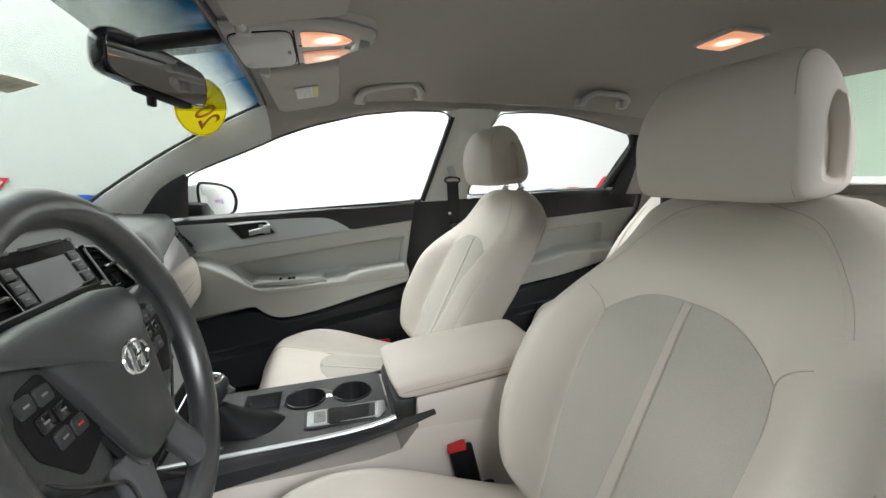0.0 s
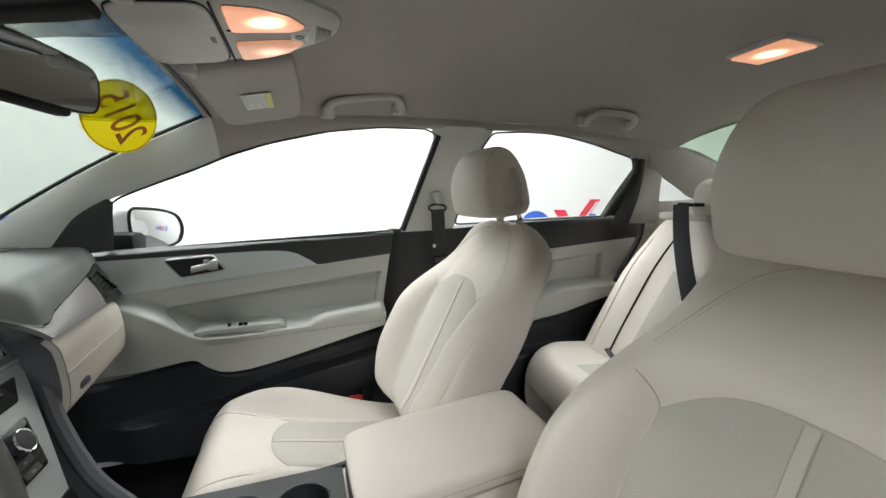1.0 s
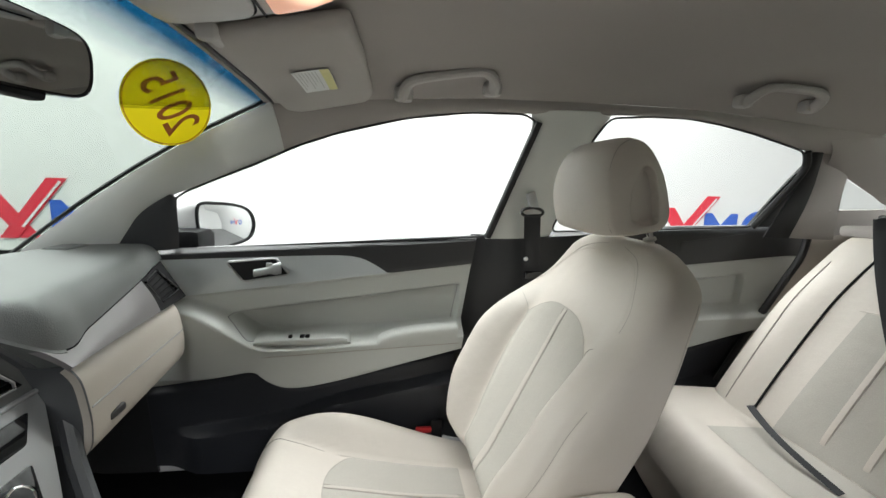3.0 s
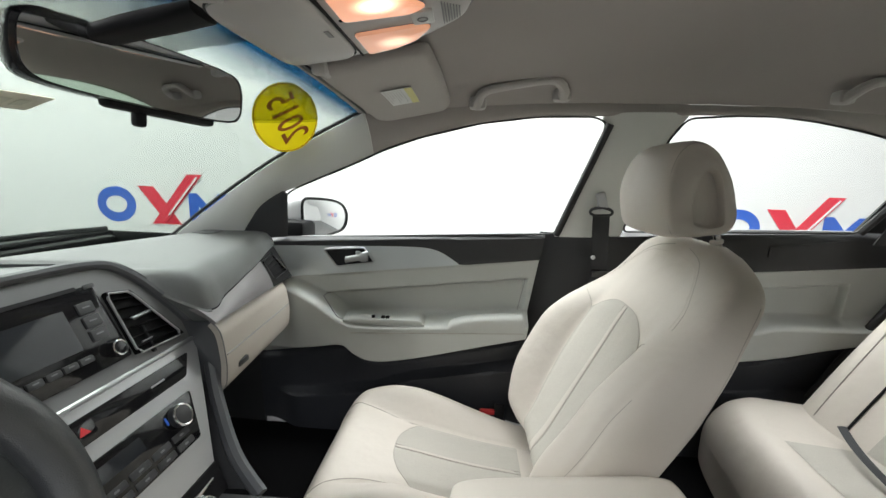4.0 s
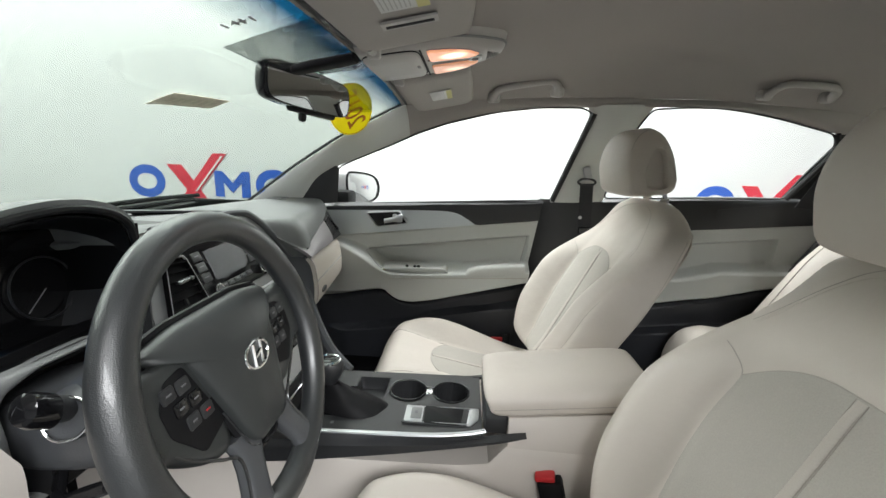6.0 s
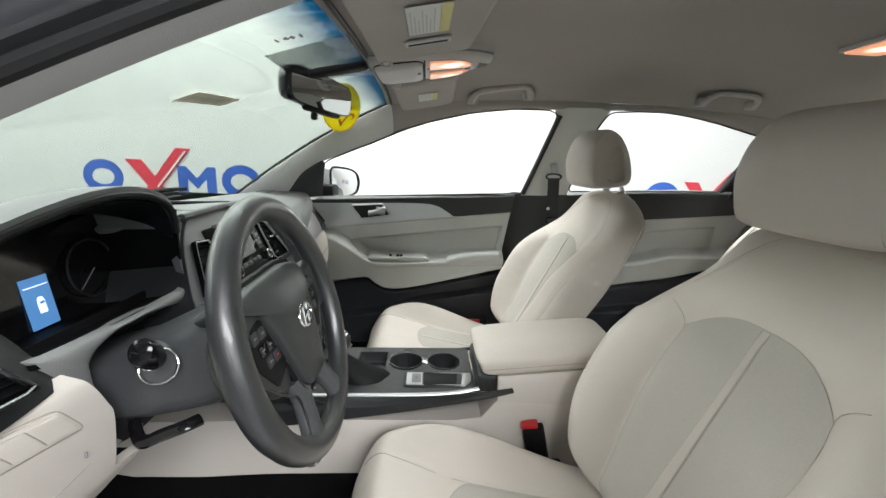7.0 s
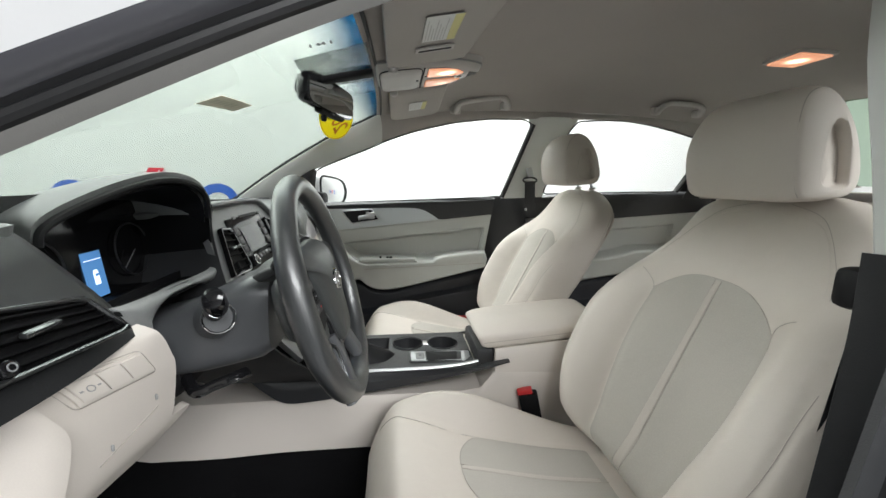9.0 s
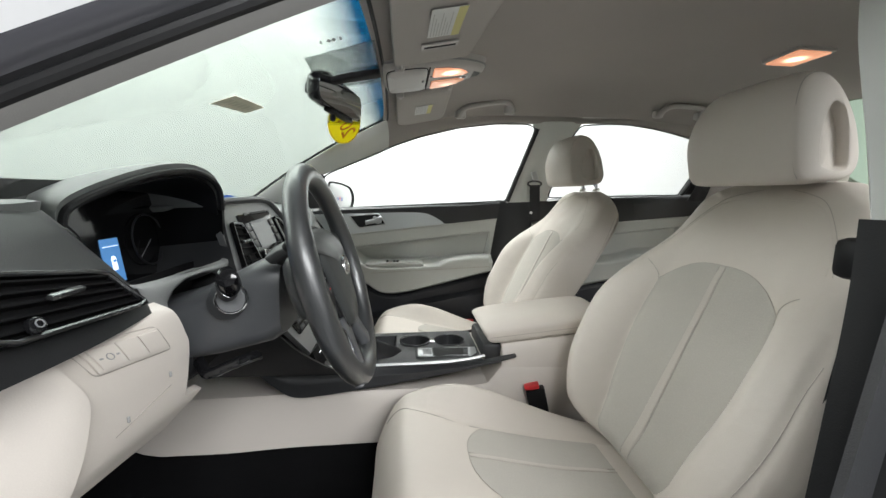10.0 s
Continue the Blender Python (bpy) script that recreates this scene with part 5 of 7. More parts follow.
part("instrument_hood", sheet(hood_place, 40, 20, 0.008), M_PAD, dash, "curved charcoal hood over the instruments")
part("hood_lip", tube([p + V(0.001, 0, -0.005) for p in HOOD], 0.0060, 8), M_POD, dash)

# instruments in their dark well
BAND_TOP = [(-0.54, 0.890), (-0.531, 0.890), (-0.505, 0.881), (-0.46, 0.878), (-0.41, 0.876), (-0.36, 0.8735), (-0.26, 0.872), (-0.235, 0.874), (-0.218, 0.884), (-0.16, 0.890)]
part("well_roof", sheet(lambda u, v: (HOOD[round(u * 40)] + V(-0.006, 0, -0.014)).lerp(V(-0.57, -0.56 + 0.36 * u, 1.005), v), 40, 6, 0.003), M_BLACK, dash)
cl = part("instrument_panel", sheet(lambda u, v: V(-0.555 + 0.02 * v, -0.57 + 0.38 * u, 1.02 - 0.19 * v), 6, 6, 0.01), M_GLOSS, dash, "black unlit instrument panel")
part("well_right", sheet(lambda u, v: V(-0.425 - 0.14 * u, -0.214 - 0.01 * u, 1.01 - 0.15 * v), 6, 6, 0.006), M_SLAT, dash)
part("well_floor", sheet(lambda u, v: V(-0.412 - 0.15 * u, -0.525 + 0.36 * v, lerp_table(BAND_TOP, -0.525 + 0.36 * v) - 0.008 - 0.02 * u), 6, 16, 0.006), M_SLAT, dash)
DT = basis((0, 1, 0.0), (1, 0, 0.14))
lcd = part("display", plate([(-0.021, -0.037), (0.021, -0.037), (0.021, 0.037), (-0.021, 0.037)], 0.002, (-0.5408, -0.367, 0.890), DT, 0), M_LCD, cl, "lit blue information display", smooth=False)
part("car_symbol", plate(round_poly([(-0.0055, -0.012), (0.0055, -0.012), (0.0055, 0.006), (0.0035, 0.012), (-0.0035, 0.012), (-0.0055, 0.006)], 0.002), 0.0012, (-0.5385, -0.366, 0.886), DT, 0), M_LCDLINE, lcd, smooth=False)
part("car_window", plate(rounded(0.007, 0.004, 0.001), 0.0004, (-0.5372, -0.366, 0.890), DT, 0), M_LCD, lcd, smooth=False)
part("status_line", plate([(-0.018, -0.0006), (0.018, -0.0006), (0.018, 0.0006), (-0.018, 0.0006)], 0.0012, (-0.5425, -0.367, 0.914), DT, 0), M_LCDLINE, lcd, smooth=False)
part("status_line", plate([(-0.018, -0.0008), (0.018, -0.0008), (0.018, 0.0008), (-0.018, 0.0008)], 0.0012, (-0.5385, -0.367, 0.862), DT, 0), M_LCDLINE, lcd, smooth=False)
for dy in (-0.475, -0.270):
    dial = part("dial", ring((-0.537, dy, 0.915), (1, 0, 0.14), 0.047, 0.0016), M_DARK, cl, "dim round gauge")
    part("needle", tube([V(-0.534, dy, 0.915), V(-0.536, dy - 0.028, 0.885)], 0.0007, 5), M_GREYINK, dial)

# driver's side fascia round the column


def edge_at(poly, c, a):
    """Where a ray at angle a from c meets a closed outline."""
    d, best = (math.cos(a), math.sin(a)), None
    for (ya, za), (yb, zb) in zip(poly, poly[1:] + poly[:1]):
        ey, ez = yb - ya, zb - za
        den = d[0] * ez - d[1] * ey
        if abs(den) < 1e-9:
            continue
        t = ((ya - c[0]) * ez - (za - c[1]) * ey) / den
        w = ((ya - c[0]) * d[1] - (za - c[1]) * d[0]) / den
        if t > 0 and -1e-6 <= w <= 1 + 1e-6:
            best = t if best is None else max(best, t)
    return c[0] + d[0] * best, c[1] + d[1] * best


F_OUT = [(-0.500, 0.70), (-0.496, 0.81), (-0.510, 0.845), (-0.531, 0.890)] + BAND_TOP[2:] + [(-0.16, 0.70)]
F_HOLE = round_poly([(-0.440, 0.72), (-0.444, 0.830), (-0.438, 0.853), (-0.405, 0.8655), (-0.345, 0.8640), (-0.28, 0.853), (-0.240, 0.840), (-0.226, 0.820), (-0.226, 0.72)], 0.010)


def fascia(u, v):
    a = 2 * math.pi * u + 0.01
    o, h = edge_at(F_OUT, (-0.36, 0.79), a), edge_at(F_HOLE, (-0.36, 0.79), a)
    y, z = o[0] + (h[0] - o[0]) * v, o[1] + (h[1] - o[1]) * v
    return V(-0.412 + 0.006 * math.sin(math.pi * v) - 0.012 * step(0.85, 1.0, v) - 0.008 * step(0.15, 0.0, v), y, z)


part("column_fascia", sheet(fascia, 120, 10, 0.01), M_FASCIA, dash, "grey fascia round the steering column")
part("column_recess", sheet(lambda u, v: V(-0.47, -0.47 + 0.22 * u, 0.70 + 0.17 * v), 2, 2, 0.004), M_BLACK, dash, "black recess round the column")


POD_L = crom([(-0.56, -0.79, 0.990), (-0.50, -0.79, 0.988), (-0.465, -0.79, 0.968), (-0.440, -0.79, 0.940), (-0.415, -0.79, 0.900), (-0.400, -0.79, 0.868), (-0.392, -0.79, 0.846)], 31)
POD_R = crom([(-0.54, -0.553, 0.992), (-0.495, -0.549, 0.988), (-0.474, -0.536, 0.964), (-0.458, -0.518, 0.932), (-0.436, -0.508, 0.902), (-0.412, -0.503, 0.870), (-0.398, -0.498, 0.846)], 31)


def pod(u, v):
    a, b = POD_L[round(v * 30)], POD_R[round(v * 30)]
    return a.lerp(b, u) + V(0.012 * math.sin(math.pi * u) - 0.01 * step(0.93, 1.0, u), 0, 0)


part("vent_pod", sheet(pod, 24, 30, 0.010), M_POD, dash, "charcoal surround of the side vent")


def air_vent(corners, name, slats, label, tab=True, mat=None, knob=True, inset=0.009, rimr=0.0035):
    c4 = [Vector(c) for c in corners]
    n = (c4[1] - c4[0]).cross(c4[3] - c4[0]).normalized()
    if n.x < 0:
        n.negate()
    c4 = [c + n * 0.011 for c in c4]
    vent = part(name, sheet(lambda u, v: quad(c4, u, v) - n * inset, 3, 3, 0.004), M_SLAT, dash, label)
    edge = []
    for a, b in ((0, 1), (1, 2), (2, 3), (3, 0)):
        for t in (0.08, 0.3, 0.5, 0.7, 0.92):
            edge.append(c4[a].lerp(c4[b], t) - n * 0.002)
    part("vent_frame", tube(edge, rimr, 8, True, 0.8), mat or M_DARKCHROME, vent, "dark chrome vent frame")
    walls = bmesh.new()
    for a, b in ((0, 1), (1, 2), (2, 3), (3, 0)):
        join_into(walls, sheet(lambda u, v: c4[a].lerp(c4[b], u) - n * inset * v, 2, 2, 0.002))
    part("vent_throat", walls, M_SLAT, vent)
    for i in range(slats):
        v = (i + 0.7) / (slats + 0.4)
        a, b = quad(c4, 0.02, v), quad(c4, 0.98, v)
        part("slat", loft([[q - n * 0.005 + n * dx + V(0, 0, dz) for dx, dz in ((0.003, 0.0016), (0.0035, -0.0004), (-0.004, -0.0022), (-0.004, 0.0))] for q in (a, a.lerp(b, 0.5), b)]), M_SLAT, vent)
    if tab:
        q = quad(c4, 0.5, 0.45)
        part("vent_tab", block(q + n * 0.004, (0.008, 0.042, 0.006), 0.002, basis((1, 0, 0), (0.2, 0, 1))), M_DARKCHROME, vent, "metallic vent tab")
    return vent


air_vent([(-0.428, -0.745, 0.938), (-0.422, -0.572, 0.908), (-0.392, -0.548, 0.863), (-0.396, -0.735, 0.876)], "side_vent", 5, "black air vent with dark chrome frame")
part("vent_wheel", disc((-0.390, -0.700, 0.887), (1, -0.1, 0.5), 0.008, 0.006), M_GLOSS, dash, "small round vent dial")
part("dial_ring", ring((-0.3835, -0.7006, 0.8905), (1, -0.1, 0.5), 0.0036, 0.0007), M_LEGEND, dash)
air_vent([(-0.404, 0.562, 0.890), (-0.428, 0.655, 0.896), (-0.398, 0.690, 0.840), (-0.386, 0.588, 0.836)], "side_vent", 5, "black air vent with dark chrome frame", tab=False, mat=M_DARKCHROME, rimr=0.0022)

# cream lower panel on the driver's side


K_LEFT = [(0.58, -0.67), (0.69, -0.652), (0.78, -0.642), (0.815, -0.657), (0.855, -0.692)]
K_RIGHT = [(0.58, -0.512), (0.63, -0.464), (0.672, -0.420), (0.686, -0.412), (0.690, -0.430), (0.694, -0.456), (0.70, -0.459), (0.785, -0.466), (0.80, -0.472), (0.840, -0.490), (0.855, -0.500)]
K_PROF = [(0.60, -0.16), (0.63, -0.068), (0.655, -0.042), (0.69, -0.018), (0.76, -0.003), (0.80, 0.0), (0.840, -0.004), (0.855, -0.022)]


def knee_pt(y, z, lift=0.0):
    return V(-0.378 - 0.12 * (-0.463 - y) + lerp_table(K_PROF, z) + 0.97 * lift, y, z + 0.2 * lift)


def knee(u, v):
    z = 0.855 - 0.255 * v
    a, b = lerp_table(K_LEFT, z), lerp_table(K_RIGHT, z)
    return knee_pt(a + (b - a) * u, z)


part("knee_panel", sheet(knee, 30, 90, 0.012), M_LOWER, dash, "cream lower panel")
# black sheet added for the shaded gap between this panel and the column
part("knee_gap_shade", sheet(lambda u, v: knee(1.0, u) + V(-0.012 - 0.14 * v, 0.0, 0.0), 90, 4, 0.004), M_BLACK, dash)


def cap_place(u, v):
    e = knee(0.0, v)
    return e + V(-0.012 * u - 0.10 * u * u, -0.085 * u, 0.012 * math.sin(math.pi * u) + 0.02 * u)


part("end_cap", sheet(cap_place, 14, 30, 0.010), M_LOWER, dash, "cream dashboard end cover")


al_ = thing("warning_label", tuple(cap_place(0.7, 0.25)), "black warning label with a yellow top on the dashboard end", "label")
part("band", sheet(lambda u, v: cap_place(0.58 + 0.26 * u, 0.150 + 0.055 * v) + V(0.003, -0.002, 0), 6, 3, 0.0006), M_YELLOW, al_, "yellow band")
part("field", sheet(lambda u, v: cap_place(0.58 + 0.26 * u, 0.207 + 0.15 * v) + V(0.003, -0.002, 0), 6, 4, 0.0006), M_BLACK, al_, "black field")


def knee_tile(name, y0, y1, z0, z1, lift, thick, mat, parent, label="", slope=-0.12, rim=0.0):
    def place(u, v):
        y = y0 + (y1 - y0) * u
        y -= 0.65 * (z0 + (z1 - z0) * v - 0.818)
        z = z0 + (z1 - z0) * v + slope * (y + 0.583)
        e = min(1, 10 * min(u, 1 - u, v, 1 - v)) if rim else 1
        return knee_pt(y, z, lift * (1 - rim + rim * e))
    return part(name, sheet(place, 14, 8, thick), mat, parent, label)


sw = knee_tile("switch_panel", -0.634, -0.523, 0.801, 0.835, 0.0035, 0.006, M_LOWER, dash, "cream switch panel")
part("panel_gap", tube([knee_pt(y - 0.65 * (z - 0.818), z - 0.12 * (y + 0.583), 0.0005) for y, z in round_poly([(-0.640, 0.797), (-0.518, 0.797), (-0.518, 0.839), (-0.640, 0.839)], 0.009)], 0.0007, 5, True), M_STITCH, sw)
for a, b in ((-0.629, -0.595), (-0.593, -0.562), (-0.560, -0.528)):
    knee_tile("switch_blank", a, b, 0.805, 0.831, 0.0065, 0.005, M_LOWER, sw)
for a in (-0.625, -0.603):
    knee_tile("legend", a, a + 0.004, 0.817, 0.819, 0.0072, 0.001, M_GREYINK, sw)
part("legend_ring", tube([knee_pt(-0.6125 + 0.0042 * math.cos(t) - 0.65 * 0.0042 * math.sin(t), 0.8215 + 0.0042 * math.sin(t), 0.0078) for t in [2 * math.pi * i / 20 for i in range(20)]], 0.0006, 5, True), M_GREYINK, sw)
part("fuse_cover_line", tube([knee(0.30 + 0.50 * k / 12, 0.56 - 0.085 * k / 12) + V(0.0002, 0, 0) for k in range(13)], 0.0006, 5), M_STITCH, dash)
for u, v in ((0.36, 0.50), (0.75, 0.40)):
    part("fastener", block(knee(u, v) + V(0.003, 0, 0), (0.003, 0.003, 0.008), 0.001), M_GREYINK, dash)

# steering column with its stalks
COL = ((-0.48, 0.066, 0.050, 0.772), (-0.40, 0.069, 0.054, 0.790), (-0.356, 0.076, 0.061, 0.805), (-0.31, 0.081, 0.067, 0.823), (-0.27, 0.080, 0.070, 0.836), (-0.253, 0.074, 0.062, 0.840))
col = part("column_shroud", loft([[V(x, -0.37 + w * sgnpow(math.cos(a), 0.5), zc + h * sgnpow(math.sin(a), 0.55)) for a in [2 * math.pi * (i + 0.5) / 48 for i in range(48)]] for x, w, h, zc in COL]), M_SHROUD, dash, "charcoal steering column shroud", sharp=50)
part("column_skirt", loft([[V(x, -0.37 + w * sgnpow(math.cos(a), 0.5), zc + h * sgnpow(math.sin(a), 0.5)) for a in [2 * math.pi * (i + 0.5) / 24 for i in range(24)]] for x, w, h, zc in ((-0.50, 0.070, 0.045, 0.722), (-0.43, 0.070, 0.045, 0.730), (-0.405, 0.062, 0.038, 0.738), (-0.395, 0.056, 0.03, 0.740))]), M_BLACK, dash, "black skirt below the column")
st = part("indicator_stalk", tube([V(-0.327, -0.44, 0.845), V(-0.320, -0.468, 0.862), V(-0.312, -0.492, 0.880)], [0.015, 0.0135, 0.0125], 16), M_DARK, col, "black indicator stalk")
part("stalk_boss", tube([V(-0.330, -0.440, 0.840), V(-0.320, -0.460, 0.848), V(-0.317, -0.467, 0.850)], [0.030, 0.024, 0.021], 24), M_SHROUD, col)
part("stalk_ring", ring((-0.313, -0.470, 0.8515), (0.25, -1, 0.45), 0.0215, 0.0017), M_CHROME, st, "bright ring on the stalk")
part("stalk_knob", loft([[V(-0.306 + 0.006 * t, -0.488 - 0.030 * t, 0.874 + 0.022 * t) + V(r * math.cos(a), 0.45 * r * math.sin(a), r * math.sin(a)) for a in [2 * math.pi * i / 20 for i in range(20)]] for t, r in ((0, 0.012), (0.1, 0.0155), (0.7, 0.0155), (0.92, 0.0135), (1.0, 0.008))]), M_GLOSS, st, "black stalk knob")
ws = part("wiper_stalk", tube([V(-0.318, -0.31, 0.868), V(-0.298, -0.262, 0.880), V(-0.276, -0.215, 0.890), V(-0.264, -0.194, 0.894), V(-0.258, -0.185, 0.896)], [0.012, 0.0125, 0.0145, 0.0145, 0.009], 16), M_DARK, col, "black wiper stalk")
for k, t in enumerate((0.0, 0.16, 0.32, 0.62)):
    part("stalk_groove", ring(tuple(V(-0.288, -0.240, 0.885).lerp(V(-0.266, -0.197, 0.8935), t)), (0.45, 0.88, 0.16), 0.0138, 0.0012), M_LEGEND if k < 3 else M_BLACK, ws)
part("stalk_mark", block((-0.2635, -0.206, 0.9045), (0.010, 0.006, 0.002), 0.0006), M_LEGEND, ws)
for k in range(4):
    part("legend", block((-0.283, -0.238 + 0.012 * k, 0.887 + 0.0028 * k), (0.002, 0.003, 0.014), 0), M_LEGEND, col)
part("tilt_lever", tube(crom([(-0.39, -0.42, 0.735), (-0.360, -0.452, 0.728), (-0.332, -0.450, 0.738), (-0.304, -0.445, 0.748), (-0.292, -0.43, 0.748)], 20), 0.0095, 10, flat=0.6), M_GLOSS, col, "gloss black tilt lever")

# centre stack: plane that leans towards the windscreen


def stack(y, z, out=0.0):
    x = -0.385 - 0.45 * (z - 0.83) if z > 0.80 else -0.3715 - 0.55 * (z - 0.80)
    return V(x + 0.9 * out, y, z + 0.42 * out)


CT_TURN = basis((0, 1, 0), (1, 0, 0.45))
CD_TURN = basis((0, 1, 0), (1, 0, 0.55))


def stack_face(u, v):
    z = 0.982 - 0.182 * v
    lo, hi = -0.205 - 0.05 * v, lerp_table([(0, 0.105), (0.1, 0.150), (0.39, 0.208), (1, 0.262)], v)
    return stack(lo + (hi - lo) * u, z)


part("centre_bezel", sheet(stack_face, 24, 20, 0.012), M_BEZEL, dash, "charcoal centre stack bezel")
rib = crom([stack(-0.16, 0.983, 0.004), stack(0.0, 0.984, 0.004), stack(0.11, 0.980, 0.004), stack(0.158, 0.965, 0.004), stack(0.208, 0.912, 0.004), stack(0.258, 0.806, 0.006), V(-0.315, 0.215, 0.70), V(-0.255, 0.165, 0.625), V(-0.19, 0.130, 0.578)], 60)
part("bezel_rib", tube(rib, [0.009 + 0.004 * step(0.45, 0.75, i / 59) for i in range(60)], 8, flat=0.8), M_SHROUD, dash, "dark rib edging the centre stack")
air_vent([stack(-0.168, 0.936), stack(-0.122, 0.931), stack(-0.118, 0.842), stack(-0.215, 0.846)], "centre_vent", 6, "black centre air vent in silver frame", mat=M_SILVER, rimr=0.0024)
air_vent([stack(0.114, 0.932), stack(0.155, 0.925), stack(0.216, 0.828), stack(0.117, 0.832)], "centre_vent", 6, "black centre air vent in silver frame", mat=M_SILVER, rimr=0.0024)
for y0 in (-0.165, 0.150):
    part("vent_slider", block(stack(y0, 0.8455, 0.004), (0.006, 0.05, 0.007), 0.002, CT_TURN), M_BLACK, dash)
    part("slider_mark", block(stack(y0 - 0.006, 0.8455, 0.008), (0.002, 0.022, 0.002), 0), M_LEGEND, dash)
radio = part("radio", plate(round_poly([(-0.118, 0.073), (0.105, 0.073), (0.112, -0.055), (-0.112, -0.055)], 0.008), 0.004, stack(0, 0.885), CT_TURN, 0.0015), M_GLOSS, dash, "gloss black radio with a grey touchscreen")
part("touchscreen", plate(rounded(0.112, 0.063, 0.002), 0.0015, stack(-0.012, 0.899, 0.0045), CT_TURN, 0), M_SCREEN, radio, "dim grey touchscreen", smooth=False)
part("disc_slot", plate(rounded(0.115, 0.006, 0.002), 0.001, stack(0.02, 0.951, 0.0045), CT_TURN, 0), M_BLACK, radio, smooth=False)
part("eject_button", plate(rounded(0.018, 0.007, 0.002), 0.002, stack(0.098, 0.950, 0.004), CT_TURN, 0.0006), M_DARK, radio)
part("aux_button", plate(rounded(0.018, 0.007, 0.002), 0.002, stack(-0.070, 0.951, 0.004), CT_TURN, 0.0006), M_DARK, radio)
for y0 in (-0.091, 0.077):
    for k in range(3):
        b = part("radio_button", plate(rounded(0.026, 0.018, 0.002), 0.003, stack(y0, 0.922 - 0.020 * k, 0.004), CT_TURN, 0.001), M_DARK, radio)
        part("legend", plate(rounded(0.012, 0.0022, 0.0004), 0.0006, stack(y0, 0.923 - 0.020 * k, 0.0072), CT_TURN, 0), M_LEGEND, b, smooth=False)
for k in range(5):
    b = part("preset_button", plate(rounded(0.021, 0.010, 0.002), 0.003, stack(-0.055 + 0.024 * k, 0.856, 0.004), CT_TURN, 0.001), M_DARK, radio)
    part("legend", plate(rounded(0.008, 0.0018, 0.0004), 0.0006, stack(-0.055 + 0.024 * k, 0.857, 0.0072), CT_TURN, 0), M_LEGEND, b, smooth=False)
for y0 in (-0.083, 0.088):
    kb = part("radio_knob", disc(stack(y0, 0.853, 0.003), (1, 0, 0.45), 0.0125, 0.013, 0.002), M_GLOSS, radio, "round black radio knob")
    part("knob_ring", ring(stack(y0, 0.853, 0.0155), (1, 0, 0.45), 0.0115, 0.0014), M_CHROME, kb)


def silver(u, v):
    z = 0.812 - 0.185 * v
    lo, hi = lerp_table([(0, -0.252), (1, -0.135)], v), lerp_table([(0, 0.250), (0.4, 0.205), (1, 0.135)], v)
    return stack(lo + (hi - lo) * u, z, 0.002)


clim = part("climate_panel", sheet(silver, 20, 16, 0.012), M_SILVER, dash, "satin silver lower centre panel")
part("panel_edge", tube([silver(i / 20, 0.0) for i in range(21)], 0.004, 8), M_SILVER, clim)
part("storage_lid", plate(round_poly([(-0.208, 0.019), (0.208, 0.019), (0.178, -0.018), (-0.178, -0.018)], 0.006), 0.004, stack(0, 0.779, 0.003), CD_TURN, 0.0015), M_GLOSS, clim, "gloss dark storage lid")
part("legend", plate(rounded(0.03, 0.003, 0.001), 0.0006, stack(0.12, 0.779, 0.0072), CD_TURN, 0), M_GREYINK, clim, smooth=False)
part("hazard_button", plate(rounded(0.036, 0.022, 0.004), 0.003, stack(-0.014, 0.780, 0.006), CD_TURN, 0.001), M_GLOSS, clim, "hazard warning button")
part("hazard_mark", plate([(-0.008, -0.005), (0.008, -0.005), (0, 0.007)], 0.0006, stack(-0.014, 0.780, 0.0092), CD_TURN, 0), M_RED, clim, smooth=False)
cp = part("climate_unit", plate(round_poly([(-0.168, 0.040), (0.168, 0.040), (0.138, -0.038), (-0.138, -0.038)], 0.006), 0.004, stack(0, 0.708, 0.003), CD_TURN, 0.0015), M_GLOSS, clim, "gloss black climate controls")
for y0 in (-0.118, 0.118):
    kb = part("climate_knob", disc(stack(y0, 0.722, 0.005), (1, 0, 0.55), 0.0185, 0.016, 0.003), M_DARK, cp, "round climate knob")
    part("knob_ring", ring(stack(y0, 0.722, 0.0195), (1, 0, 0.55), 0.0172, 0.0022), M_CHROME, kb, "bright knob ring")
    for dy, mt in ((-0.022, M_BLUE), (0.022, M_BANRED)):
        part("temperature_mark", plate(rounded(0.004, 0.014, 0.001), 0.0008, stack(y0 + dy, 0.726, 0.0072), CD_TURN, 0), mt, kb, smooth=False)
part("climate_display", plate(rounded(0.09, 0.022, 0.002), 0.001, stack(0, 0.724, 0.0074), CD_TURN, 0), M_SCREEN, cp, smooth=False)
for r_, zz in enumerate((0.698, 0.683)):
    for k in range(6):
        y0 = -0.105 + 0.042 * k
        b = part("climate_button", plate(rounded(0.036, 0.011, 0.002), 0.002, stack(y0, zz, 0.0068), CD_TURN, 0.0007), M_DARK, cp)
        part("legend", plate(rounded(0.008, 0.003, 0.001), 0.0005, stack(y0, zz, 0.0088), CD_TURN, 0), M_LEGEND, b, smooth=False)
part("stack_chin", sheet(lambda u, v: V(-0.272 + 0.02 * v, -0.135 + 0.27 * u, 0.632 - 0.05 * v), 8, 4, 0.01), M_BLACK, dash, "black pocket below the controls")
part("stack_cheek", sheet(lambda u, v: rib[12 + round(u * 47)] + V(-0.30 * v, 0.012 - 0.02 * v, -0.01 * v), 47, 6, 0.004), M_DARK, dash, "dark side of the centre stack")
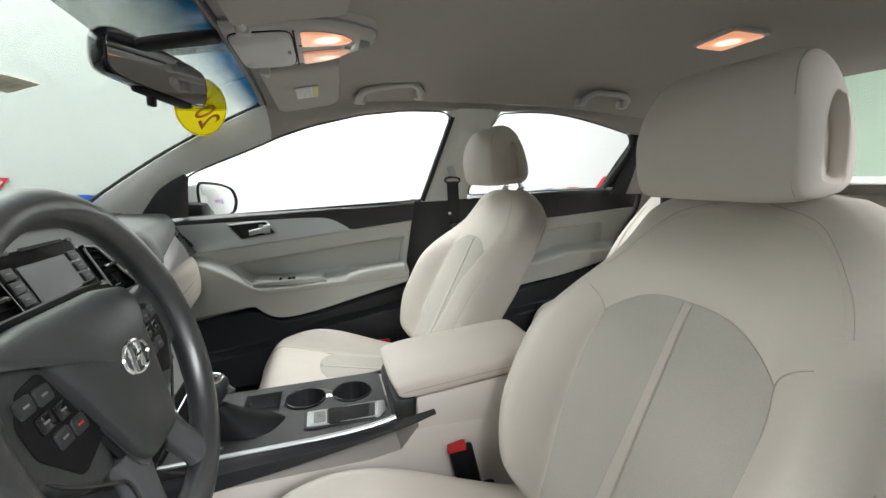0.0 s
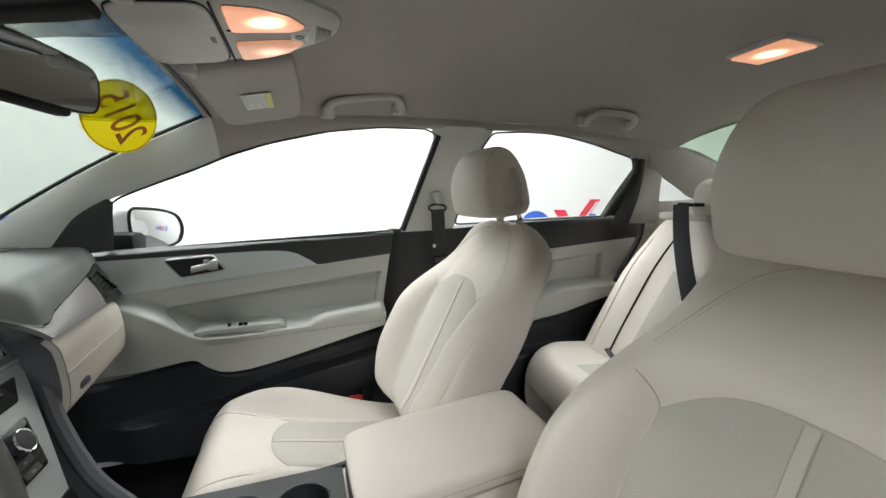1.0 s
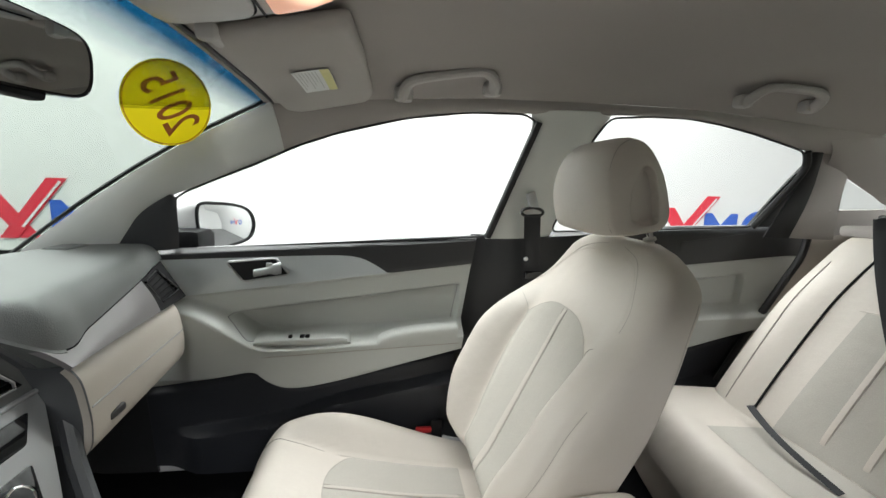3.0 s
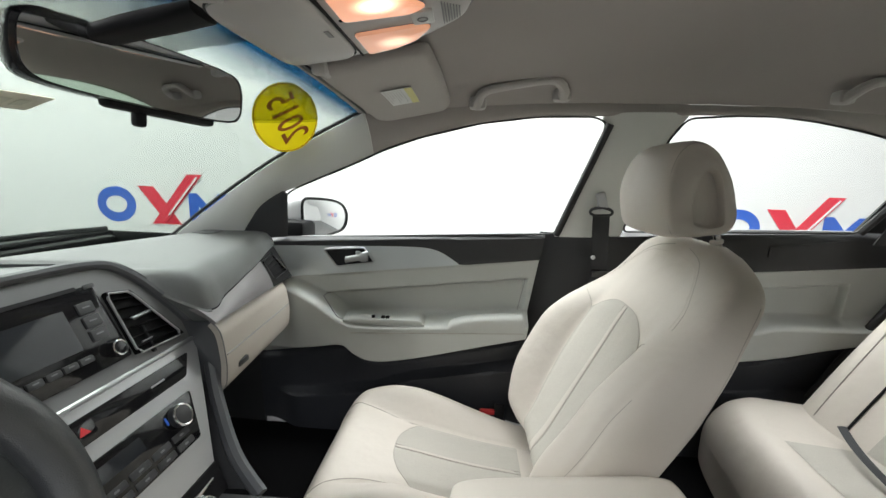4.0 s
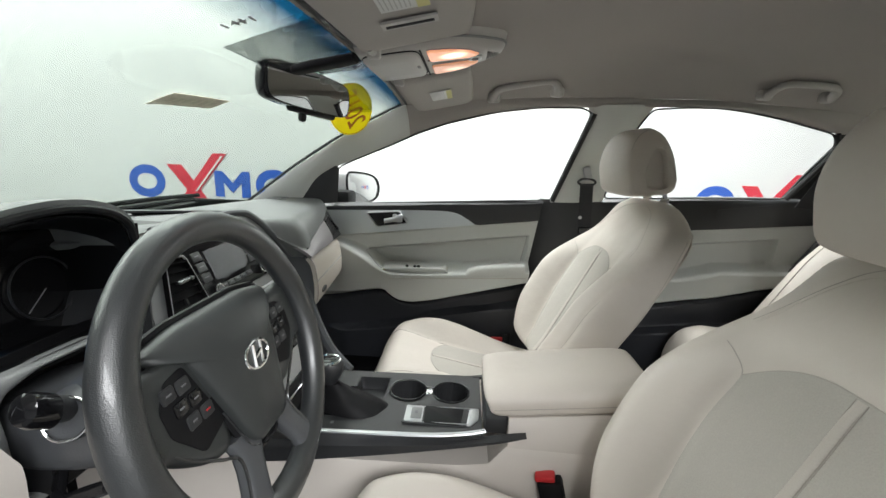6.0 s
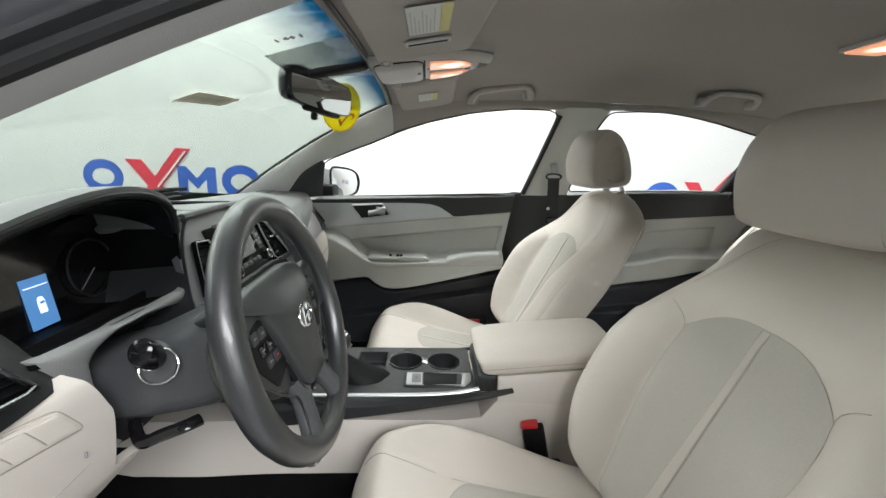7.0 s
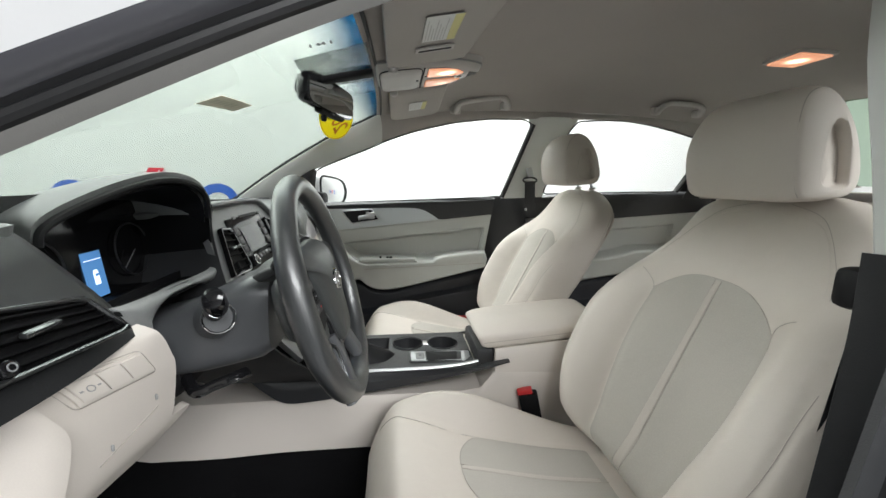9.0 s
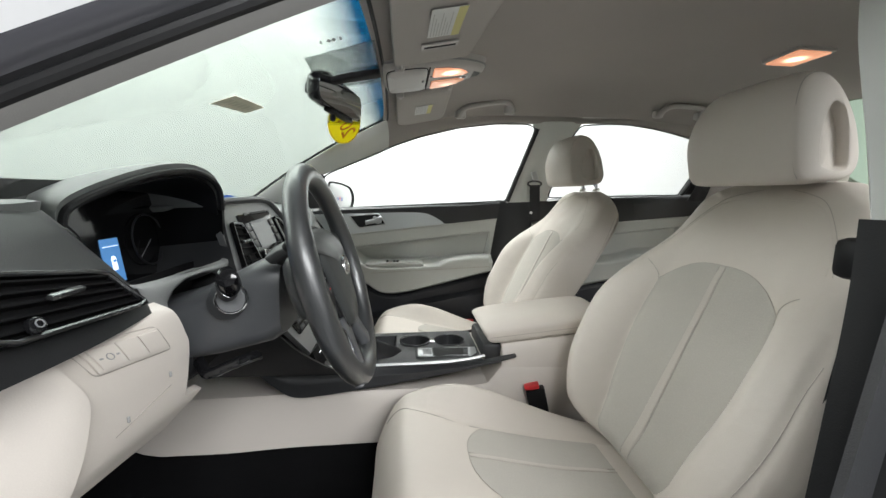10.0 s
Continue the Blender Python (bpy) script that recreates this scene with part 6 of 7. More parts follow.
part("stack_cheek", sheet(lambda u, v: V(rib[12 + round(u * 47)].x - 0.30 * v, -rib[12 + round(u * 47)].y - 0.004, rib[12 + round(u * 47)].z), 47, 6, 0.004), M_DARK, dash, "dark side of the centre stack")
part("chin_strip", tube([V(-0.262, -0.11, 0.618), V(-0.258, 0, 0.618), V(-0.262, 0.11, 0.618)], 0.003, 8), M_CHROME, dash, "chrome strip below the controls")

# passenger's side: accent strip and glove box


def pax_edge(y):
    return lerp_table(PAD_X, y), lerp_table(PAD_Z, y)


def accent(u, v):
    y = 0.234 + 0.321 * u
    ex, ez = pax_edge(y)
    lx, lz = -0.320 - 0.045 * u, 0.849 - 0.020 * u
    return V(ex + (lx - ex) * v + 0.004 * math.sin(math.pi * v), y, ez - 0.003 + (lz - ez + 0.003) * v)


pad_cheek_top = [pad_place((0.109 + 0.150 * i / 20 + 0.745) / 1.49, 1.0) for i in range(21)]
pad_cheek_low = [rib[15 + round(22 * i / 20)] for i in range(21)]
part("pad_cheek", sheet(lambda u, v: pad_cheek_top[round(u * 20)].lerp(pad_cheek_low[round(u * 20)] + V(-0.004, 0.004, 0), v), 20, 6, 0.006), M_PAD, dash, "soft charcoal dash cheek")
part("accent_panel", sheet(accent, 30, 8, 0.008), M_STRIP, dash, "pale metallic accent panel")


def vent_surround(u, v):
    y = 0.554 + 0.17 * u
    ex, ez = pax_edge(y)
    lx, lz = -0.365 - 0.025 * u, 0.829 - 0.013 * u
    return V(ex + (lx - ex) * v, y, ez - 0.003 + (lz - ez + 0.003) * v)


part("vent_surround", sheet(vent_surround, 10, 8, -0.004), M_BLACK, dash)


def glove(u, v):
    y = 0.238 + 0.465 * u
    lx, lz = -0.322 - 0.066 * u, 0.847 - 0.030 * u
    pts = crom([(lx - 0.010, 0, lz), (lx + 0.005, 0, lz - 0.022), (lx + 0.012, 0, lz - 0.060), (lx + 0.014, 0, lz - 0.100), (lx + 0.004, 0, lz - 0.140), (lx - 0.050, 0, lz - 0.180), (lx - 0.15, 0, lz - 0.20)], 31)
    p = pts[round(v * 30)]
    rnd = 0.05 * step(0.86, 1.0, u) ** 2
    return V(p.x - rnd, y, p.z)


part("glove_box", sheet(glove, 36, 30, 0.010), M_GLOVE, dash, "glove box in dash plastic, darkened for its shade")
part("glove_box_gap", tube([glove(0.02 + 0.93 * i / 20, 0.36) for i in range(21)], 0.0018, 6), M_GREYINK, dash)
part("glove_box_latch", block(glove(0.16, 0.54) + V(0.000, 0, 0), (0.010, 0.040, 0.014), 0.004), M_DARK, dash, "dark glove box latch")
part("glove_box_edge", sheet(lambda u, v: V(glove(0, u).x - 0.2 * v, 0.238, glove(0, u).z), 30, 3, 0.004), M_SHROUD, dash, "dark cheek of the centre stack")
gr = part("demist_grille", sheet(lambda u, v: V(-0.62 + 0.05 * v, 0.60 + 0.07 * u, 0.9555), 4, 2, 0.002), M_BLACK, dash)
for k in range(8):
    part("grille_bar", block((-0.595, 0.604 + 0.0088 * k, 0.958), (0.05, 0.003, 0.004), 0.001), M_PAD, gr)

wip = thing("wiper_blade", (-0.92, 0.2, 0.935), "black wiper blade resting at the foot of the windscreen", "wiper")
part("blade", tube([V(-0.99 + 0.12 * t * t, -0.5 + 1.1 * t, 0.957 + 0.004 * math.sin(9 * t)) for t in [i / 20 for i in range(21)]], 0.007, 6), M_BLACK, wip)
part("arm", tube([V(-1.03, 0.1, 0.93), V(-0.985, 0.0, 0.968), V(-0.99, -0.1, 0.965)], 0.008, 6), M_BLACK, wip)

# ---- steering wheel ----
WC = V(-0.176, -0.37, 0.870)
WN, WU = V(0.958, 0, 0.286), V(-0.286, 0, 0.958)
wheel = thing("steering_wheel", tuple(WC), "dark grained leather steering wheel with silver trim", "steering wheel")


def wp(a, b, h=0.0):
    """A point of the wheel: a to the driver's right, b up, h towards the driver."""
    return WC + V(0, 1, 0) * a + WU * b + WN * h


part("rim", tube([wp(0.176 * math.sin(2 * math.pi * i / 96), 0.176 * math.cos(2 * math.pi * i / 96), 0.0) for i in range(96)], [0.0176 + 0.0012 * step(-0.4, -0.8, math.cos(4 * math.pi * i / 96)) for i in range(96)], 16, True, 1.06, up=tuple(WN)), M_WHEEL, wheel, "thick dark leather rim")
TURN = Matrix((V(0, 1, 0), WU, WN)).transposed()
hubsh = [V(a, b, 0) for a, b in round_poly([(-0.118, 0.073), (-0.062, 0.083), (0.062, 0.083), (0.118, 0.073), (0.113, 0.061), (0.084, 0.052), (0.067, 0.002), (0.042, -0.078), (0.030, -0.090), (-0.030, -0.090), (-0.042, -0.078), (-0.067, 0.002), (-0.084, 0.052), (-0.113, 0.061)], 0.012, 5)]


def crown(p, k, h):
    """The cover is domed: it falls away towards the top and a little to the sides."""
    return wp(p.x * k, p.y * k + 0.004 * (1 - k), h - 5.0 * max(0.0, p.y * k - 0.018) ** 2 - 0.9 * (p.x * k) ** 2)


hub = part("airbag_cover", loft([[crown(p, k, h) for p in hubsh] for k, h in ((0.90, -0.050), (0.985, -0.022), (1.0, 0.000), (0.985, 0.007), (0.955, 0.011), (0.85, 0.014), (0.7, 0.016), (0.55, 0.0175), (0.4, 0.0185), (0.2, 0.019), (0.05, 0.019))]), M_HUB, wheel, "charcoal airbag cover", sharp=60)
part("hub_gap", tube([crown(p, 1.028, -0.004) for p in hubsh], 0.0048, 6, True), M_BLACK, hub)
for s in (-1, 1):
    part("hub_edge", tube(crom([crown(V(s * 0.060, -0.026, 0), 1.03, 0.002), crown(V(s * 0.044, -0.076, 0), 1.03, 0.003), crown(V(s * 0.031, -0.091, 0), 1.02, 0.003)], 24), 0.0011, 6), M_DARKCHROME, hub, "dark chrome edge of the cover")
part("hub_back", tube([wp(0, -0.005, -0.07), wp(0, -0.005, -0.05), wp(0, -0.005, -0.025)], [0.056, 0.066, 0.068], 28), M_DARK, wheel)
emb = part("emblem", tube([wp(0.0245 * math.cos(t), 0.010 + 0.0165 * math.sin(t), 0.0195) for t in [2 * math.pi * i / 40 for i in range(40)]], 0.0019, 6, True), M_CHROME, hub, "chrome oval emblem")
for dx in (-0.008, 0.008):
    part("emblem_bar", tube([wp(dx - 0.0035, 0.010 - 0.013, 0.0200), wp(dx + 0.0035, 0.010 + 0.013, 0.0200)], 0.0023, 6, flat=0.6), M_CHROME, emb)
part("emblem_bar", tube([wp(-0.008, 0.007, 0.0202), wp(0.0, 0.010, 0.0205), wp(0.008, 0.013, 0.0202)], 0.0024, 6), M_CHROME, emb)
for s in (-1, 1):
    # the spoke widens from the cover's flank to the rim
    wing = [(0.050, 0.056), (0.092, 0.062), (0.128, 0.058), (0.160, 0.066), (0.176, 0.040), (0.177, 0.000), (0.166, -0.030), (0.142, -0.026), (0.118, -0.048), (0.086, -0.070), (0.052, -0.074)]
    wing = [V(s * a, b, 0) for a, b in round_poly(wing, 0.016, 5)]
    mid = V(s * 0.115, 0.002, 0)
    sp = part("spoke", loft([[wp(mid.x + (p.x - mid.x) * k, mid.y + (p.y - mid.y) * k, h) for p in wing] for k, h in ((0.84, -0.034), (0.96, -0.026), (1.0, -0.017), (0.97, -0.011), (0.90, -0.0065), (0.78, -0.004), (0.55, -0.0035), (0.2, -0.0035))]), M_HUB, wheel, "charcoal side spoke", sharp=60)
    fan = [(0.088, 0.047), (0.116, 0.043), (0.132, 0.022), (0.130, -0.008), (0.100, -0.046), (0.060, -0.034)]
    fan = [(s * a, b) for a, b in (fan[::-1] if s > 0 else fan)]
    bp = part("button_panel", plate(round_poly(fan, 0.006), 0.0036, wp(0, 0, -0.0055), TURN, 0.0012), M_BLACK, sp, "black button panel")
    for i in range(2):
        for j in range(3):
            a, b = s * (0.097 + 0.0205 * i - 0.0085 * j), 0.030 - 0.0195 * j + 0.001 * i
            key = part("wheel_button", plate(rounded(0.0175, 0.0150, 0.003), 0.0022, wp(a, b, -0.0024), TURN, 0.0008), M_GLOSS if j == 1 else M_DARK, bp)
            part("legend", plate(rounded(0.0065, 0.0018, 0.0005), 0.0005, wp(a, b, -0.0002), TURN, 0), M_LEGEND if (i, j) != (0, 2) or s > 0 else M_RED, key, smooth=False)
    part("spoke_trim", tube(crom([wp(s * 0.140, -0.014, -0.006), wp(s * 0.116, -0.043, -0.006), wp(s * 0.084, -0.069, -0.005), wp(s * 0.0635, -0.086, -0.003), wp(s * 0.0665, -0.112, 0.000), wp(s * 0.084, -0.148, 0.004)], 40), 0.0019, 8), M_DARKCHROME, sp, "dark chrome spoke trim")
    part("lower_spoke", loft([[wp(s * (c + w * sgnpow(math.cos(t), 0.6)), b, h + 0.011 * sgnpow(math.sin(t), 0.7)) for t in [2 * math.pi * (k + 0.5) / 24 for k in range(24)]] for b, c, w, h in ((-0.066, 0.036, 0.030, -0.012), (-0.085, 0.037, 0.024, -0.010), (-0.105, 0.044, 0.020, -0.008), (-0.125, 0.053, 0.020, -0.005), (-0.145, 0.063, 0.022, -0.002), (-0.160, 0.068, 0.027, 0.000), (-0.170, 0.069, 0.032, 0.000))]), M_SHROUD, wheel, "charcoal lower spoke arm", sharp=60)
part("chin", loft([[wp(w * sgnpow(math.cos(t), 0.5), b, h + 0.010 * sgnpow(math.sin(t), 0.7)) for t in [2 * math.pi * (k + 0.5) / 24 for k in range(24)]] for b, w, h in ((-0.060, 0.040, -0.016), (-0.085, 0.038, -0.013), (-0.100, 0.034, -0.012), (-0.107, 0.028, -0.014))]), M_GLOSS, wheel, "gloss black chin below the cover", sharp=60)

# ---- centre console ----
con = thing("centre_console", (0.0, 0, 0.36), "centre console with cream sides and dark trim", "console")
part("side_body", loft([[V(x, y, z) for y, z in ((-w, 0.34), (-w, h - 0.02), (-w + 0.012, h), (w - 0.012, h), (w, h - 0.02), (w, 0.34))] for x, w, h in ((-0.70, 0.135, 0.51), (-0.46, 0.132, 0.515), (-0.2, 0.126, 0.520), (0.1, 0.122, 0.522), (0.16, 0.120, 0.53), (0.20, 0.120, 0.58), (0.54, 0.118, 0.58))]), M_LOWER, con, "cream console side")


def side_band(s):
    def place(u, v):
        x = -0.46 + 0.688 * u
        top = lerp_table([(-0.46, 0.590), (-0.38, 0.586), (-0.30, 0.578), (0.0, 0.584), (0.13, 0.592), (0.19, 0.603), (0.228, 0.609)], x)
        low = lerp_table([(-0.46, 0.588), (-0.41, 0.585), (-0.37, 0.55), (-0.325, 0.519), (-0.26, 0.519), (-0.14, 0.536), (0.0, 0.558), (0.16, 0.588), (0.20, 0.598), (0.228, 0.607)], x)
        return V(x, s * (0.134 - 0.008 * u - 0.016 * step(0.6, 1.0, v)), min(low, top - 0.001) + (top - min(low, top - 0.001)) * v)
    return place


for s in (1, -1):
    part("side_band", sheet(side_band(s), 40, 8, 0.006), M_DARK, con, "charcoal side band")
    if s < 0:
        part("chrome_strip", tube(crom([(-0.36, s * 0.120, 0.584), (-0.15, s * 0.119, 0.588), (0.02, s * 0.117, 0.592), (0.10, s * 0.113, 0.597), (0.150, s * 0.106, 0.603)], 24), 0.0056, 8, flat=0.6, up=(0, 1, 0)), M_SILVER, con, "satin silver strip")


def deck(u, v):
    x, y = -0.33 + 0.475 * u, -0.118 + 0.236 * v
    z = 0.582 + 0.010 * u
    for cx in (-0.024, 0.076):
        r = math.hypot(x - cx, y - 0.040)
        z -= 0.055 * step(0.0430, 0.0410, r)
    inside = step(0.024, 0.027, x) * step(0.112, 0.109, x) * step(-0.073, -0.070, y) * step(-0.028, -0.031, y)
    z -= 0.022 * inside
    front = step(-0.150, -0.145, x) * step(-0.076, -0.080, x) * step(0.010, 0.014, y) * step(0.092, 0.088, y)
    z -= 0.03 * front
    return V(x, y, z)


part("deck", sheet(deck, 150, 90, 0.004), M_DARK, con, "charcoal console deck with cup wells")
for cx in (-0.024, 0.076):
    part("cup_ring", ring((cx, 0.040, 0.5925), (0, 0, 1), 0.0420, 0.0011), M_DARKCHROME, con, "dark chrome cup holder ring")
part("cup_bridge", block((0.026, 0.040, 0.590), (0.014, 0.030, 0.005), 0.002), M_CHROME, con, "bright bridge between the cups")
part("tray_bezel", plate(round_poly([(-0.024, -0.083), (0.120, -0.086), (0.140, -0.060), (0.142, -0.018), (-0.024, -0.018)], 0.010), 0.002, (0, 0, 0.5905), Matrix.Identity(3), 0.0006), M_DARK, con, "charcoal tray bezel")
part("tray_wedge", plate(round_poly([(0.112, -0.082), (0.120, -0.084), (0.138, -0.060), (0.140, -0.022), (0.120, -0.022)], 0.004), 0.0022, (0, 0, 0.5922), Matrix.Identity(3), 0.0006), M_SILVER, con, "satin silver wedge behind the tray")
part("tray_button_base", plate(round_poly([(-0.018, -0.078), (0.020, -0.079), (0.020, -0.023), (-0.018, -0.023)], 0.005), 0.0012, (0, 0, 0.5926), Matrix.Identity(3), 0.0003), M_SILVER, con, "satin silver base of the tray button")
part("tray_well", plate(round_poly([(0.023, -0.080), (0.100, -0.081), (0.108, -0.022), (0.023, -0.022)], 0.006), 0.0012, (0, 0, 0.5926), Matrix.Identity(3), 0.0003), M_BLACK, con, "black tray floor")
tray = [V(-0.02, -0.078, 0.591), V(0.118, -0.078, 0.594), V(0.128, -0.024, 0.594), V(-0.02, -0.024, 0.591)]
part("tray_trim", tube([tray[a].lerp(tray[b], t) for a, b in ((0, 1), (1, 2), (2, 3), (3, 0)) for t in (0.05, 0.5, 0.95)], 0.0015, 8, True), M_SILVER, con, "satin rim of the small tray")
part("tray_button", block((0.006, -0.050, 0.592), (0.024, 0.040, 0.006), 0.003), M_FASCIA, con, "grey tray button")
part("tray_mark", block((0.006, -0.050, 0.5965), (0.006, 0.008, 0.0008), 0), M_LEGEND, con)
part("gate_plate", block((-0.215, -0.01, 0.584), (0.16, 0.115, 0.006), 0.003), M_GLOSS, con, "gloss black gear gate")
for k in range(4):
    part("gear_mark", block((-0.26 + 0.032 * k, -0.092, 0.5875), (0.006, 0.008, 0.001), 0), M_LEGEND, con)
gl = thing("gear_lever", (-0.18, -0.02, 0.585), "dark gear lever with chrome-capped knob and gaiter", "gear lever")
part("gaiter", loft([[V(-0.135 - 0.048 * t + 1.25 * r * math.cos(a) * (1 + 0.07 * math.sin(5 * a + 7 * t)), -0.030 + 0.75 * r * math.sin(a) * (1 + 0.06 * math.sin(4 * a)), 0.586 + 0.055 * t) for a in [2 * math.pi * i / 28 for i in range(28)]] for t, r in ((0, 0.060), (0.2, 0.056), (0.4, 0.043), (0.7, 0.025), (1.0, 0.016))]), M_BLACK, gl, "black leather gaiter")
part("shaft", tube([V(-0.182, -0.024, 0.63), V(-0.186, -0.028, 0.652)], 0.011, 14), M_CHROME, gl, "chrome collar")
kn = part("knob", loft([[V(-0.188 + r * 1.15 * math.cos(a), -0.030 + r * math.sin(a), z) for a in [2 * math.pi * i / 26 for i in range(26)]] for z, r in ((0.640, 0.013), (0.650, 0.018), (0.664, 0.0245), (0.678, 0.0275), (0.688, 0.0265), (0.694, 0.022), (0.697, 0.014))]), M_DARK, gl, "dark leather knob", sharp=60)
part("knob_cap", ring((-0.188, -0.030, 0.6925), (0, 0, 1), 0.022, 0.0035), M_CHROME, kn, "chrome cap ring")
part("knob_inlay", disc((-0.188, -0.030, 0.692), (0, 0, 1), 0.017, 0.006), M_GLOSS, kn)

def lid_z(x):
    return 0.6505 + 0.11 * (x - 0.16)


al = []
for i in range(33):
    q = -1 + 2 * i / 32
    q = math.copysign(1 - (1 - abs(q)) ** 1.8, q)
    k = max(0.0, 1 - abs(q) ** 6) ** 0.40 if abs(q) < 1 else 0.0
    k = 0.50 + 0.50 * k
    cx = 0.312 + 0.168 * q
    al.append([V(cx + 0.012 * (1 - math.sin(a)) * step(-0.6, -1.0, q), (0.104 - 0.007 * max(0.0, math.sin(a))) * (0.86 + 0.14 * k) * sgnpow(math.cos(a), 0.34), lid_z(cx) + (0.027 + 0.007 * max(0.0, math.sin(a)) * (1 - math.cos(a) ** 2)) * k * sgnpow(math.sin(a), 0.46)) for a in [2 * math.pi * (m + 0.5) / 64 for m in range(64)]])
lid = part("armrest", loft(al), M_CREAM, con, "padded cream leatherette armrest lid", sharp=60)
for s in (-1, 1):
    part("seam", tube([V(0.165 + 0.29 * i / 20, s * 0.1042, lid_z(0.165 + 0.29 * i / 20) - 0.003) for i in range(21)], 0.0009, 5), M_STITCH, lid)
part("storage_box", loft([[V(x, y, z + 0.11 * (x - 0.16) * (z > 0.55)) for y, z in ((-0.116, 0.50), (-0.110, 0.608), (-0.100, 0.627), (0.100, 0.627), (0.110, 0.608), (0.116, 0.50))] for x in (0.195, 0.205, 0.49, 0.505)]), M_LOWER, con, "cream storage box below the armrest")
part("box_front", block((0.178, 0, 0.605), (0.06, 0.18, 0.045), 0.010), M_DARK, con, "dark front of the storage box")

# ---- overhead: lamp unit, visors, handles, mirror ----
oh = thing("overhead_console", (0.0, 0, 1.325), "grey overhead console with two lit reading lamps", "overhead console")


def oh_pt(a, b, drop=0.0):
    """a: metres along the car, b: across."""
    return V(a + 0.014, b * 0.92 - 0.002, 1.313 + 0.15 * a - 1.25 * drop)


shape = [(-0.122, -0.100), (-0.105, -0.122), (-0.03, -0.124), (0.05, -0.100), (0.105, -0.055), (0.128, -0.02), (0.128, 0.02), (0.105, 0.055), (0.05, 0.100), (-0.03, 0.124), (-0.105, 0.122), (-0.122, 0.100)]
sm = crom([(a, b, 0) for a, b in shape], 60, True)
body = part("housing", loft([[oh_pt(p.x * k, p.y * k, d) for p in sm] for k, d in ((1.06, -0.045), (1.03, -0.02), (1.0, 0.0), (0.97, 0.006), (0.90, 0.009), (0.6, 0.010))]), M_HANDLE, oh, "grey plastic housing", sharp=50)
part("shadow_gap", tube([oh_pt(p.x * 1.012, p.y * 1.012, -0.002) for p in sm], 0.0022, 6, True), M_GREYINK, oh)
part("glasses_lid", loft([[oh_pt(-0.066 + 0.048 * k * sgnpow(math.cos(a), 0.35), 0.108 * k * sgnpow(math.sin(a), 0.3), d) for a in [2 * math.pi * (m + 0.5) / 40 for m in range(40)]] for k, d in ((1.0, 0.006), (1.0, 0.0115), (0.96, 0.0135), (0.5, 0.0140))]), M_HANDLE, oh, "grey lid of the glasses holder", sharp=50)
part("lid_gap", tube([oh_pt(-0.014, -0.108 + 0.216 * i / 12, 0.011) for i in range(13)], 0.0016, 5), M_BLACK, oh)
part("lid_outline", tube([oh_pt(-0.066 + 0.0495 * sgnpow(math.cos(a), 0.35), 0.1095 * sgnpow(math.sin(a), 0.3), 0.0098) for a in [2 * math.pi * (m + 0.5) / 60 for m in range(60)]], 0.0012, 5, True), M_BLACK, oh)
part("lid_latch", block(oh_pt(-0.026, 0.0, 0.014), (0.006, 0.018, 0.002), 0.0005), M_GREYINK, oh)
for s in (-1, 1):
    lens = [(-0.004, 0.022), (0.070, 0.018), (0.086, 0.030), (0.066, 0.066), (0.034, 0.090), (-0.004, 0.100)]
    sml = round_poly([(a, s * b) for a, b in lens], 0.008)
    part("lamp_lens", loft([[oh_pt(a * k + 0.03 * (1 - k), b * k + s * 0.062 * (1 - k), d) for a, b in sml] for k, d in ((1.0, 0.004), (1.0, 0.0115), (0.94, 0.0135), (0.5, 0.0142))]), M_LAMP if s < 0 else M_LAMPDIM, oh, "lit warm lamp lens" if s < 0 else "dimmer warm lamp lens")
    part("lens_gap", tube([oh_pt(a, b, 0.0098) for a, b in sml], 0.0010, 5, True), M_GREYINK, oh)
part("switch_pad", block(oh_pt(0.078, 0.0, 0.011), (0.024, 0.034, 0.004), 0.002, basis((1, 0, 0.14), (-0.14, 0, 1))), M_PILLAR, oh)
part("switch_mark", ring(oh_pt(0.078, 0.0, 0.0132), (0.14, 0, -1), 0.0055, 0.0008), M_GREYINK, oh)
for k in range(7):
    part("grille_slot", block(oh_pt(0.100 + 0.003 * k, 0, 0.0105), (0.0012, 0.055 - 0.005 * k, 0.002), 0), M_GREYINK, oh)
part("microphone_dot", disc(oh_pt(-0.006, -0.02, 0.0105), (0.14, 0, -1), 0.003, 0.001), M_BLACK, oh)

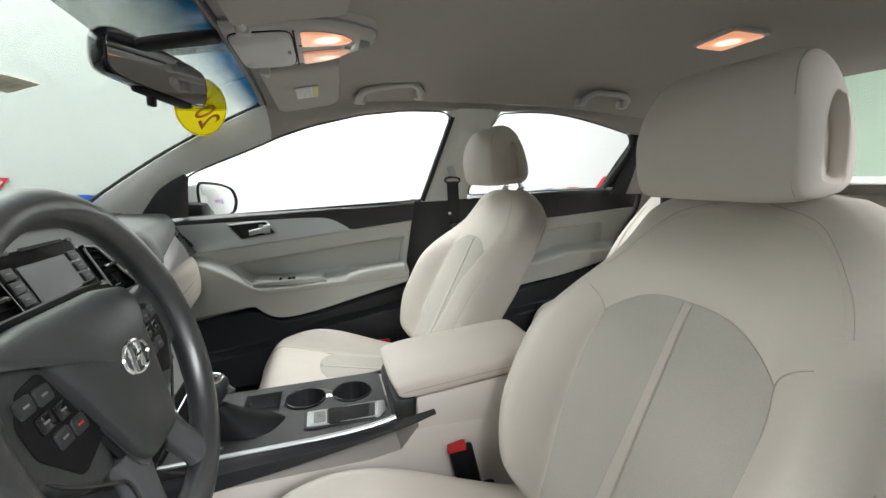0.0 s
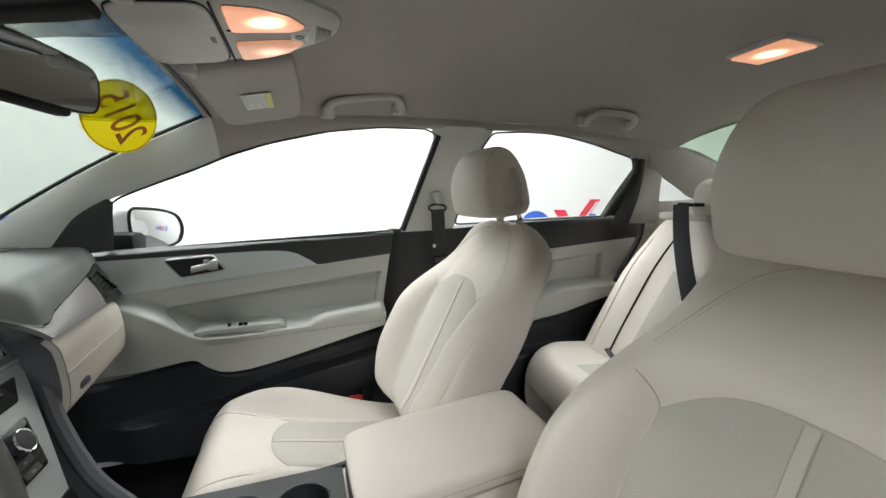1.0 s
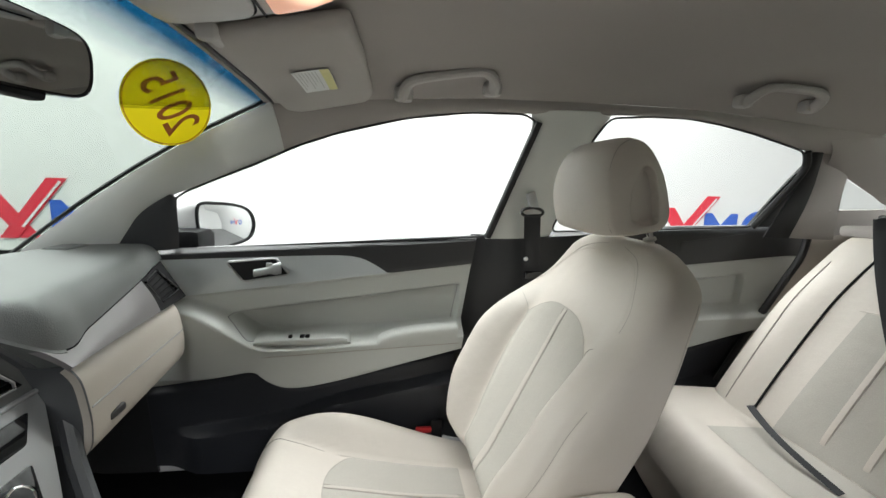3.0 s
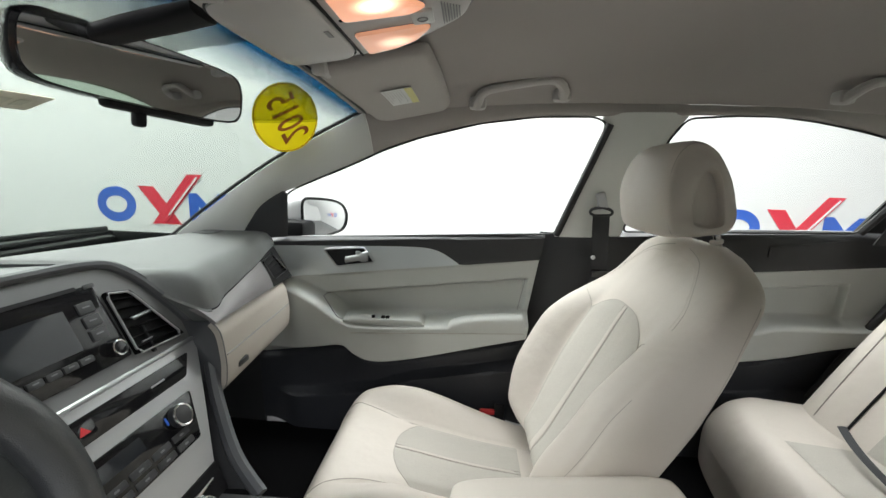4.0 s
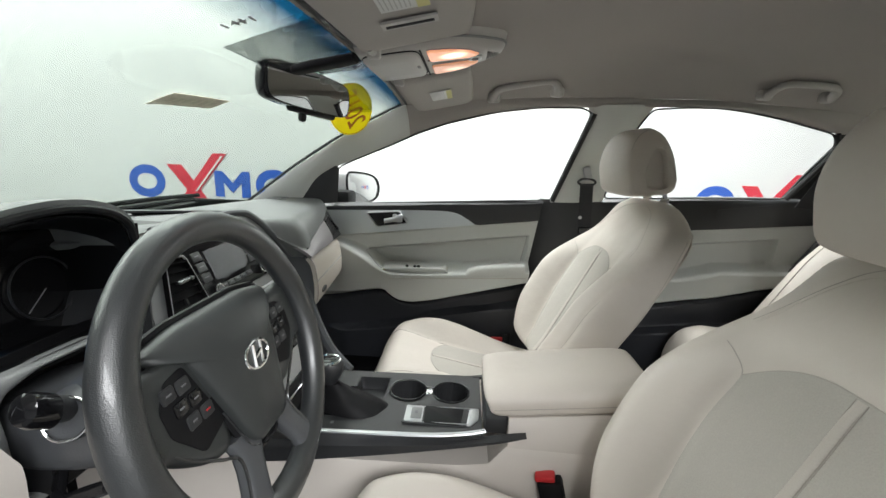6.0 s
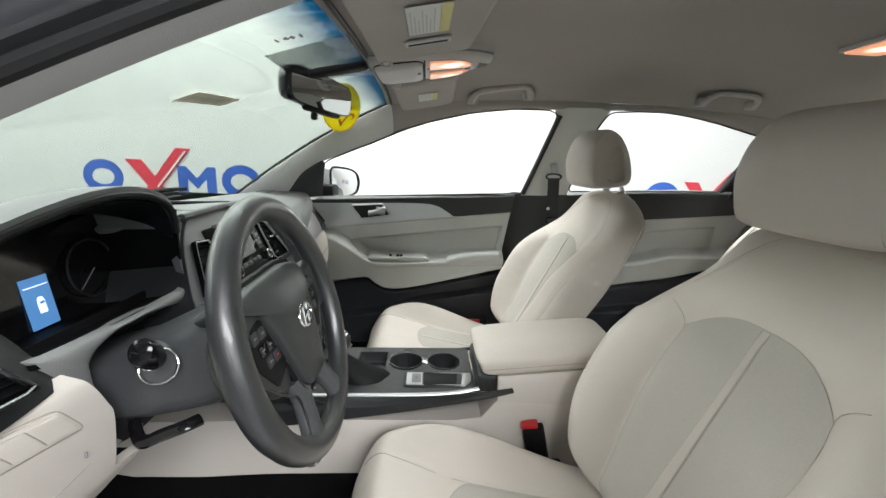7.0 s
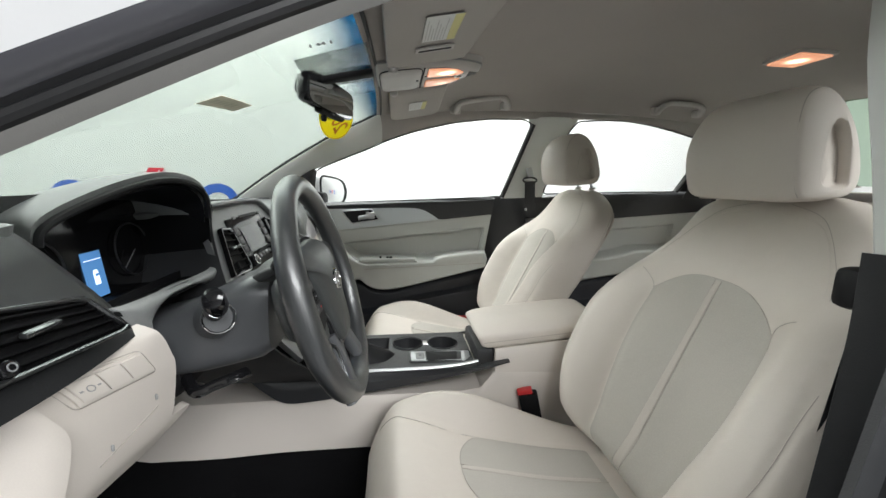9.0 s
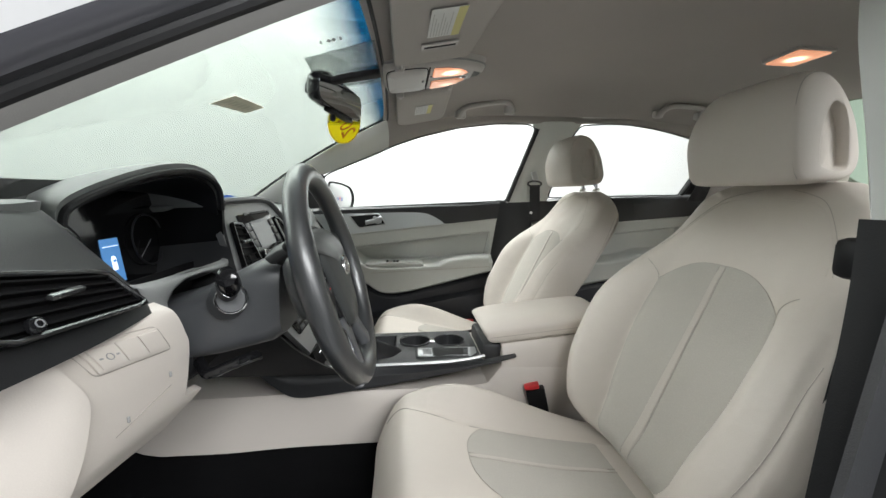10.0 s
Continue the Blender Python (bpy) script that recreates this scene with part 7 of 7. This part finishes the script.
for s in (1, -1):
    vz = thing("sun_visor", (-0.10, s * 0.36, 1.31), "grey folded sun visor with a white warning label", "sun visor", "sun visors")

    def visor(a, b, drop=0.0):
        return V(a + 0.022, s * b, 1.305 + 0.20 * a - 0.018 * (max(0.0, b - 0.30) / 0.28) ** 2 - drop)
    vs = round_poly([(-0.105, 0.140), (0.060, 0.142), (0.068, 0.30), (0.074, 0.52), (0.060, 0.562), (-0.080, 0.566), (-0.105, 0.540)], 0.016)
    cxv, cyv = -0.005, 0.355
    lab = 0.295 if s > 0 else 0.309
    part("panel", loft([[visor(cxv + (a - cxv) * k, cyv + (b - cyv) * k, d) for a, b in vs] for k, d in ((0.6, -0.016), (0.97, -0.016), (1.0, -0.010), (1.0, -0.002), (0.97, 0.004), (0.9, 0.0055), (0.7, 0.0055), (0.5, 0.0055), (0.3, 0.0055), (0.1, 0.0055))]), M_VISOR, vz, "grey felt visor panel", sharp=50)
    part("label", sheet(lambda u, v: visor(-0.042 + 0.056 * v, lab + 0.125 * u, 0.0095), 6, 4, 0.0006), M_PAPER, vz, "white warning label with a yellow band")
    part("label_band", sheet(lambda u, v: visor(0.000 + 0.014 * v, lab + 0.125 * u, 0.0102), 6, 2, 0.0004), M_PALEY, vz)
    for k in range(7):
        part("label_print", sheet(lambda u, v: visor(-0.038 + 0.005 * k + 0.0014 * v, lab + 0.007 + (0.100 - 0.02 * (k % 3)) * u, 0.0101), 4, 1, 0.0003), M_FADEINK, vz)
    if s < 0:
        part("ticket_clip", sheet(lambda u, v: visor(-0.050 + 0.070 * u, 0.254 + 0.024 * v, 0.0115), 4, 3, 0.003), M_HANDLE, vz, "grey ticket slot")
        part("ticket_slot", sheet(lambda u, v: visor(-0.045 + 0.060 * u, 0.260 + 0.008 * v, 0.0122), 4, 2, 0.001), M_BLACK, vz)
    part("pivot", tube([visor(-0.092, 0.128, 0.0), visor(-0.092, 0.16, 0.0)], 0.007, 10), M_HANDLE, vz, "grey visor clip")
    part("pivot_hook", block(visor(-0.092, 0.125, 0.0), (0.022, 0.016, 0.02), 0.005), M_HANDLE, vz)


def grab_handle(xa, za, xb, zb, s, y0=0.520):
    gh = thing("grab_handle", (0.5 * (xa + xb), s * y0, 0.5 * (za + zb)), "grey plastic grab handle on the roof rail", "grab handle", "grab handles")
    pts = crom([(xa, s * y0, za - 0.004), (xa + 0.001, s * (y0 - 0.018), za + 0.004), (xa + 0.010, s * (y0 - 0.034), za + 0.016), (xa + 0.034, s * (y0 - 0.042), za + 0.024), (0.5 * (xa + xb), s * (y0 - 0.045), 0.5 * (za + zb) + 0.024), (xb - 0.034, s * (y0 - 0.042), zb + 0.022), (xb - 0.010, s * (y0 - 0.034), zb + 0.014), (xb - 0.001, s * (y0 - 0.018), zb + 0.004), (xb, s * y0, zb - 0.004)], 48)
    part("bar", tube(pts, [0.0145 - 0.003 * math.sin(math.pi * i / 47) for i in range(48)], 10, flat=0.85), M_HANDLE, gh)
    for x, z in ((xa, za), (xb, zb)):
        part("mount", block((x, s * (y0 + 0.006), z), (0.040, 0.030, 0.030), 0.009), M_HANDLE, gh)


grab_handle(0.160, 1.312, 0.352, 1.335, 1)
grab_handle(0.965, 1.345, 1.145, 1.343, 1)

rl = thing("rear_dome_lamp", (1.02, 0, 1.41), "lit rear dome lamp with warm orange lens", "dome lamp")
RT = basis((0.1, 1, 0), (0, 0, -1))
part("frame", plate(round_poly([(-0.075, -0.060), (0.062, -0.055), (0.072, 0.050), (-0.062, 0.060)], 0.012), 0.012, (1.025, 0.005, 1.416), RT, 0.003), M_HANDLE, rl, "grey lamp frame")
part("lens", plate(round_poly([(-0.066, -0.050), (0.054, -0.046), (0.062, 0.042), (-0.054, 0.050)], 0.008), 0.006, (1.025, 0.005, 1.406), RT, 0.002), M_LAMP, rl, "lit orange lens")

# rear-view mirror
rv = thing("rear_view_mirror", (-0.27, 0.02, 1.30), "black rear-view mirror hanging from the windscreen", "mirror")
MC = V(-0.217, -0.008, 1.241)
MT = basis((0.29, 1, -0.05), (0.95, -0.28, -0.032))
mo = [V(p.x * 0.94, p.y * 0.97, 0) for p in crom([(-0.135, 0.0, 0), (-0.127, 0.028, 0), (-0.09, 0.036, 0), (0, 0.0375, 0), (0.09, 0.036, 0), (0.127, 0.028, 0), (0.135, 0, 0), (0.127, -0.028, 0), (0.09, -0.036, 0), (0, -0.0375, 0), (-0.09, -0.036, 0), (-0.127, -0.028, 0)], 64, True)]
part("housing", loft([[MC + MT @ V(p.x * k, p.y * k, h) for p in mo] for k, h in ((0.6, -0.036), (0.88, -0.030), (0.98, -0.016), (1.0, 0.0), (0.985, 0.004), (0.95, 0.004))]), M_GLOSS, rv, "black mirror housing", sharp=50)
part("glass", plate([(p.x * 0.945, p.y * 0.93) for p in mo], 0.002, MC + MT @ V(0, 0, 0.0035), MT, 0), M_CABINMIRROR, rv, "clear mirror glass", smooth=False)
part("bottom_bar", block(MC + MT @ V(0.02, -0.036, -0.012), (0.13, 0.012, 0.022), 0.005, MT), M_BLACK, rv)
part("tilt_tab", block(MC + MT @ V(-0.005, -0.047, -0.016), (0.014, 0.020, 0.012), 0.004, MT), M_BLACK, rv, "small black tilt tab")
part("stem", tube([MC + MT @ V(0, 0.006, -0.03), V(-0.272, 0.0, 1.262), V(-0.300, 0.0, 1.268)], [0.013, 0.012, 0.016], 14), M_BLACK, rv, "black mirror stem")


def on_glass(x, y, d=0.006):
    """A place on the windscreen's inner face at x, y."""
    s = max(-1, min(1, y / 0.64))
    best = min(((wind_place((s * k + 1) / 2, v / 60) - V(x, y, 0)).xy.length, k, v) for k in (0.95, 1.0, 1.05, 1.1) for v in range(20, 61))
    p = wind_place((s * best[1] + 1) / 2, best[2] / 60)
    return V(x, y, p.z + (x - p.x) * 0.3) + V(0.25, 0, -0.97) * d


FRIT = [V(-0.118, -0.262, 0), V(-0.252, -0.238, 0), V(-0.272, 0.01, 0), V(-0.118, 0.04, 0)]


def frit_at(u, v, d):
    q = quad(FRIT, v, u)
    return on_glass(q.x, q.y, d)


fp = part("window_frit", sheet(lambda u, v: frit_at(u, v, 0.005), 10, 10, 0.001), M_FRIT, label="dotted dark band on the windscreen round the mirror")
fp.visible_shadow = False
tagged(fp, category="windscreen band", kind="structure")
sc = thing("sensor_cover", (-0.18, -0.06, 1.28), "black cable cover between the mirror and the roof", "cable cover")
part("shell", loft([[on_glass(x, -0.06, 0.004) + V(0, w * sgnpow(math.cos(a), 0.6), -0.005 - h * sgnpow(math.sin(a), 0.6)) for a in [2 * math.pi * (i + 0.5) / 20 for i in range(20)]] for x, w, h in ((-0.118, 0.022, 0.007), (-0.15, 0.021, 0.008), (-0.19, 0.020, 0.008), (-0.225, 0.018, 0.008), (-0.235, 0.010, 0.004))]), M_BLACK, sc)

# round year sticker, seen from behind
sk = thing("year_sticker", (-0.232, 0.385, 1.30), "round yellow vinyl sticker with red year numerals", "sticker")
SC = V(-0.268, 0.450, 1.256)
gn = V(-0.74, 0.62, 0.24).normalized()
SX = V(-0.30, -0.42, 0.85)
ST = basis(tuple(SX), tuple(gn))
part("backing", plate([(0.076 * math.cos(2 * math.pi * i / 48), 0.076 * math.sin(2 * math.pi * i / 48)) for i in range(48)], 0.0008, SC, ST, 0), M_YELLOW, sk, "yellow vinyl disc", smooth=False)
part("rim_line", tube([SC + ST @ V(0.073 * math.cos(2 * math.pi * i / 48), 0.073 * math.sin(2 * math.pi * i / 48), -0.0006) for i in range(48)], 0.0009, 5, True), M_INK, sk)
cu = bpy.data.curves.new("year", "FONT")
cu.body, cu.size, cu.align_x, cu.align_y, cu.extrude, cu.offset = "2015", 0.094, "CENTER", "CENTER", 0.0004, 0.0006
tmp = bpy.data.objects.new("year", cu)
me = bpy.data.meshes.new_from_object(tmp)
bpy.data.objects.remove(tmp)
bmt = bmesh.new()
bmt.from_mesh(me)
bmesh.ops.transform(bmt, matrix=Matrix.Translation(SC) @ ST.to_4x4() @ pose(0, 0, -0.0010, 0, 0, 0) @ Matrix.Diagonal((0.56, 1, 1, 1)), verts=bmt.verts)
part("year_numerals", bmt, M_INK, sk, "red year numerals", smooth=False)

# small clear sticker on the driver's side of the windscreen
ck = thing("service_sticker", tuple(on_glass(-0.19, -0.305, 0.0)), "small clear sticker with dark marks on the windscreen", "sticker")
for x0, w in ((-0.210, 0.003), (-0.196, 0.003), (-0.188, 0.003), (-0.176, 0.003)):
    part("mark", sheet(lambda u, v: on_glass(x0 + w * u, -0.316 + 0.017 * v, 0.006), 2, 2, 0.0005), M_GREYINK, ck)
part("mark", sheet(lambda u, v: on_glass(-0.200 + 0.018 * u, -0.310 + 0.004 * v, 0.006), 2, 2, 0.0005), M_GREYINK, ck)

# beige card on the windscreen
pc_ = [V(-0.500, -0.075, 0), V(-0.445, -0.072, 0), V(-0.430, 0.078, 0), V(-0.478, 0.078, 0)]
card = thing("windscreen_card", tuple(on_glass(-0.46, 0.0, 0.0)), "beige printed card on the windscreen", "card")


def card_at(u, v, d):
    q = quad(pc_, v, u)
    return on_glass(q.x, q.y, d)


part("sheet", sheet(lambda u, v: card_at(u, v, 0.004), 8, 4, 0.0008), M_BEIGE, card)
for k in range(6):
    part("print", sheet(lambda u, v: card_at(0.10 + 0.14 * k + 0.09 * u, 0.30 + 0.40 * v, 0.0052), 3, 2, 0.0003), M_BEIGEINK, card)
